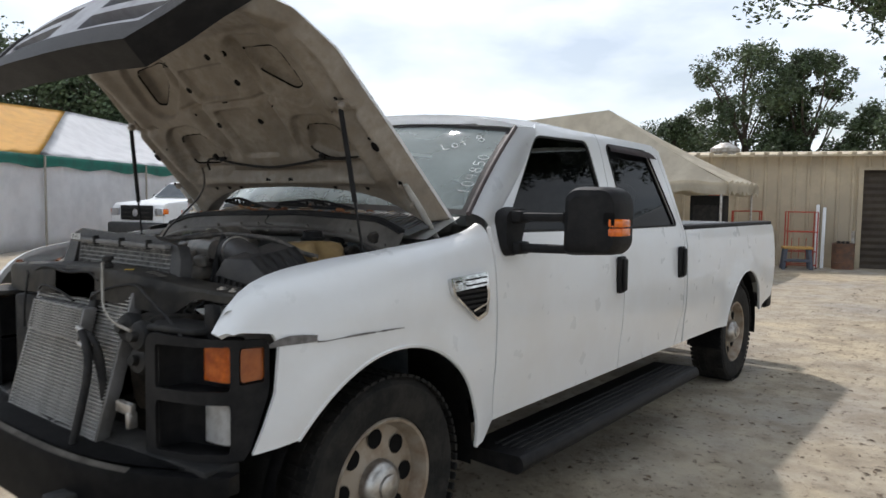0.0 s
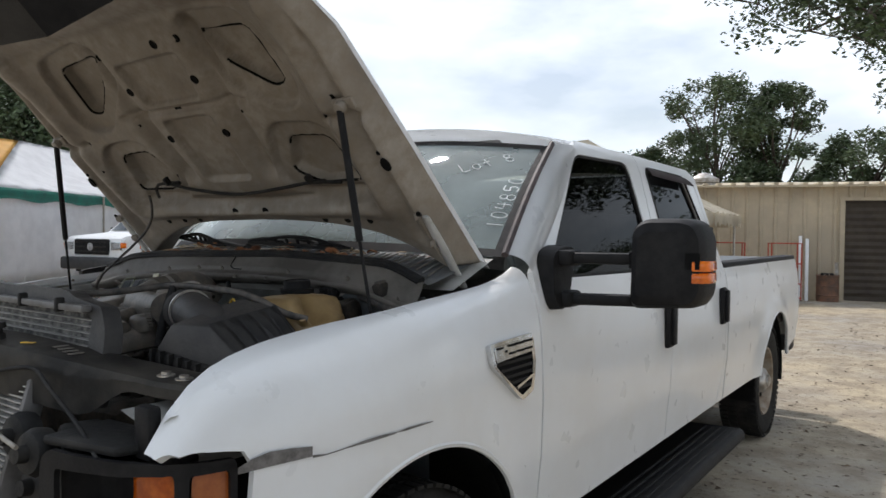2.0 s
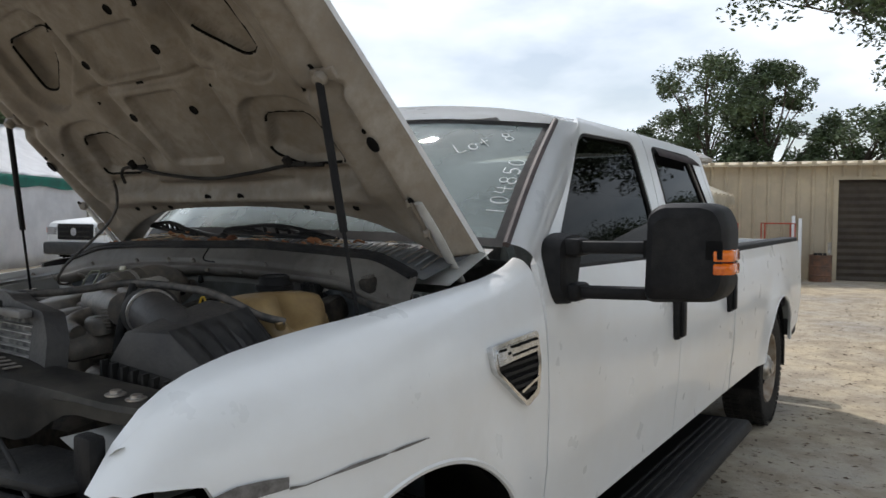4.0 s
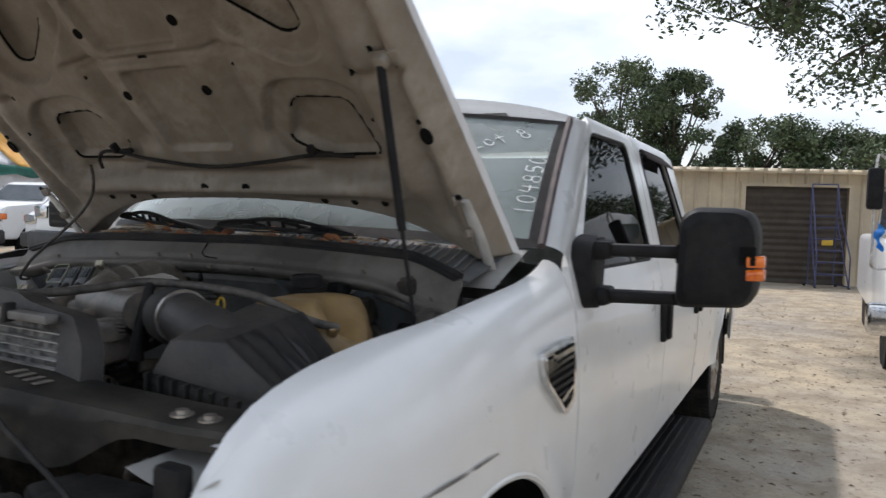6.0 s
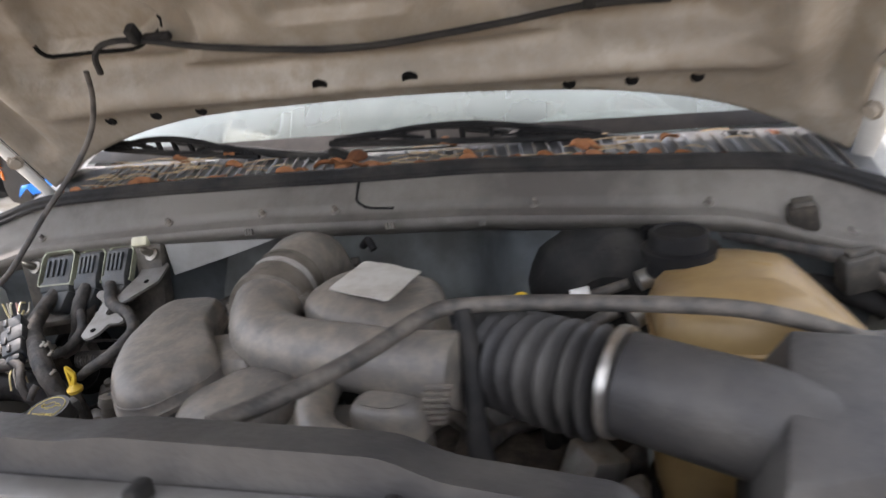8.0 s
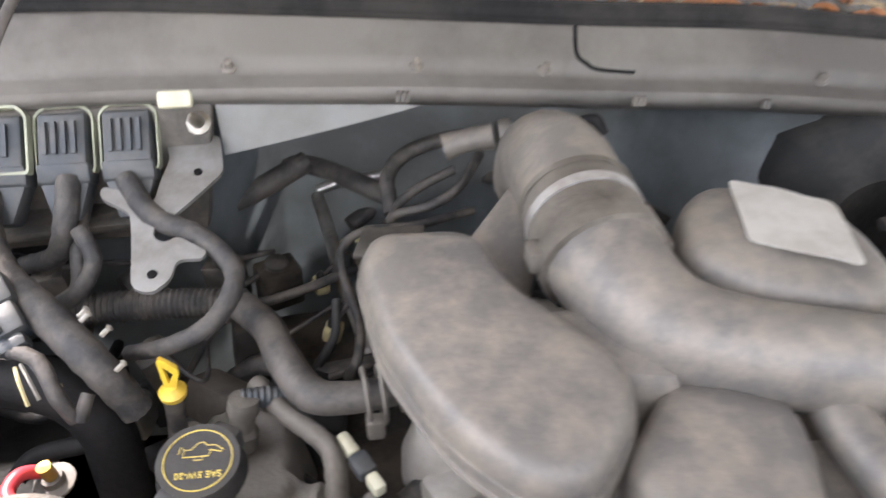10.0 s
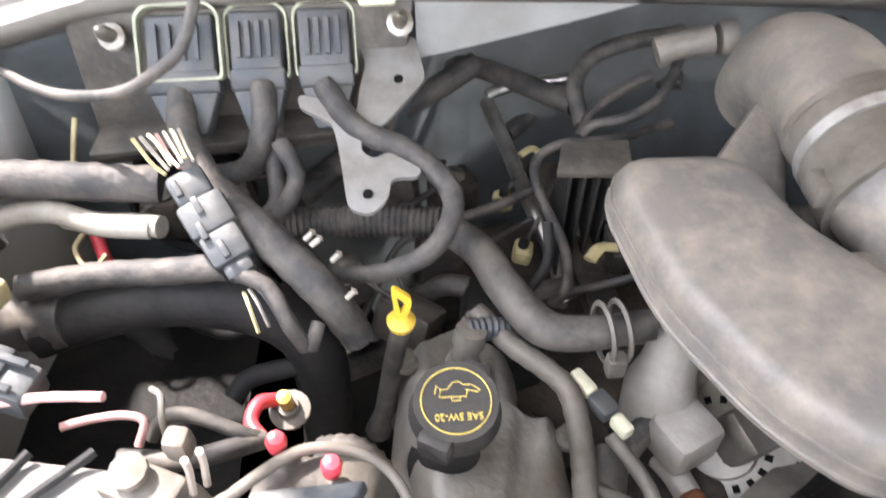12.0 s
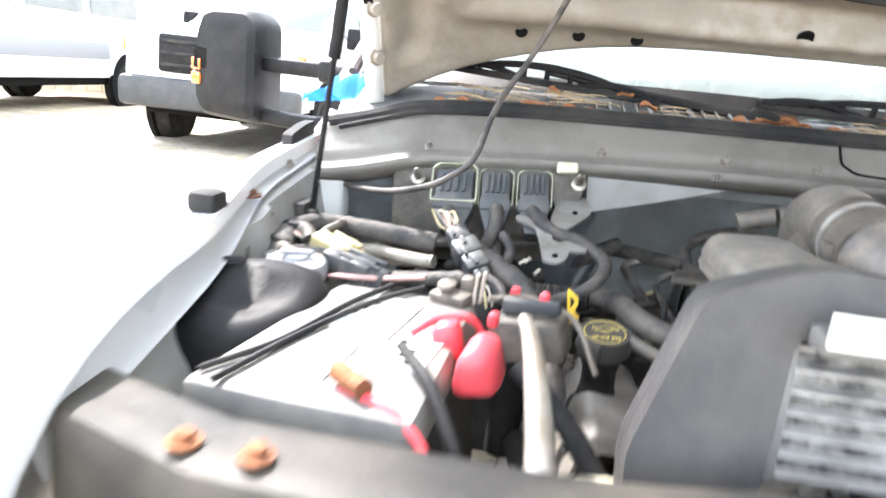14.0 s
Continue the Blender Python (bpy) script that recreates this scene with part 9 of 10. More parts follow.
def build_engine_front():
    """Valve-cover casting, alternator and the leads between them, in the body's axes."""
    bm = bmesh.new()

    def casting(u, v):
        y = -0.165 + 0.305 * v
        left = -0.402 + 0.004 * math.sin(v * 9) + 0.035 * step(v - 0.90, 0.08)
        right = -0.252 - 0.030 * step(v - 0.62, 0.06) - 0.030 * step(v - 0.86, 0.08)
        x = left + (right - left) * u
        d = min(u * (right - left), (1 - u) * (right - left), (1 - v) * 0.305)
        z = 1.005 + 0.072 * (1 - max(1 - d / 0.034, 0) ** 2.2)
        z += 0.014 * math.exp(-(((x + 0.36) / 0.036) ** 2 + ((y + 0.045) / 0.036) ** 2))
        z += 0.010 * step(0.012 - abs(x + 0.385 + 0.10 * (y - 0.09)), 0.012) * step(v - 0.72, 0.10)
        z -= 0.010 * step(0.010 - abs(x + 0.300 - 0.25 * (y + 0.02)), 0.012) * step(0.75 - v, 0.08)
        z += 0.007 * step(0.016 - abs(y + 0.105), 0.012) + 0.003 * noise.noise((x * 30, y * 30, 0.0))
        return Vector((x, y, z))
    sheet(bm, casting, 44, 64, 0.004)
    part("valve_cover_casting", bm, ALU, TRUCK, "dusty pale cast-aluminium valve cover", 60)
    for x, y, z in ((-0.262, 0.000, 1.062), (-0.265, -0.09, 1.062), (-0.392, 0.075, 1.070), (-0.33, 0.118, 1.072)):
        bm = bmesh.new()
        lathe(bm, (x, y, z), (0, 0, 1), [(0.011, 0), (0.011, 0.006), (0.007, 0.007), (0.007, 0.016), (0.0, 0.017)], 12)
        part("cover_bolt", bm, CASTD, TRUCK)
    al = part("alternator", bmesh.new(), None, TRUCK, "finned aluminium alternator below the intake")
    c, way = Vector((-0.098, 0.026, 1.010)), Vector((-0.48, -0.42, 0.70)).normalized()
    bm = bmesh.new()
    lathe(bm, c, way, [(0.058, -0.085), (0.066, -0.08), (0.068, 0.0), (0.064, 0.010), (0.050, 0.018), (0.032, 0.020), (0.030, 0.030), (0.012, 0.032), (0.0, 0.032)], 30)
    part("housing", bm, ALU, al)
    m = Matrix.Translation(c) @ axis_to(way)
    # black blocks on the closed housing paint the dark of its slots
    for k in range(18):
        r = m @ Matrix.Rotation(k * math.pi / 9, 4, "Z")
        bm = bmesh.new()
        hexa(bm, [r @ Vector(q) for q in ((0.036, -0.0028, 0.012), (0.064, -0.0045, 0.000), (0.064, 0.0045, 0.000), (0.036, 0.0028, 0.012), (0.036, -0.0028, 0.0215), (0.0665, -0.0045, 0.0095), (0.0665, 0.0045, 0.0095), (0.036, 0.0028, 0.0215))])
        part("vent_slot", bm, INK_SHADE, al, "black block for the shade in a cooling slot")
    for k in (0.6, 2.7, 4.8):
        bm = bmesh.new()
        box(bm, m @ Vector((0.070 * math.cos(k), 0.070 * math.sin(k), -0.012)), (0.026, 0.026, 0.034), 0.006, axis_to(way))
        part("mounting_ear", bm, ALU, al)
    tube("drive_belt", [(-0.015, 0.022, 1.035), (-0.045, -0.008, 1.032), (-0.09, -0.036, 1.03), (-0.14, -0.070, 1.028), (-0.20, -0.11, 1.02)], 0.013, CASTD, TRUCK, "tan drive belt", flat=0.25)
    for nm, pts, r, mt, lab, rib, pitch in (
            ("cover_loom", [(-0.335, 0.085, 1.128), (-0.307, 0.052, 1.122), (-0.280, 0.030, 1.116), (-0.266, 0.010, 1.112), (-0.264, -0.03, 1.104), (-0.270, -0.084, 1.092), (-0.275, -0.13, 1.07)], 0.0095, CASTD, "dusty tan taped loom over the valve cover", 0.04, 0.014),
            ("sensor_conduit", [(-0.238, -0.020, 1.100), (-0.226, -0.036, 1.092), (-0.212, -0.056, 1.080), (-0.214, -0.072, 1.078), (-0.234, -0.070, 1.084), (-0.262, -0.056, 1.092)], 0.0062, CASTD, "small corrugated sensor conduit", 0.07, 0.0045),
            ("metal_pipe", [(-0.122, 0.064, 1.085), (-0.155, 0.036, 1.072), (-0.194, 0.008, 1.052), (-0.215, -0.012, 1.03)], 0.0095, CASTD, "dusty steel pipe", 0.0, 1),
            ("lower_hose", [(-0.225, -0.005, 1.06), (-0.228, -0.03, 1.05), (-0.236, -0.06, 1.03), (-0.238, -0.10, 1.0)], 0.013, DUSTB, "dusty rubber hose", 0.0, 1),
            ("stub_pipe", [(-0.168, 0.008, 1.02), (-0.160, -0.010, 1.022), (-0.154, -0.028, 1.02)], 0.012, ALU, "grey stub pipe", 0.0, 1),
            ("breather_pipe", [(-0.205, 0.072, 1.115), (-0.182, 0.074, 1.116), (-0.166, 0.066, 1.11), (-0.162, 0.052, 1.085)], 0.0135, CASTD, "dusty breather pipe", 0.0, 1)):
        tube(nm, pts, r, mt, TRUCK, lab, rib=rib, pitch=pitch)
    bm = bmesh.new()
    lathe(bm, (-0.152, -0.034, 1.02), (0.2, -1, 0), [(0.009, -0.008), (0.012, 0), (0.011, 0.010), (0.0, 0.012)], 12)
    part("rust_plug", bm, RUST, TRUCK, "rusty plug in the stub pipe")
    sn = part("temperature_sensor", bmesh.new(), None, TRUCK, "grey temperature sensor with its plug")
    bm = bmesh.new()
    lathe(bm, (-0.347, 0.052, 1.085), (0.1, 0.1, 1), [(0.015, 0), (0.015, 0.016), (0.011, 0.020), (0.011, 0.036), (0.014, 0.038), (0.013, 0.052), (0.0, 0.053)], 14)
    part("sensor_body", bm, CASTD, sn)
    bm = bmesh.new()
    sweep(bm, [(-0.345, 0.062, 1.130), (-0.320, 0.066, 1.128), (-0.302, 0.068, 1.122)], [0.009, 0.010, 0.007], seg=10, n=3, rib=0.08, pitch=0.005)
    part("sensor_boot", bm, GRAYCONN, sn)
    bm = bmesh.new()
    lathe(bm, (-0.348, 0.040, 1.098), (0.2, -0.6, 0.6), [(0.005, 0), (0.005, 0.008), (0.0, 0.009)], 10)
    part("green_ring", bm, mat("green_seal", (0.03, 0.22, 0.08), 0.5), sn, "small green seal")
    # white hook-bolt, brass stud and cable eye before the battery
    st = part("terminal_stud", bmesh.new(), None, TRUCK, "dusty washer with a brass stud")
    bm = bmesh.new()
    lathe(bm, (-0.484, 0.008, 1.10), (-0.1, -0.25, 1), [(0.016, 0), (0.016, 0.003), (0.009, 0.004), (0.008, 0.010), (0.0, 0.011)], 18)
    part("washer", bm, DUSTB, st)
    bm = bmesh.new()
    lathe(bm, (-0.485, 0.006, 1.110), (-0.1, -0.25, 1), [(0.0055, 0), (0.0055, 0.016), (0.0, 0.017)], 12)
    part("stud", bm, mat("tarnished_brass", (0.42, 0.24, 0.05), 0.4, 0.6, vary=(0.30, 0.15, 0.04), scale=30), st, "tarnished brass stud")


build_engine_front()


def build_battery_side():
    bt = part("battery", bmesh.new(), None, TRUCK, "dusty dark battery with worn paper labels")
    A, B, C, D = (-0.706, -0.225), (-0.640, -0.012), (-0.497, -0.040), (-0.520, -0.262)
    bm = bmesh.new()
    hexa(bm, [(*p, 1.12) for p in (A, D, C, B)] + [(*p, 1.328) for p in (A, D, C, B)], 0.008)
    part("case", bm, BLACKD, bt, "dark plastic case")
    bm = bmesh.new()
    g = lambda p: (-0.59 + (p[0] + 0.59) * 1.03, -0.135 + (p[1] + 0.135) * 1.03)
    hexa(bm, [(*g(p), 1.300) for p in (A, D, C, B)] + [(*p, 1.336) for p in (A, D, C, B)], 0.008)
    part("lid", bm, mat("dusty_battery_top", (0.10, 0.097, 0.092), 0.6, vary=(0.19, 0.178, 0.16), scale=9, bump=0.08), bt, "dusty grey battery lid")

    def on(u, v):
        p = Vector((*A, 0)).lerp(Vector((*D, 0)), u).lerp(Vector((*B, 0)).lerp(Vector((*C, 0)), u), v)
        return p
    for nm, mt, quad, lab in (("paper_label", PAPER, ((0.30, 0.55), (0.66, 0.50), (0.70, 0.86), (0.34, 0.90)), "torn white paper label"), ("paper_label", PAPER, ((0.62, 0.22), (0.92, 0.30), (0.95, 0.58), (0.74, 0.62)), "torn white paper label"),
                              ("blue_label", mat("faded_blue_label", (0.30, 0.42, 0.58), 0.5, vary=(0.5, 0.55, 0.6), scale=20), ((0.30, 0.12), (0.55, 0.14), (0.56, 0.42), (0.32, 0.46)), "faded blue label")):
        bm = bmesh.new()
        hexa(bm, [on(*q) + Vector((0, 0, z)) for z in (1.3345, 1.3375) for q in quad])
        lb = part(nm, bm, mt, bt, lab)
        if mt is PAPER:
            for k in range(4):
                bm = bmesh.new()
                q0, q1 = Vector((*quad[0], 0)).lerp(Vector((*quad[3], 0)), 0.2 + k * 0.18), Vector((*quad[1], 0)).lerp(Vector((*quad[2], 0)), 0.2 + k * 0.18)
                a, b = q0.lerp(q1, 0.12), q0.lerp(q1, 0.75)
                sweep(bm, [on(a.x, a.y) + Vector((0, 0, 1.3378)), on(b.x, b.y) + Vector((0, 0, 1.3378))], 0.0014, seg=4, n=1)
                part("print_bar", bm, INK_SHADE, lb)
    for pts in ([(0.05, 0.05), (0.20, 0.35), (0.28, 0.75), (0.40, 1.0)], [(0.16, 0.0), (0.24, 0.40), (0.40, 0.80), (0.62, 1.02)]):
        bm = bmesh.new()
        sweep(bm, [on(*p) + Vector((0, 0, 1.340)) for p in pts], 0.0028, seg=6, n=6)
        part("hold_down_strap", bm, RUBBER, bt, "thin black strap wire")
    # clamps and fuse cluster
    cl = part("battery_clamp", bmesh.new(), None, TRUCK, "grey lead battery clamp with a bolt")
    bm = bmesh.new()
    box(bm, (-0.522, -0.046, 1.340), (0.040, 0.022, 0.012), 0.004, turn(0, 0, -25))
    box(bm, (-0.507, -0.028, 1.347), (0.013, 0.013, 0.018), 0.004, turn(0, 0, -10))
    part("clamp_body", bm, DUSTB, cl)
    bm = bmesh.new()
    lathe(bm, (-0.526, -0.043, 1.35), (0.008, -0.085, 1.028), [(0.009, 0), (0.009, 0.004), (0.0, 0.007)], 12)
    part("terminal_post", bm, CASTD, cl)
    bm = bmesh.new()
    for k, (x, y) in enumerate(((-0.500, -0.048), (-0.494, -0.044))):
        sweep(bm, [(x, y, 1.335), (x + 0.002, y + 0.003, 1.352), (x + 0.004, y + 0.001, 1.366)], 0.0021, seg=6, n=3)
    part("white_paper_tag", bm, WIREW, cl, "frayed white tag")
    fx = part("fuse_block", bmesh.new(), None, TRUCK, "dusty fuse block with red terminal caps")
    bm = bmesh.new()
    hexa(bm, [(-0.488, -0.09, 1.295), (-0.413, -0.08, 1.295), (-0.402, -0.022, 1.285), (-0.473, -0.026, 1.285), (-0.483, -0.085, 1.337), (-0.418, -0.077, 1.331), (-0.41, -0.027, 1.327), (-0.47, -0.031, 1.333)], 0.005)
    part("block_body", bm, DUSTB, fx)
    bm = bmesh.new()
    hexa(bm, [(-0.473, -0.067, 1.337), (-0.42, -0.061, 1.333), (-0.416, -0.051, 1.333), (-0.469, -0.055, 1.337), (-0.472, -0.066, 1.35), (-0.421, -0.06, 1.345), (-0.417, -0.052, 1.345), (-0.469, -0.056, 1.35)], 0.002)
    part("block_rail", bm, GRAYCONN, fx)
    for x, y, z in ((-0.434, -0.043, 1.337), (-0.462, -0.027, 1.335), (-0.478, -0.105, 1.341)):
        bm = bmesh.new()
        lathe(bm, (x, y, z), (0.112, -0.095, 1.075), [(0.0048, 0), (0.0055, 0.008), (0.004, 0.012), (0.0, 0.013)], 10)
        part("red_cap", bm, RED, fx, "small red cap")
    # big red terminal boot with grey bolt lever, cables
    rt = part("terminal_boot", bmesh.new(), None, TRUCK, "red rubber battery terminal boot")
    bm = bmesh.new()
    hexa(bm, [(-0.508, -0.192, 1.312), (-0.466, -0.185, 1.312), (-0.460, -0.14, 1.312), (-0.497, -0.137, 1.312), (-0.502, -0.186, 1.352), (-0.472, -0.180, 1.352), (-0.467, -0.144, 1.357), (-0.491, -0.142, 1.357)], 0.012, 3)
    part("boot", bm, RED, rt)
    bm = bmesh.new()
    hexa(bm, [(-0.53, -0.145, 1.322), (-0.5, -0.14, 1.322), (-0.5, -0.11, 1.322), (-0.53, -0.115, 1.322), (-0.525, -0.14, 1.352), (-0.505, -0.136, 1.354), (-0.505, -0.116, 1.354), (-0.525, -0.12, 1.352)], 0.006)
    part("flap", bm, RED, rt)
    for nm, pts, r, mt, lab in (("red_cable", [(-0.545, -0.135, 1.342), (-0.525, -0.115, 1.348), (-0.498, -0.105, 1.346), (-0.484, -0.10, 1.325)], 0.0045, RED, "red battery cable"),
                                ("red_cable", [(-0.585, -0.22, 1.332), (-0.55, -0.24, 1.337), (-0.515, -0.265, 1.322), (-0.495, -0.29, 1.282)], 0.0055, RED, "red battery cable"),
                                ("copper_terminal", [(-0.585, -0.215, 1.347), (-0.56, -0.235, 1.344)], 0.011, RUST, "corroded copper terminal"),
                                ("black_cable", [(-0.455, -0.16, 1.332), (-0.415, -0.19, 1.302), (-0.375, -0.23, 1.242), (-0.345, -0.27, 1.172)], 0.012, RUBBER, "black battery cable"),
                                ("black_cable", [(-0.545, -0.17, 1.347), (-0.515, -0.22, 1.342), (-0.485, -0.26, 1.292), (-0.455, -0.29, 1.222)], 0.007, RUBBER, "black cable"),
                                ("wire", [(-0.485, -0.06, 1.347), (-0.445, -0.03, 1.337), (-0.405, -0.04, 1.322), (-0.385, -0.09, 1.292)], 0.004, CASTD, "dusty tan wire")):
        tube(nm, pts, r * 0.75, mt, TRUCK, lab)
    tube("grey_lever", [(-0.45, -0.155, 1.372), (-0.443, -0.2, 1.367), (-0.437, -0.27, 1.347), (-0.433, -0.33, 1.302)], [0.006, 0.008, 0.010, 0.013], METAL, TRUCK, "pale grey cable clamp bar", flat=0.6)
    bm = bmesh.new()
    hexa(bm, [(-0.485, -0.285, 1.22), (-0.435, -0.285, 1.22), (-0.43, -0.24, 1.22), (-0.48, -0.24, 1.22), (-0.478, -0.275, 1.285), (-0.442, -0.275, 1.285), (-0.44, -0.25, 1.285), (-0.475, -0.25, 1.285)], 0.008)
    part("relay_box", bm, DUSTB, TRUCK, "dusty relay housing")
    bm = bmesh.new()
    hexa(bm, [(-0.415, -0.27, 1.20), (-0.365, -0.27, 1.20), (-0.365, -0.22, 1.20), (-0.415, -0.22, 1.20), (-0.41, -0.265, 1.285), (-0.37, -0.265, 1.285), (-0.37, -0.225, 1.285), (-0.41, -0.225, 1.285)], 0.005)
    part("relay", bm, IVORY, TRUCK, "pale relay with a black socket")
    # blower-like round motor low at the firewall
    bm = bmesh.new()
    lathe(bm, (-0.60, 0.34, 1.19), (0, -1, 0.25), [(0.06, 0), (0.062, 0.02), (0.05, 0.035), (0.045, 0.03), (0.02, 0.03), (0.018, 0.045), (0.0, 0.046)], 26)
    part("blower_motor", bm, BLACK, TRUCK, "black round blower motor")
    bm = bmesh.new()
    plate(bm, rounded([(-0.745, 0.20), (-0.715, 0.20), (-0.71, 0.26), (-0.74, 0.27)], 0.01), lambda x, y: Vector((x, y + 0.05, 1.30 - (y - 0.2) * 0.8)), (), 0.05, 0.05, 0.004)
    part("rusty_tab", bm, RUST, TRUCK, "rusted apron tab")


settle(build_battery_side)


def plug(name, c, r, size, mt, lab):
    """A wiring plug of three shells with a fan of thin wires at its tail."""
    pg = part(name, bmesh.new(), None, TRUCK, lab)
    m = Matrix.Translation(c) @ turn(*r)
    for dx, k in ((-0.56, 0.78), (-0.1, 1.0), (0.18, 1.12), (0.52, 0.86)):
        bm = bmesh.new()
        box(bm, m @ Vector((dx * size[0] * 0.72, 0, 0)), (size[0] * 0.34, size[1] * k, size[2] * k), 0.004, turn(*r))
        part("plug_shell", bm, mt, pg)
    for k in (-1, 1):
        bm = bmesh.new()
        box(bm, m @ Vector((size[0] * 0.1, k * size[1] * 0.28, size[2] * 0.56)), (size[0] * 0.7, size[1] * 0.16, size[2] * 0.16), 0.001, turn(*r))
        part("latch_rail", bm, mt, pg)
    for q in range(8):
        bm = bmesh.new()
        a = m @ Vector((-size[0] * 0.55, size[1] * (-0.35 + 0.1 * q), size[2] * (0.2 * (q % 3) - 0.15)))
        b = m @ Vector((-size[0] * (0.95 + 0.08 * (q % 3)), size[1] * (-0.25 + 0.07 * q), -0.004))
        e = m @ Vector((-size[0] * 1.3, size[1] * 0.05 * q, -0.012))
        sweep(bm, [a, b, e], 0.0017, seg=5, n=4)
        part("thin_wire", bm, (WIREW, PINKW, GRAYCONN, WIREW, TAN, HOSE, TAPE, PINKW)[q], pg)


def build_apron_side():
    """Washer bottle, plugs, loom and hinge pocket along the passenger-side apron."""
    wb = part("washer_bottle", bmesh.new(), None, TRUCK, "black washer bottle beside the apron")
    bm = bmesh.new()
    o = rounded([(-0.822, -0.205), (-0.735, -0.22), (-0.675, -0.165), (-0.672, -0.095), (-0.74, -0.070), (-0.815, -0.085)], 0.03, 5)
    cx, cy = -0.748, -0.14
    rings = [[bm.verts.new((cx + (x - cx) * k, cy + (y - cy) * k, z + 0.25 * (y - cy) * (z > 1.1))) for x, y in o] for k, z in ((0.95, 0.94), (1.0, 0.99), (1.0, 1.155), (0.97, 1.180), (0.88, 1.193), (0.6, 1.197), (0.15, 1.198))]
    for p, q in zip(rings, rings[1:]):
        for i in range(len(o)):
            j = (i + 1) % len(o)
            bm.faces.new((p[i], p[j], q[j], q[i]))
    bm.faces.new(rings[-1])
    part("bottle_body", bm, BLACK, wb, "smooth black plastic bottle", 60)
    bm = bmesh.new()
    sweep(bm, [(-0.826, -0.20, 1.06), (-0.826, -0.15, 1.175), (-0.806, -0.12, 1.205), (-0.775, -0.11, 1.210)], 0.007, seg=8, n=5)
    part("moulded_rib", bm, BLACK, wb)
    fc = part("filler_cap", bmesh.new(), None, TRUCK, "pale grey round filler cap")
    bm = bmesh.new()
    lathe(bm, (-0.736, -0.052, 1.15), (0.02, -0.08, 1), [(0.026, 0), (0.028, 0.032), (0.036, 0.034), (0.038, 0.048), (0.034, 0.055), (0.016, 0.058), (0.014, 0.062), (0.0, 0.063)], 26)
    part("cap_disc", bm, COWL, fc, "", 40)
    bm = bmesh.new()
    box(bm, (-0.735, -0.057, 1.214), (0.040, 0.009, 0.007), 0.003, turn(0, 0, 20))
    part("grip", bm, COWL, fc)
    bm = bmesh.new()
    sweep(bm, [(-0.770, -0.045, 1.198), (-0.785, -0.02, 1.196), (-0.775, 0.005, 1.19), (-0.755, 0.0, 1.17)], 0.003, seg=6, n=4)
    part("tether", bm, COWL, fc)
    plug("tan_plug", (-0.716, 0.055, 1.192), (8, 14, -22), (0.066, 0.036, 0.030), TAN, "tan wiring plug")
    plug("grey_plug", (-0.668, -0.028, 1.195), (6, 10, -16), (0.078, 0.032, 0.030), GRAYCONN, "grey wiring plug")
    for nm, pts, r, mt, lab in (("apron_loom", [(-0.60, 0.175, 1.19), (-0.66, 0.172, 1.195), (-0.72, 0.170, 1.198), (-0.772, 0.160, 1.20), (-0.797, 0.120, 1.198), (-0.795, 0.07, 1.194), (-0.782, 0.02, 1.19), (-0.775, -0.02, 1.165), (-0.77, -0.04, 1.12)], 0.016, TAPE, "dusty taped harness along the apron"),
                                ("loom_branch", [(-0.785, 0.10, 1.205), (-0.765, 0.075, 1.208), (-0.755, 0.058, 1.200)], 0.010, TAPE, "taped harness branch"),
                                ("loom_branch", [(-0.785, 0.03, 1.20), (-0.765, -0.005, 1.20), (-0.735, -0.02, 1.195), (-0.715, -0.022, 1.195)], 0.008, CASTD, "tan wire bundle"),
                                ("loom_branch", [(-0.74, 0.165, 1.205), (-0.73, 0.12, 1.214), (-0.745, 0.08, 1.206), (-0.75, 0.055, 1.18)], 0.006, HOSE, "dark wire"),
                                ("ground_wire", [(-0.70, -0.038, 1.185), (-0.66, -0.050, 1.192), (-0.62, -0.048, 1.196), (-0.58, -0.055, 1.205)], 0.0032, PINKW, "faded wire"),
                                ("apron_lead", [(-0.812, 0.06, 1.228), (-0.818, 0.02, 1.218), (-0.812, -0.02, 1.20), (-0.80, -0.04, 1.16)], 0.004, HOSE, "thin dusty lead")):
        tube(nm, pts, r, mt, TRUCK, lab, rib=0.04, pitch=0.02)
    for k, (y, z) in enumerate(((0.16, 1.205), (0.09, 1.20), (0.02, 1.196))):
        bm = bmesh.new()
        box(bm, (-0.795 + 0.006 * k, y, z), (0.036, 0.012, 0.030), 0.004, turn(0, 0, -20 * k))
        part("loom_clip", bm, RUBBER, TRUCK, "black loom clip")
    # strut bracket on the apron
    bm = bmesh.new()
    box(bm, (-0.803, 0.170, 1.20), (0.020, 0.050, 0.060), 0.005)
    lathe(bm, (-0.803, 0.170, 1.203), (1, 0, 0), [(0.010, 0), (0.010, 0.012), (0.006, 0.016), (0.0, 0.017)], 12)
    part("strut_bracket", bm, BLACKD, TRUCK, "dark bracket of the gas strut")
    # hinge pocket at the cowl corner
    hp_ = part("hinge_pocket", bmesh.new(), None, TRUCK, "black rubber pocket round the hood hinge")
    bm = bmesh.new()
    prism(bm, rounded([(0.246, 1.27), (0.243, 1.316), (0.31, 1.328), (0.36, 1.332), (0.36, 1.27)], 0.008, 2), lambda y, z: Vector((-0.868, y, z)), lambda y, z: Vector((-0.852, y, z)))
    part("rubber_wall", bm, RUBBER, hp_)
    bm = bmesh.new()
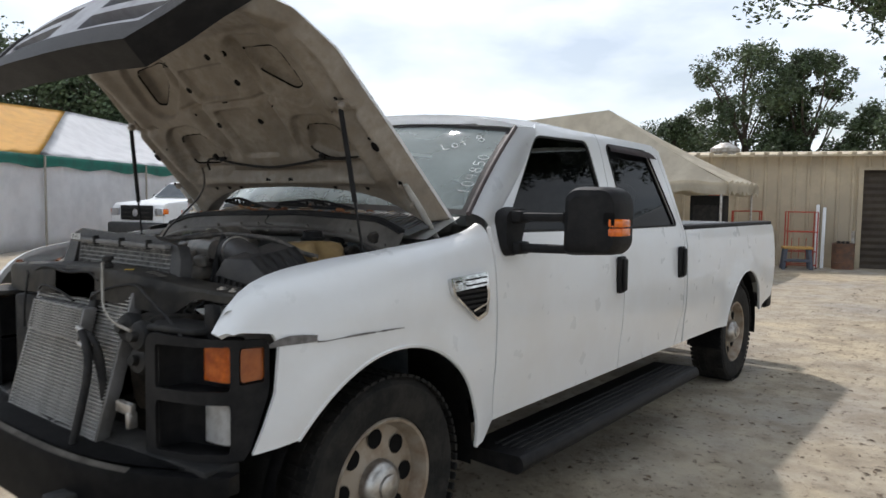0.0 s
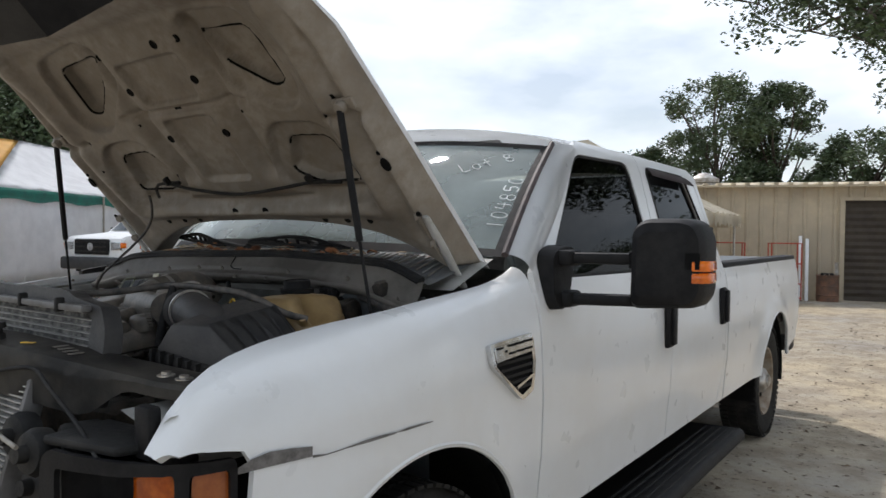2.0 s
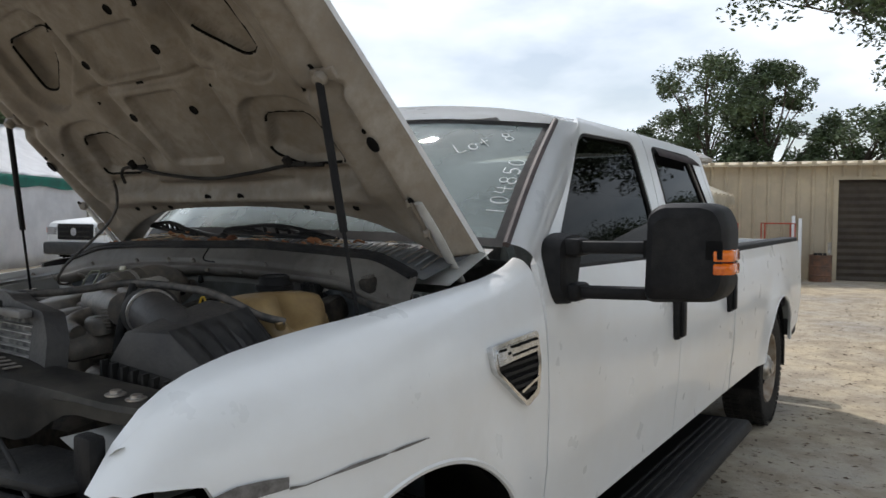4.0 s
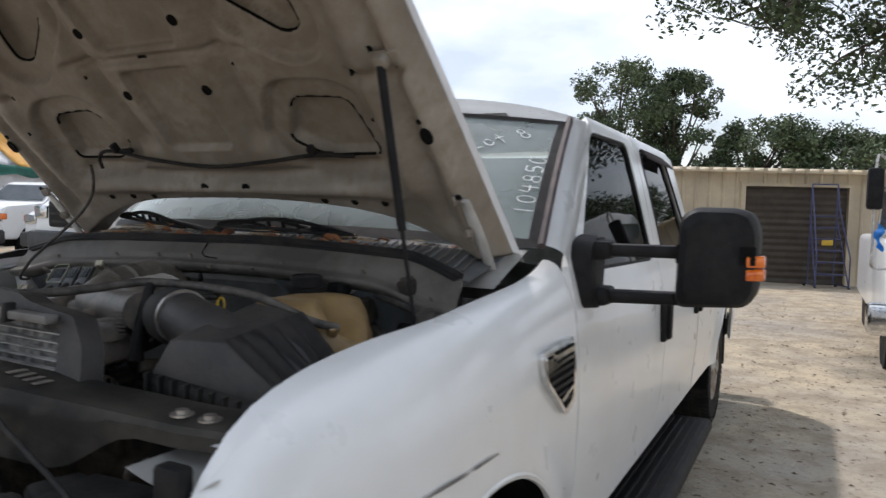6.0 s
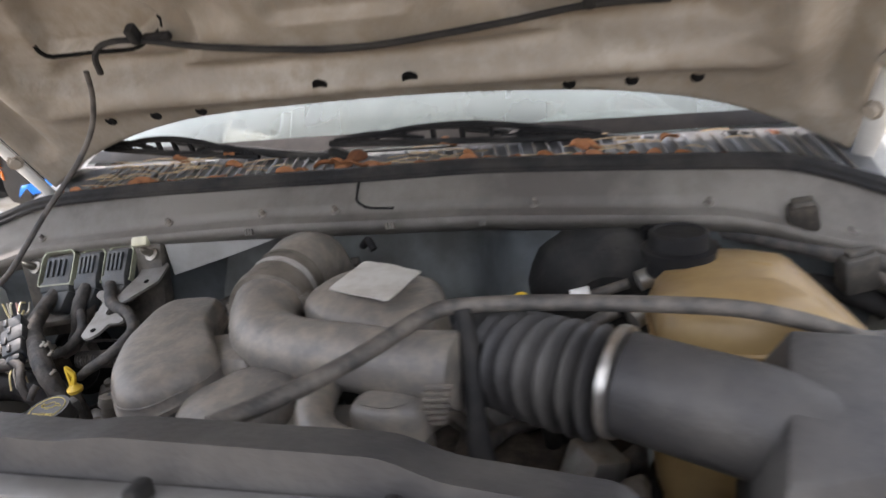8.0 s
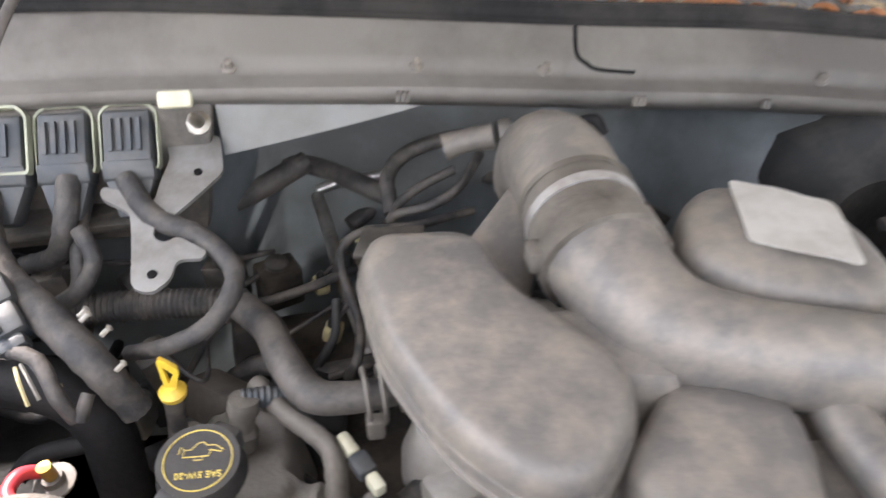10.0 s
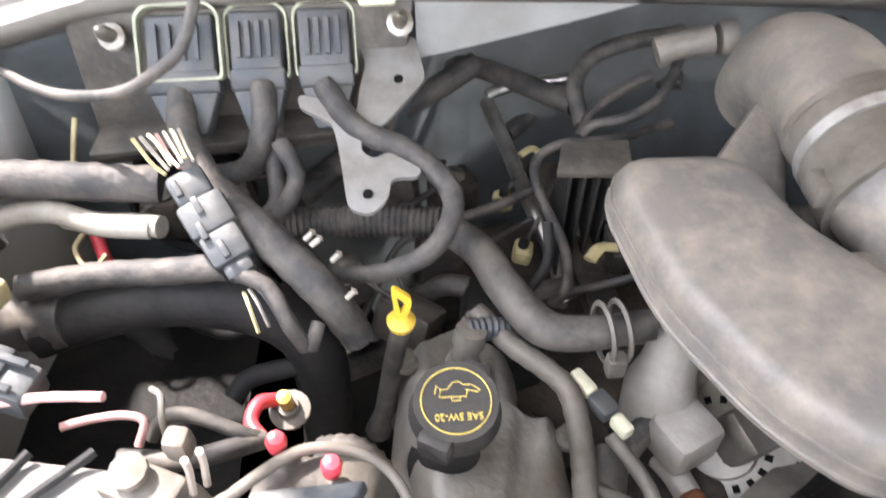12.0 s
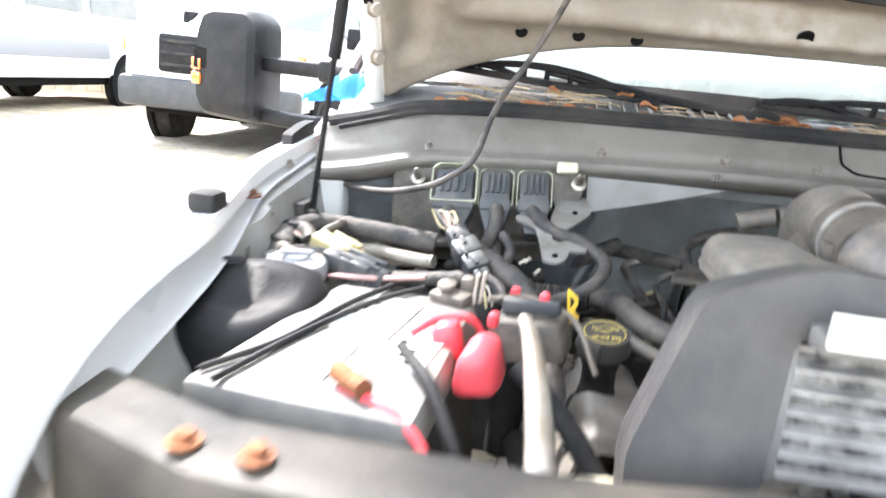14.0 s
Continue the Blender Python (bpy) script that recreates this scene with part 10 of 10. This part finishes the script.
    sweep(bm, [(-0.846, 0.335, 1.268), (-0.846, 0.36, 1.30), (-0.842, 0.40, 1.325), (-0.838, 0.425, 1.345)], [0.016, 0.014, 0.013, 0.012], seg=8, n=4, flat=0.5)
    part("hinge_foot", bm, APRON, hp_, "pale painted hinge foot")
    bm = bmesh.new()
    lathe(bm, (-0.838, 0.362, 1.302), (1, -0.2, 0), [(0.010, 0), (0.010, 0.007), (0.0, 0.008)], 8)
    part("hinge_bolt", bm, RUST, hp_)
    rnd = random.Random(31)
    for i in range(11):
        m = Matrix.Translation((rnd.uniform(-0.845, -0.78), rnd.uniform(0.315, 0.375), 1.279 + 0.003 * (i % 4))) @ pose(0, 0, 0, rnd.uniform(-25, 25), rnd.uniform(-25, 25), rnd.uniform(0, 180))
        L, W = rnd.uniform(0.018, 0.036), rnd.uniform(0.006, 0.010)
        bm = bmesh.new()
        sheet(bm, lambda u, w: m @ Vector(((u - 0.5) * L, (w - 0.5) * 2 * W * math.sin(math.pi * (0.06 + 0.9 * u)) ** 0.8, 0.005 * (2 * w - 1) ** 2)), 6, 4)
        ob = part("dry_leaf", bm, LEAFDRY, None, "", 180)
        tagged(ob, "curled orange-brown dry leaf in the cowl corner", "leaf", "dry leaves on the cowl")


build_apron_side()


def build_deep_clutter():
    """Grimy brackets, plugs and leads half hidden between the engine and the firewall."""
    rnd = random.Random(5)
    for nm, c, sz, rz, mt, lab in (("injector_plug", (-0.298, 0.303, 1.185), (0.016, 0.020, 0.016), 20, TAN, "dusty tan injector plug"), ("injector_plug", (-0.287, 0.242, 1.175), (0.018, 0.022, 0.016), -15, TAN, "dusty tan injector plug"),
                                   ("coil_pack", (-0.345, 0.335, 1.165), (0.045, 0.034, 0.05), 25, GRIME, "grimy ignition coil"), ("coil_pack", (-0.365, 0.250, 1.165), (0.042, 0.032, 0.05), 12, GRIME, "grimy ignition coil"),
                                   ("coil_pack", (-0.40, 0.34, 1.17), (0.04, 0.03, 0.05), -10, DUSTB, "grimy ignition coil"), ("relay", (-0.545, 0.285, 1.225), (0.03, 0.025, 0.04), 10, DUSTB, "dusty relay"),
                                   ("relay", (-0.605, 0.275, 1.22), (0.035, 0.03, 0.04), -12, GRIME, "grimy relay"), ("fuel_rail", (-0.235, 0.255, 1.17), (0.03, 0.20, 0.022), 8, GRIME, "grimy fuel rail"),
                                   ("sensor_body", (-0.445, 0.205, 1.19), (0.03, 0.03, 0.04), 30, DUSTB, "dusty sensor body"), ("sensor_body", (-0.20, 0.225, 1.19), (0.028, 0.04, 0.03), 0, GRIME, "grimy sensor body")):
        ob = part(nm, bmesh.new(), None, TRUCK, lab)
        bm = bmesh.new()
        box(bm, c, sz, 0.004, turn(rnd.uniform(-12, 12), rnd.uniform(-12, 12), rz))
        part("housing", bm, mt, ob)
        bm = bmesh.new()
        lathe(bm, Vector(c) + Vector((0, 0, sz[2] * 0.45)), (0.1, -0.1, 1), [(sz[0] * 0.28, 0), (sz[0] * 0.28, 0.008), (sz[0] * 0.15, 0.011), (0, 0.012)], 10)
        part("stud", bm, DUSTB if mt is not TAN else BLACKD, ob)
        tube("thin_lead", [Vector(c) + Vector((0.0, 0.0, sz[2] * 0.5)), Vector(c) + Vector((rnd.uniform(-0.05, 0.05), rnd.uniform(-0.04, 0.04), 0.012)), Vector(c) + Vector((rnd.uniform(-0.10, 0.08), rnd.uniform(-0.06, 0.06), -0.02))], rnd.uniform(0.0022, 0.0038), HOSE, TRUCK, "thin dusty lead")
    # ribbed black bracket of the plenum
    rb = part("plenum_bracket", bmesh.new(), None, TRUCK, "ribbed black plenum bracket")
    for k in range(5):
        bm = bmesh.new()
        x = -0.262 + 0.013 * k
        hexa(bm, [(x, 0.215 + 0.006 * k, 1.17), (x + 0.003, 0.215 + 0.006 * k, 1.17), (x + 0.003, 0.285, 1.17), (x, 0.285, 1.17), (x + 0.014, 0.258, 1.262), (x + 0.017, 0.258, 1.262), (x + 0.017, 0.285, 1.262), (x + 0.014, 0.285, 1.262)], 0.001)
        part("rib", bm, BLACKD, rb)
    bm = bmesh.new()
    hexa(bm, [(-0.262, 0.252, 1.255), (-0.196, 0.245, 1.255), (-0.19, 0.288, 1.258), (-0.25, 0.29, 1.258), (-0.262, 0.252, 1.262), (-0.196, 0.245, 1.262), (-0.19, 0.288, 1.265), (-0.25, 0.29, 1.265)], 0.002)
    part("cap_plate", bm, DUSTB, rb)
    for pts, r in (([(-0.237, 0.20, 1.205), (-0.225, 0.212, 1.207), (-0.21, 0.213, 1.205)], 0.006), ([(-0.275, 0.352, 1.20), (-0.262, 0.358, 1.203), (-0.252, 0.352, 1.20)], 0.0055)):
        tube("tan_clip", pts, r, TAN, TRUCK, "dusty tan retaining clip", flat=0.4)


settle(build_deep_clutter)


def build_driver_side_clutter():
    """Looms, hoses and boxes in the dark corner behind the reservoir."""
    for nm, pts, r, mt, lab in (("wiring_harness", [(0.45, 0.36, 1.30), (0.55, 0.33, 1.275), (0.66, 0.30, 1.24), (0.73, 0.25, 1.19)], 0.012, TAPE, "dusty taped harness on the firewall"),
                                ("heater_hose", [(0.50, 0.37, 1.22), (0.60, 0.33, 1.205), (0.69, 0.28, 1.15), (0.70, 0.20, 1.10)], 0.016, RUBBER, "black heater hose"),
                                ("thin_lead", [(0.58, 0.36, 1.32), (0.62, 0.31, 1.25), (0.66, 0.28, 1.15)], 0.006, HOSE, "thin dusty lead"),
                                ("thin_lead", [(0.68, 0.33, 1.29), (0.70, 0.28, 1.24), (0.705, 0.22, 1.16)], 0.007, RUBBER, "black lead"),
                                ("brake_line", [(0.64, 0.36, 1.30), (0.645, 0.335, 1.20), (0.63, 0.31, 1.10)], 0.005, GRIME, "dark brake line"),
                                ("wiring_harness", [(0.40, 0.37, 1.25), (0.50, 0.345, 1.16), (0.60, 0.30, 1.12), (0.69, 0.24, 1.12)], 0.014, TAPE, "dusty taped harness low on the firewall")):
        tube(nm, pts, r, mt, TRUCK, lab, rib=0.03, pitch=0.02)
    for nm, c, sz, rz, mt, lab in (("junction_box", (0.685, 0.185, 1.165), (0.055, 0.10, 0.075), -8, GRIME, "grimy junction box"), ("relay", (0.60, 0.315, 1.245), (0.045, 0.035, 0.05), 12, DUSTB, "dusty relay"),
                                   ("master_cylinder", (0.42, 0.33, 1.26), (0.06, 0.09, 0.05), 10, GRIME, "grimy cylinder body"), ("relay", (0.545, 0.335, 1.315), (0.035, 0.03, 0.035), -6, GRIME, "grimy relay")):
        ob = part(nm, bmesh.new(), None, TRUCK, lab)
        bm = bmesh.new()
        box(bm, c, sz, 0.006, turn(6, -5, rz))
        part("housing", bm, mt, ob)
        bm = bmesh.new()
        box(bm, Vector(c) + Vector((0, 0, sz[2] * 0.5)), (sz[0] * 0.7, sz[1] * 0.7, 0.012), 0.003, turn(6, -5, rz))
        part("cover", bm, DUSTB, ob)


settle(build_driver_side_clutter)


# ---- hoses, pipes and wiring ----
def build_lines():
    tube("wiring_harness", [(-0.568, 0.302, 1.336), (-0.56, 0.252, 1.324), (-0.532, 0.196, 1.316), (-0.492, 0.154, 1.304), (-0.452, 0.116, 1.284), (-0.432, 0.108, 1.24)], [0.0115, 0.0118, 0.0125, 0.0138, 0.0138, 0.0125], TAPE, BAY, "dusty taped main wiring harness", rib=0.035, pitch=0.019)
    tube("harness_branch", [(-0.5, 0.288, 1.34), (-0.5, 0.258, 1.32), (-0.52, 0.26, 1.28), (-0.566, 0.288, 1.25)], [0.0101, 0.0101, 0.0086], TAPE, BAY, "taped harness branch", rib=0.035, pitch=0.019)
    tube("harness_sleeve", [(-0.496, 0.28, 1.31), (-0.496, 0.248, 1.29), (-0.496, 0.224, 1.27), (-0.516, 0.212, 1.26)], 0.0072, HOSE, BAY, "grey sleeve branch")
    tube("harness_loop", [(-0.452, 0.284, 1.34), (-0.426, 0.246, 1.324), (-0.388, 0.226, 1.316), (-0.36, 0.198, 1.304), (-0.358, 0.172, 1.296), (-0.376, 0.148, 1.284), (-0.408, 0.144, 1.27), (-0.446, 0.16, 1.25)], [0.0094, 0.0097, 0.009, 0.0086, 0.0079, 0.0072, 0.0065], TAPE, BAY, "taped harness loop", rib=0.035, pitch=0.019)
    tube("corrugated_conduit", [(-0.51, 0.232, 1.24), (-0.46, 0.23, 1.24), (-0.412, 0.228, 1.24), (-0.358, 0.22, 1.24)], 0.0137, HOSE, BAY, "black corrugated conduit", rib=0.07, pitch=0.0052)
    tube("breather_hose", [(-0.36, 0.206, 1.25), (-0.336, 0.172, 1.254), (-0.322, 0.136, 1.254), (-0.3, 0.096, 1.254), (-0.268, 0.088, 1.254), (-0.222, 0.092, 1.254)], [0.0137, 0.0137, 0.0144, 0.0144, 0.013, 0.0115], HOSE, BAY, "dusty rubber breather hose")
    tube("metal_pipe", [(-0.3, 0.432, 1.21), (-0.288, 0.376, 1.2), (-0.274, 0.298, 1.19), (-0.258, 0.24, 1.17), (-0.248, 0.21, 1.14)], 0.0079, STEEL, BAY, "dull steel pipe")
    tube("metal_pipe", [(-0.3, 0.436, 1.216), (-0.272, 0.444, 1.22), (-0.212, 0.44, 1.23)], 0.0065, STEEL, BAY, "dull steel pipe")
    tube("vacuum_hose", [(-0.132, 0.34, 1.24), (-0.196, 0.308, 1.25), (-0.248, 0.304, 1.25), (-0.272, 0.292, 1.24), (-0.272, 0.258, 1.23), (-0.26, 0.204, 1.22), (-0.264, 0.168, 1.21), (-0.274, 0.166, 1.19)], 0.0047, HOSE, BAY, "thin vacuum hose")
    tube("vacuum_hose", [(-0.118, 0.388, 1.28), (-0.146, 0.344, 1.27), (-0.176, 0.328, 1.26), (-0.212, 0.33, 1.25), (-0.226, 0.32, 1.244)], 0.0054, HOSE, BAY, "thin curved vacuum hose")
    tube("vacuum_hose", [(-0.148, 0.376, 1.27), (-0.182, 0.366, 1.26), (-0.21, 0.348, 1.25), (-0.224, 0.324, 1.24)], 0.0054, HOSE, BAY, "thin curved vacuum hose")
    tube("fuel_hose", [(-0.1, 0.436, 1.28), (-0.156, 0.424, 1.28), (-0.198, 0.414, 1.27), (-0.22, 0.382, 1.26), (-0.218, 0.344, 1.24)], 0.0086, HOSE, BAY, "black hose over the firewall")
    tube("heater_hose", [(-0.31, 0.462, 1.24), (-0.356, 0.432, 1.23), (-0.402, 0.404, 1.22), (-0.456, 0.356, 1.2), (-0.498, 0.316, 1.19)], 0.013, HOSE, BAY, "dusty heater hose")
    tube("dark_hose", [(-0.064, 0.484, 1.19), (-0.132, 0.516, 1.17), (-0.212, 0.512, 1.15), (-0.266, 0.48, 1.13)], 0.0115, HOSE, BAY, "dark hose behind the engine")
    tube("coil_wire", [(-0.396, 0.268, 1.19), (-0.346, 0.256, 1.21), (-0.304, 0.272, 1.21), (-0.26, 0.296, 1.21)], 0.005, HOSE, BAY, "grey ignition wire")
    tube("air_duct_hose", [(-0.672, 0.132, 1.24), (-0.632, 0.144, 1.244), (-0.57, 0.148, 1.25), (-0.504, 0.138, 1.244), (-0.472, 0.128, 1.21), (-0.468, 0.116, 1.15), (-0.476, 0.114, 1.07)], [0.0216, 0.0223, 0.0223, 0.0209], RUBBER, BAY, "thick black coolant hose")
    tube("harness_sleeve", [(-0.668, 0.14, 1.28), (-0.618, 0.148, 1.28), (-0.564, 0.144, 1.284), (-0.52, 0.14, 1.29)], 0.0101, TAPE, BAY, "grey taped cable", rib=0.035, pitch=0.019)
    tube("silver_line", [(-0.648, 0.2, 1.29), (-0.624, 0.192, 1.29), (-0.592, 0.186, 1.292), (-0.572, 0.18, 1.294)], 0.0088, WIREW, BAY, "pale insulated refrigerant line")
    tube("lead_wire", [(-0.508, 0.122, 1.3), (-0.488, 0.114, 1.296), (-0.474, 0.092, 1.28), (-0.466, 0.088, 1.26)], 0.0058, TAPE, BAY, "taped sensor lead", rib=0.035, pitch=0.019)
    tube("short_clip_wire", [(-0.462, 0.086, 1.26), (-0.458, 0.092, 1.27), (-0.456, 0.098, 1.274)], 0.005, HOSE, BAY, "short lead")
    tube("black_cable", [(-0.532, 0.094, 1.19), (-0.52, 0.108, 1.196), (-0.488, 0.116, 1.196), (-0.452, 0.124, 1.19)], 0.0079, RUBBER, BAY, "black battery cable")
    tube("corrugated_conduit", [(-0.66, 0.234, 1.11), (-0.618, 0.19, 1.11), (-0.58, 0.156, 1.1), (-0.548, 0.132, 1.07)], 0.0158, RUBBER, BAY, "black corrugated intake tube", rib=0.06, pitch=0.006)
    tube("corrugated_conduit", [(-0.456, 0.016, 1.24), (-0.436, 0.014, 1.244), (-0.42, 0, 1.24), (-0.416, -0.016, 1.22)], 0.0122, HOSE, BAY, "grey corrugated conduit", rib=0.06, pitch=0.0055)
    tube("red_wire", [(-0.486, 0.06, 1.24), (-0.496, 0.052, 1.25), (-0.5, 0.038, 1.25), (-0.49, 0.024, 1.25)], 0.005, RED, BAY, "faded red battery wire")
    tube("wire", [(-0.554, 0.02, 1.27), (-0.544, 0.028, 1.28), (-0.528, 0.028, 1.28), (-0.5, 0.02, 1.27), (-0.488, 0.02, 1.26)], 0.0047, HOSE, BAY, "dark wire")
    tube("wire", [(-0.57, 0.008, 1.27), (-0.534, 0.004, 1.27), (-0.51, 0.008, 1.27), (-0.488, 0.02, 1.26)], 0.0065, HOSE, BAY, "dark wire")
    tube("wire_end", [(-0.548, 0.036, 1.3), (-0.54, 0.028, 1.304), (-0.538, 0.016, 1.3), (-0.54, 0.012, 1.28)], 0.002, WIREW, BAY, "bare wire end")
    tube("pink_wire", [(-0.6, 0.02, 1.29), (-0.584, 0.024, 1.29), (-0.564, 0.024, 1.292), (-0.552, 0.02, 1.29), (-0.556, 0.01, 1.28)], 0.0027, PINKW, BAY, "faded pink wire")
    tube("coolant_pipe", [(-0.234, 0.048, 1.17), (-0.212, 0.062, 1.18), (-0.184, 0.088, 1.2)], 0.0086, HOSE, BAY, "grey pipe")
    tube("coolant_tube", [(-0.192, 0.042, 1.11), (-0.196, 0.056, 1.12), (-0.2, 0.068, 1.13)], 0.0115, HOSE, BAY, "stub pipe")
    tube("oil_dipstick_tube", [(-0.4, 0.1, 1.26), (-0.408, 0.108, 1.21), (-0.42, 0.106, 1.14), (-0.428, 0.104, 1.11)], [0.0072, 0.0079, 0.0086, 0.0115], HOSE, BAY, "black dipstick tube")
    tube("silver_line", [(-0.718, 0.168, 1.28), (-0.7, 0.19, 1.296), (-0.66, 0.198, 1.3), (-0.616, 0.182, 1.298), (-0.58, 0.18, 1.294)], [0.009, 0.009, 0.0088, 0.0088], WIREW, BAY, "pale insulated refrigerant line")
    tube("line_sleeve", [(-0.724, 0.168, 1.27), (-0.716, 0.18, 1.28), (-0.702, 0.188, 1.29)], 0.0151, HOSE, BAY, "ribbed rubber sleeve", rib=0.05, pitch=0.008)
    tube("coolant_hose_end", [(-0.764, 0.15, 1.24), (-0.708, 0.142, 1.242), (-0.676, 0.142, 1.244)], 0.0216, HOSE, BAY, "dusty hose coupling")
    tube("hose_crimp", [(-0.684, 0.142, 1.244), (-0.644, 0.14, 1.246)], 0.0245, HOSE, BAY, "crimped hose ferrule", n=2, rib=0.04, pitch=0.012)
    tube("red_wire", [(-0.664, 0.254, 1.23), (-0.656, 0.234, 1.22), (-0.646, 0.216, 1.21)], 0.0058, RED, BAY, "red wire in the loom")
    tube("yellow_wire", [(-0.66, 0.244, 1.24), (-0.668, 0.22, 1.236), (-0.652, 0.2, 1.23), (-0.64, 0.212, 1.236)], 0.0022, TAN, BAY, "thin tan wire loop")
    tube("yellow_wire", [(-0.67, 0.314, 1.3), (-0.672, 0.29, 1.28), (-0.666, 0.26, 1.27)], 0.0022, TAN, BAY, "thin yellow wire")
    tube("intake_tube", [(-0.674, 0.244, 1.13), (-0.64, 0.212, 1.12), (-0.608, 0.172, 1.11)], 0.0173, RUBBER, BAY, "black tube toward the fender", rib=0.04, pitch=0.008)
    tube("wire", [(-0.708, 0.076, 1.27), (-0.664, 0.06, 1.27), (-0.632, 0.064, 1.27)], 0.0027, PINKW, BAY, "faded wire")
    tube("dark_hose", [(-0.218, 0.384, 1.236), (-0.316, 0.484, 1.224), (-0.384, 0.464, 1.216), (-0.444, 0.4, 1.204)], 0.0115, HOSE, BAY, "rubber hose")
    tube("brake_line", [(0.388, 0.34, 1.304), (0.432, 0.378, 1.316), (0.494, 0.38, 1.316)], 0.0043, STEEL, BAY, "steel brake line")
    tube("brake_line", [(0.236, 0.21, 1.284), (0.28, 0.208, 1.29), (0.328, 0.22, 1.296)], 0.0065, HOSE, BAY, "black hose near the reservoir")
    tube("vent_hose", [(0.22, 0.164, 1.244), (0.264, 0.188, 1.254), (0.314, 0.196, 1.274)], 0.0086, HOSE, BAY, "ribbed vent hose", rib=0.06, pitch=0.006)
    tube("vacuum_hose", [(-0.024, 0.256, 1.324), (-0.008, 0.216, 1.324), (0.012, 0.196, 1.316)], 0.005, RUBBER, BAY, "black vacuum hose")
    tube("vacuum_hose", [(-0.04, 0.326, 1.344), (-0.024, 0.312, 1.356), (-0.016, 0.304, 1.344)], 0.0058, RUBBER, BAY, "black vacuum hose")
    tube("harness_sleeve", [(-0.488, 0.246, 1.316), (-0.476, 0.224, 1.296), (-0.496, 0.204, 1.274), (-0.532, 0.208, 1.264)], 0.0072, TAPE, BAY, "grey harness", rib=0.035, pitch=0.019)
    tube("vacuum_hose", [(-0.278, 0.2, 1.254), (-0.282, 0.172, 1.236), (-0.298, 0.16, 1.216)], 0.0043, RUBBER, BAY, "black hose beside the plenum")


settle(build_lines)
tube("washer_hose", [(-0.807, 0.327, 1.24), (-0.748, 0.273, 1.241), (-0.684, 0.216, 1.252), (-0.62, 0.178, 1.274), (-0.583, 0.17, 1.297), (-0.557, 0.174, 1.324), (-0.544, 0.228, 1.378), (-0.527, 0.266, 1.42), (-0.502, 0.296, 1.466), (-0.477, 0.309, 1.515), (-0.454, 0.298, 1.566), (-0.44, 0.279, 1.606)], 0.0047, HOSE, BAY, "washer hose looping from the cowl to the hood")
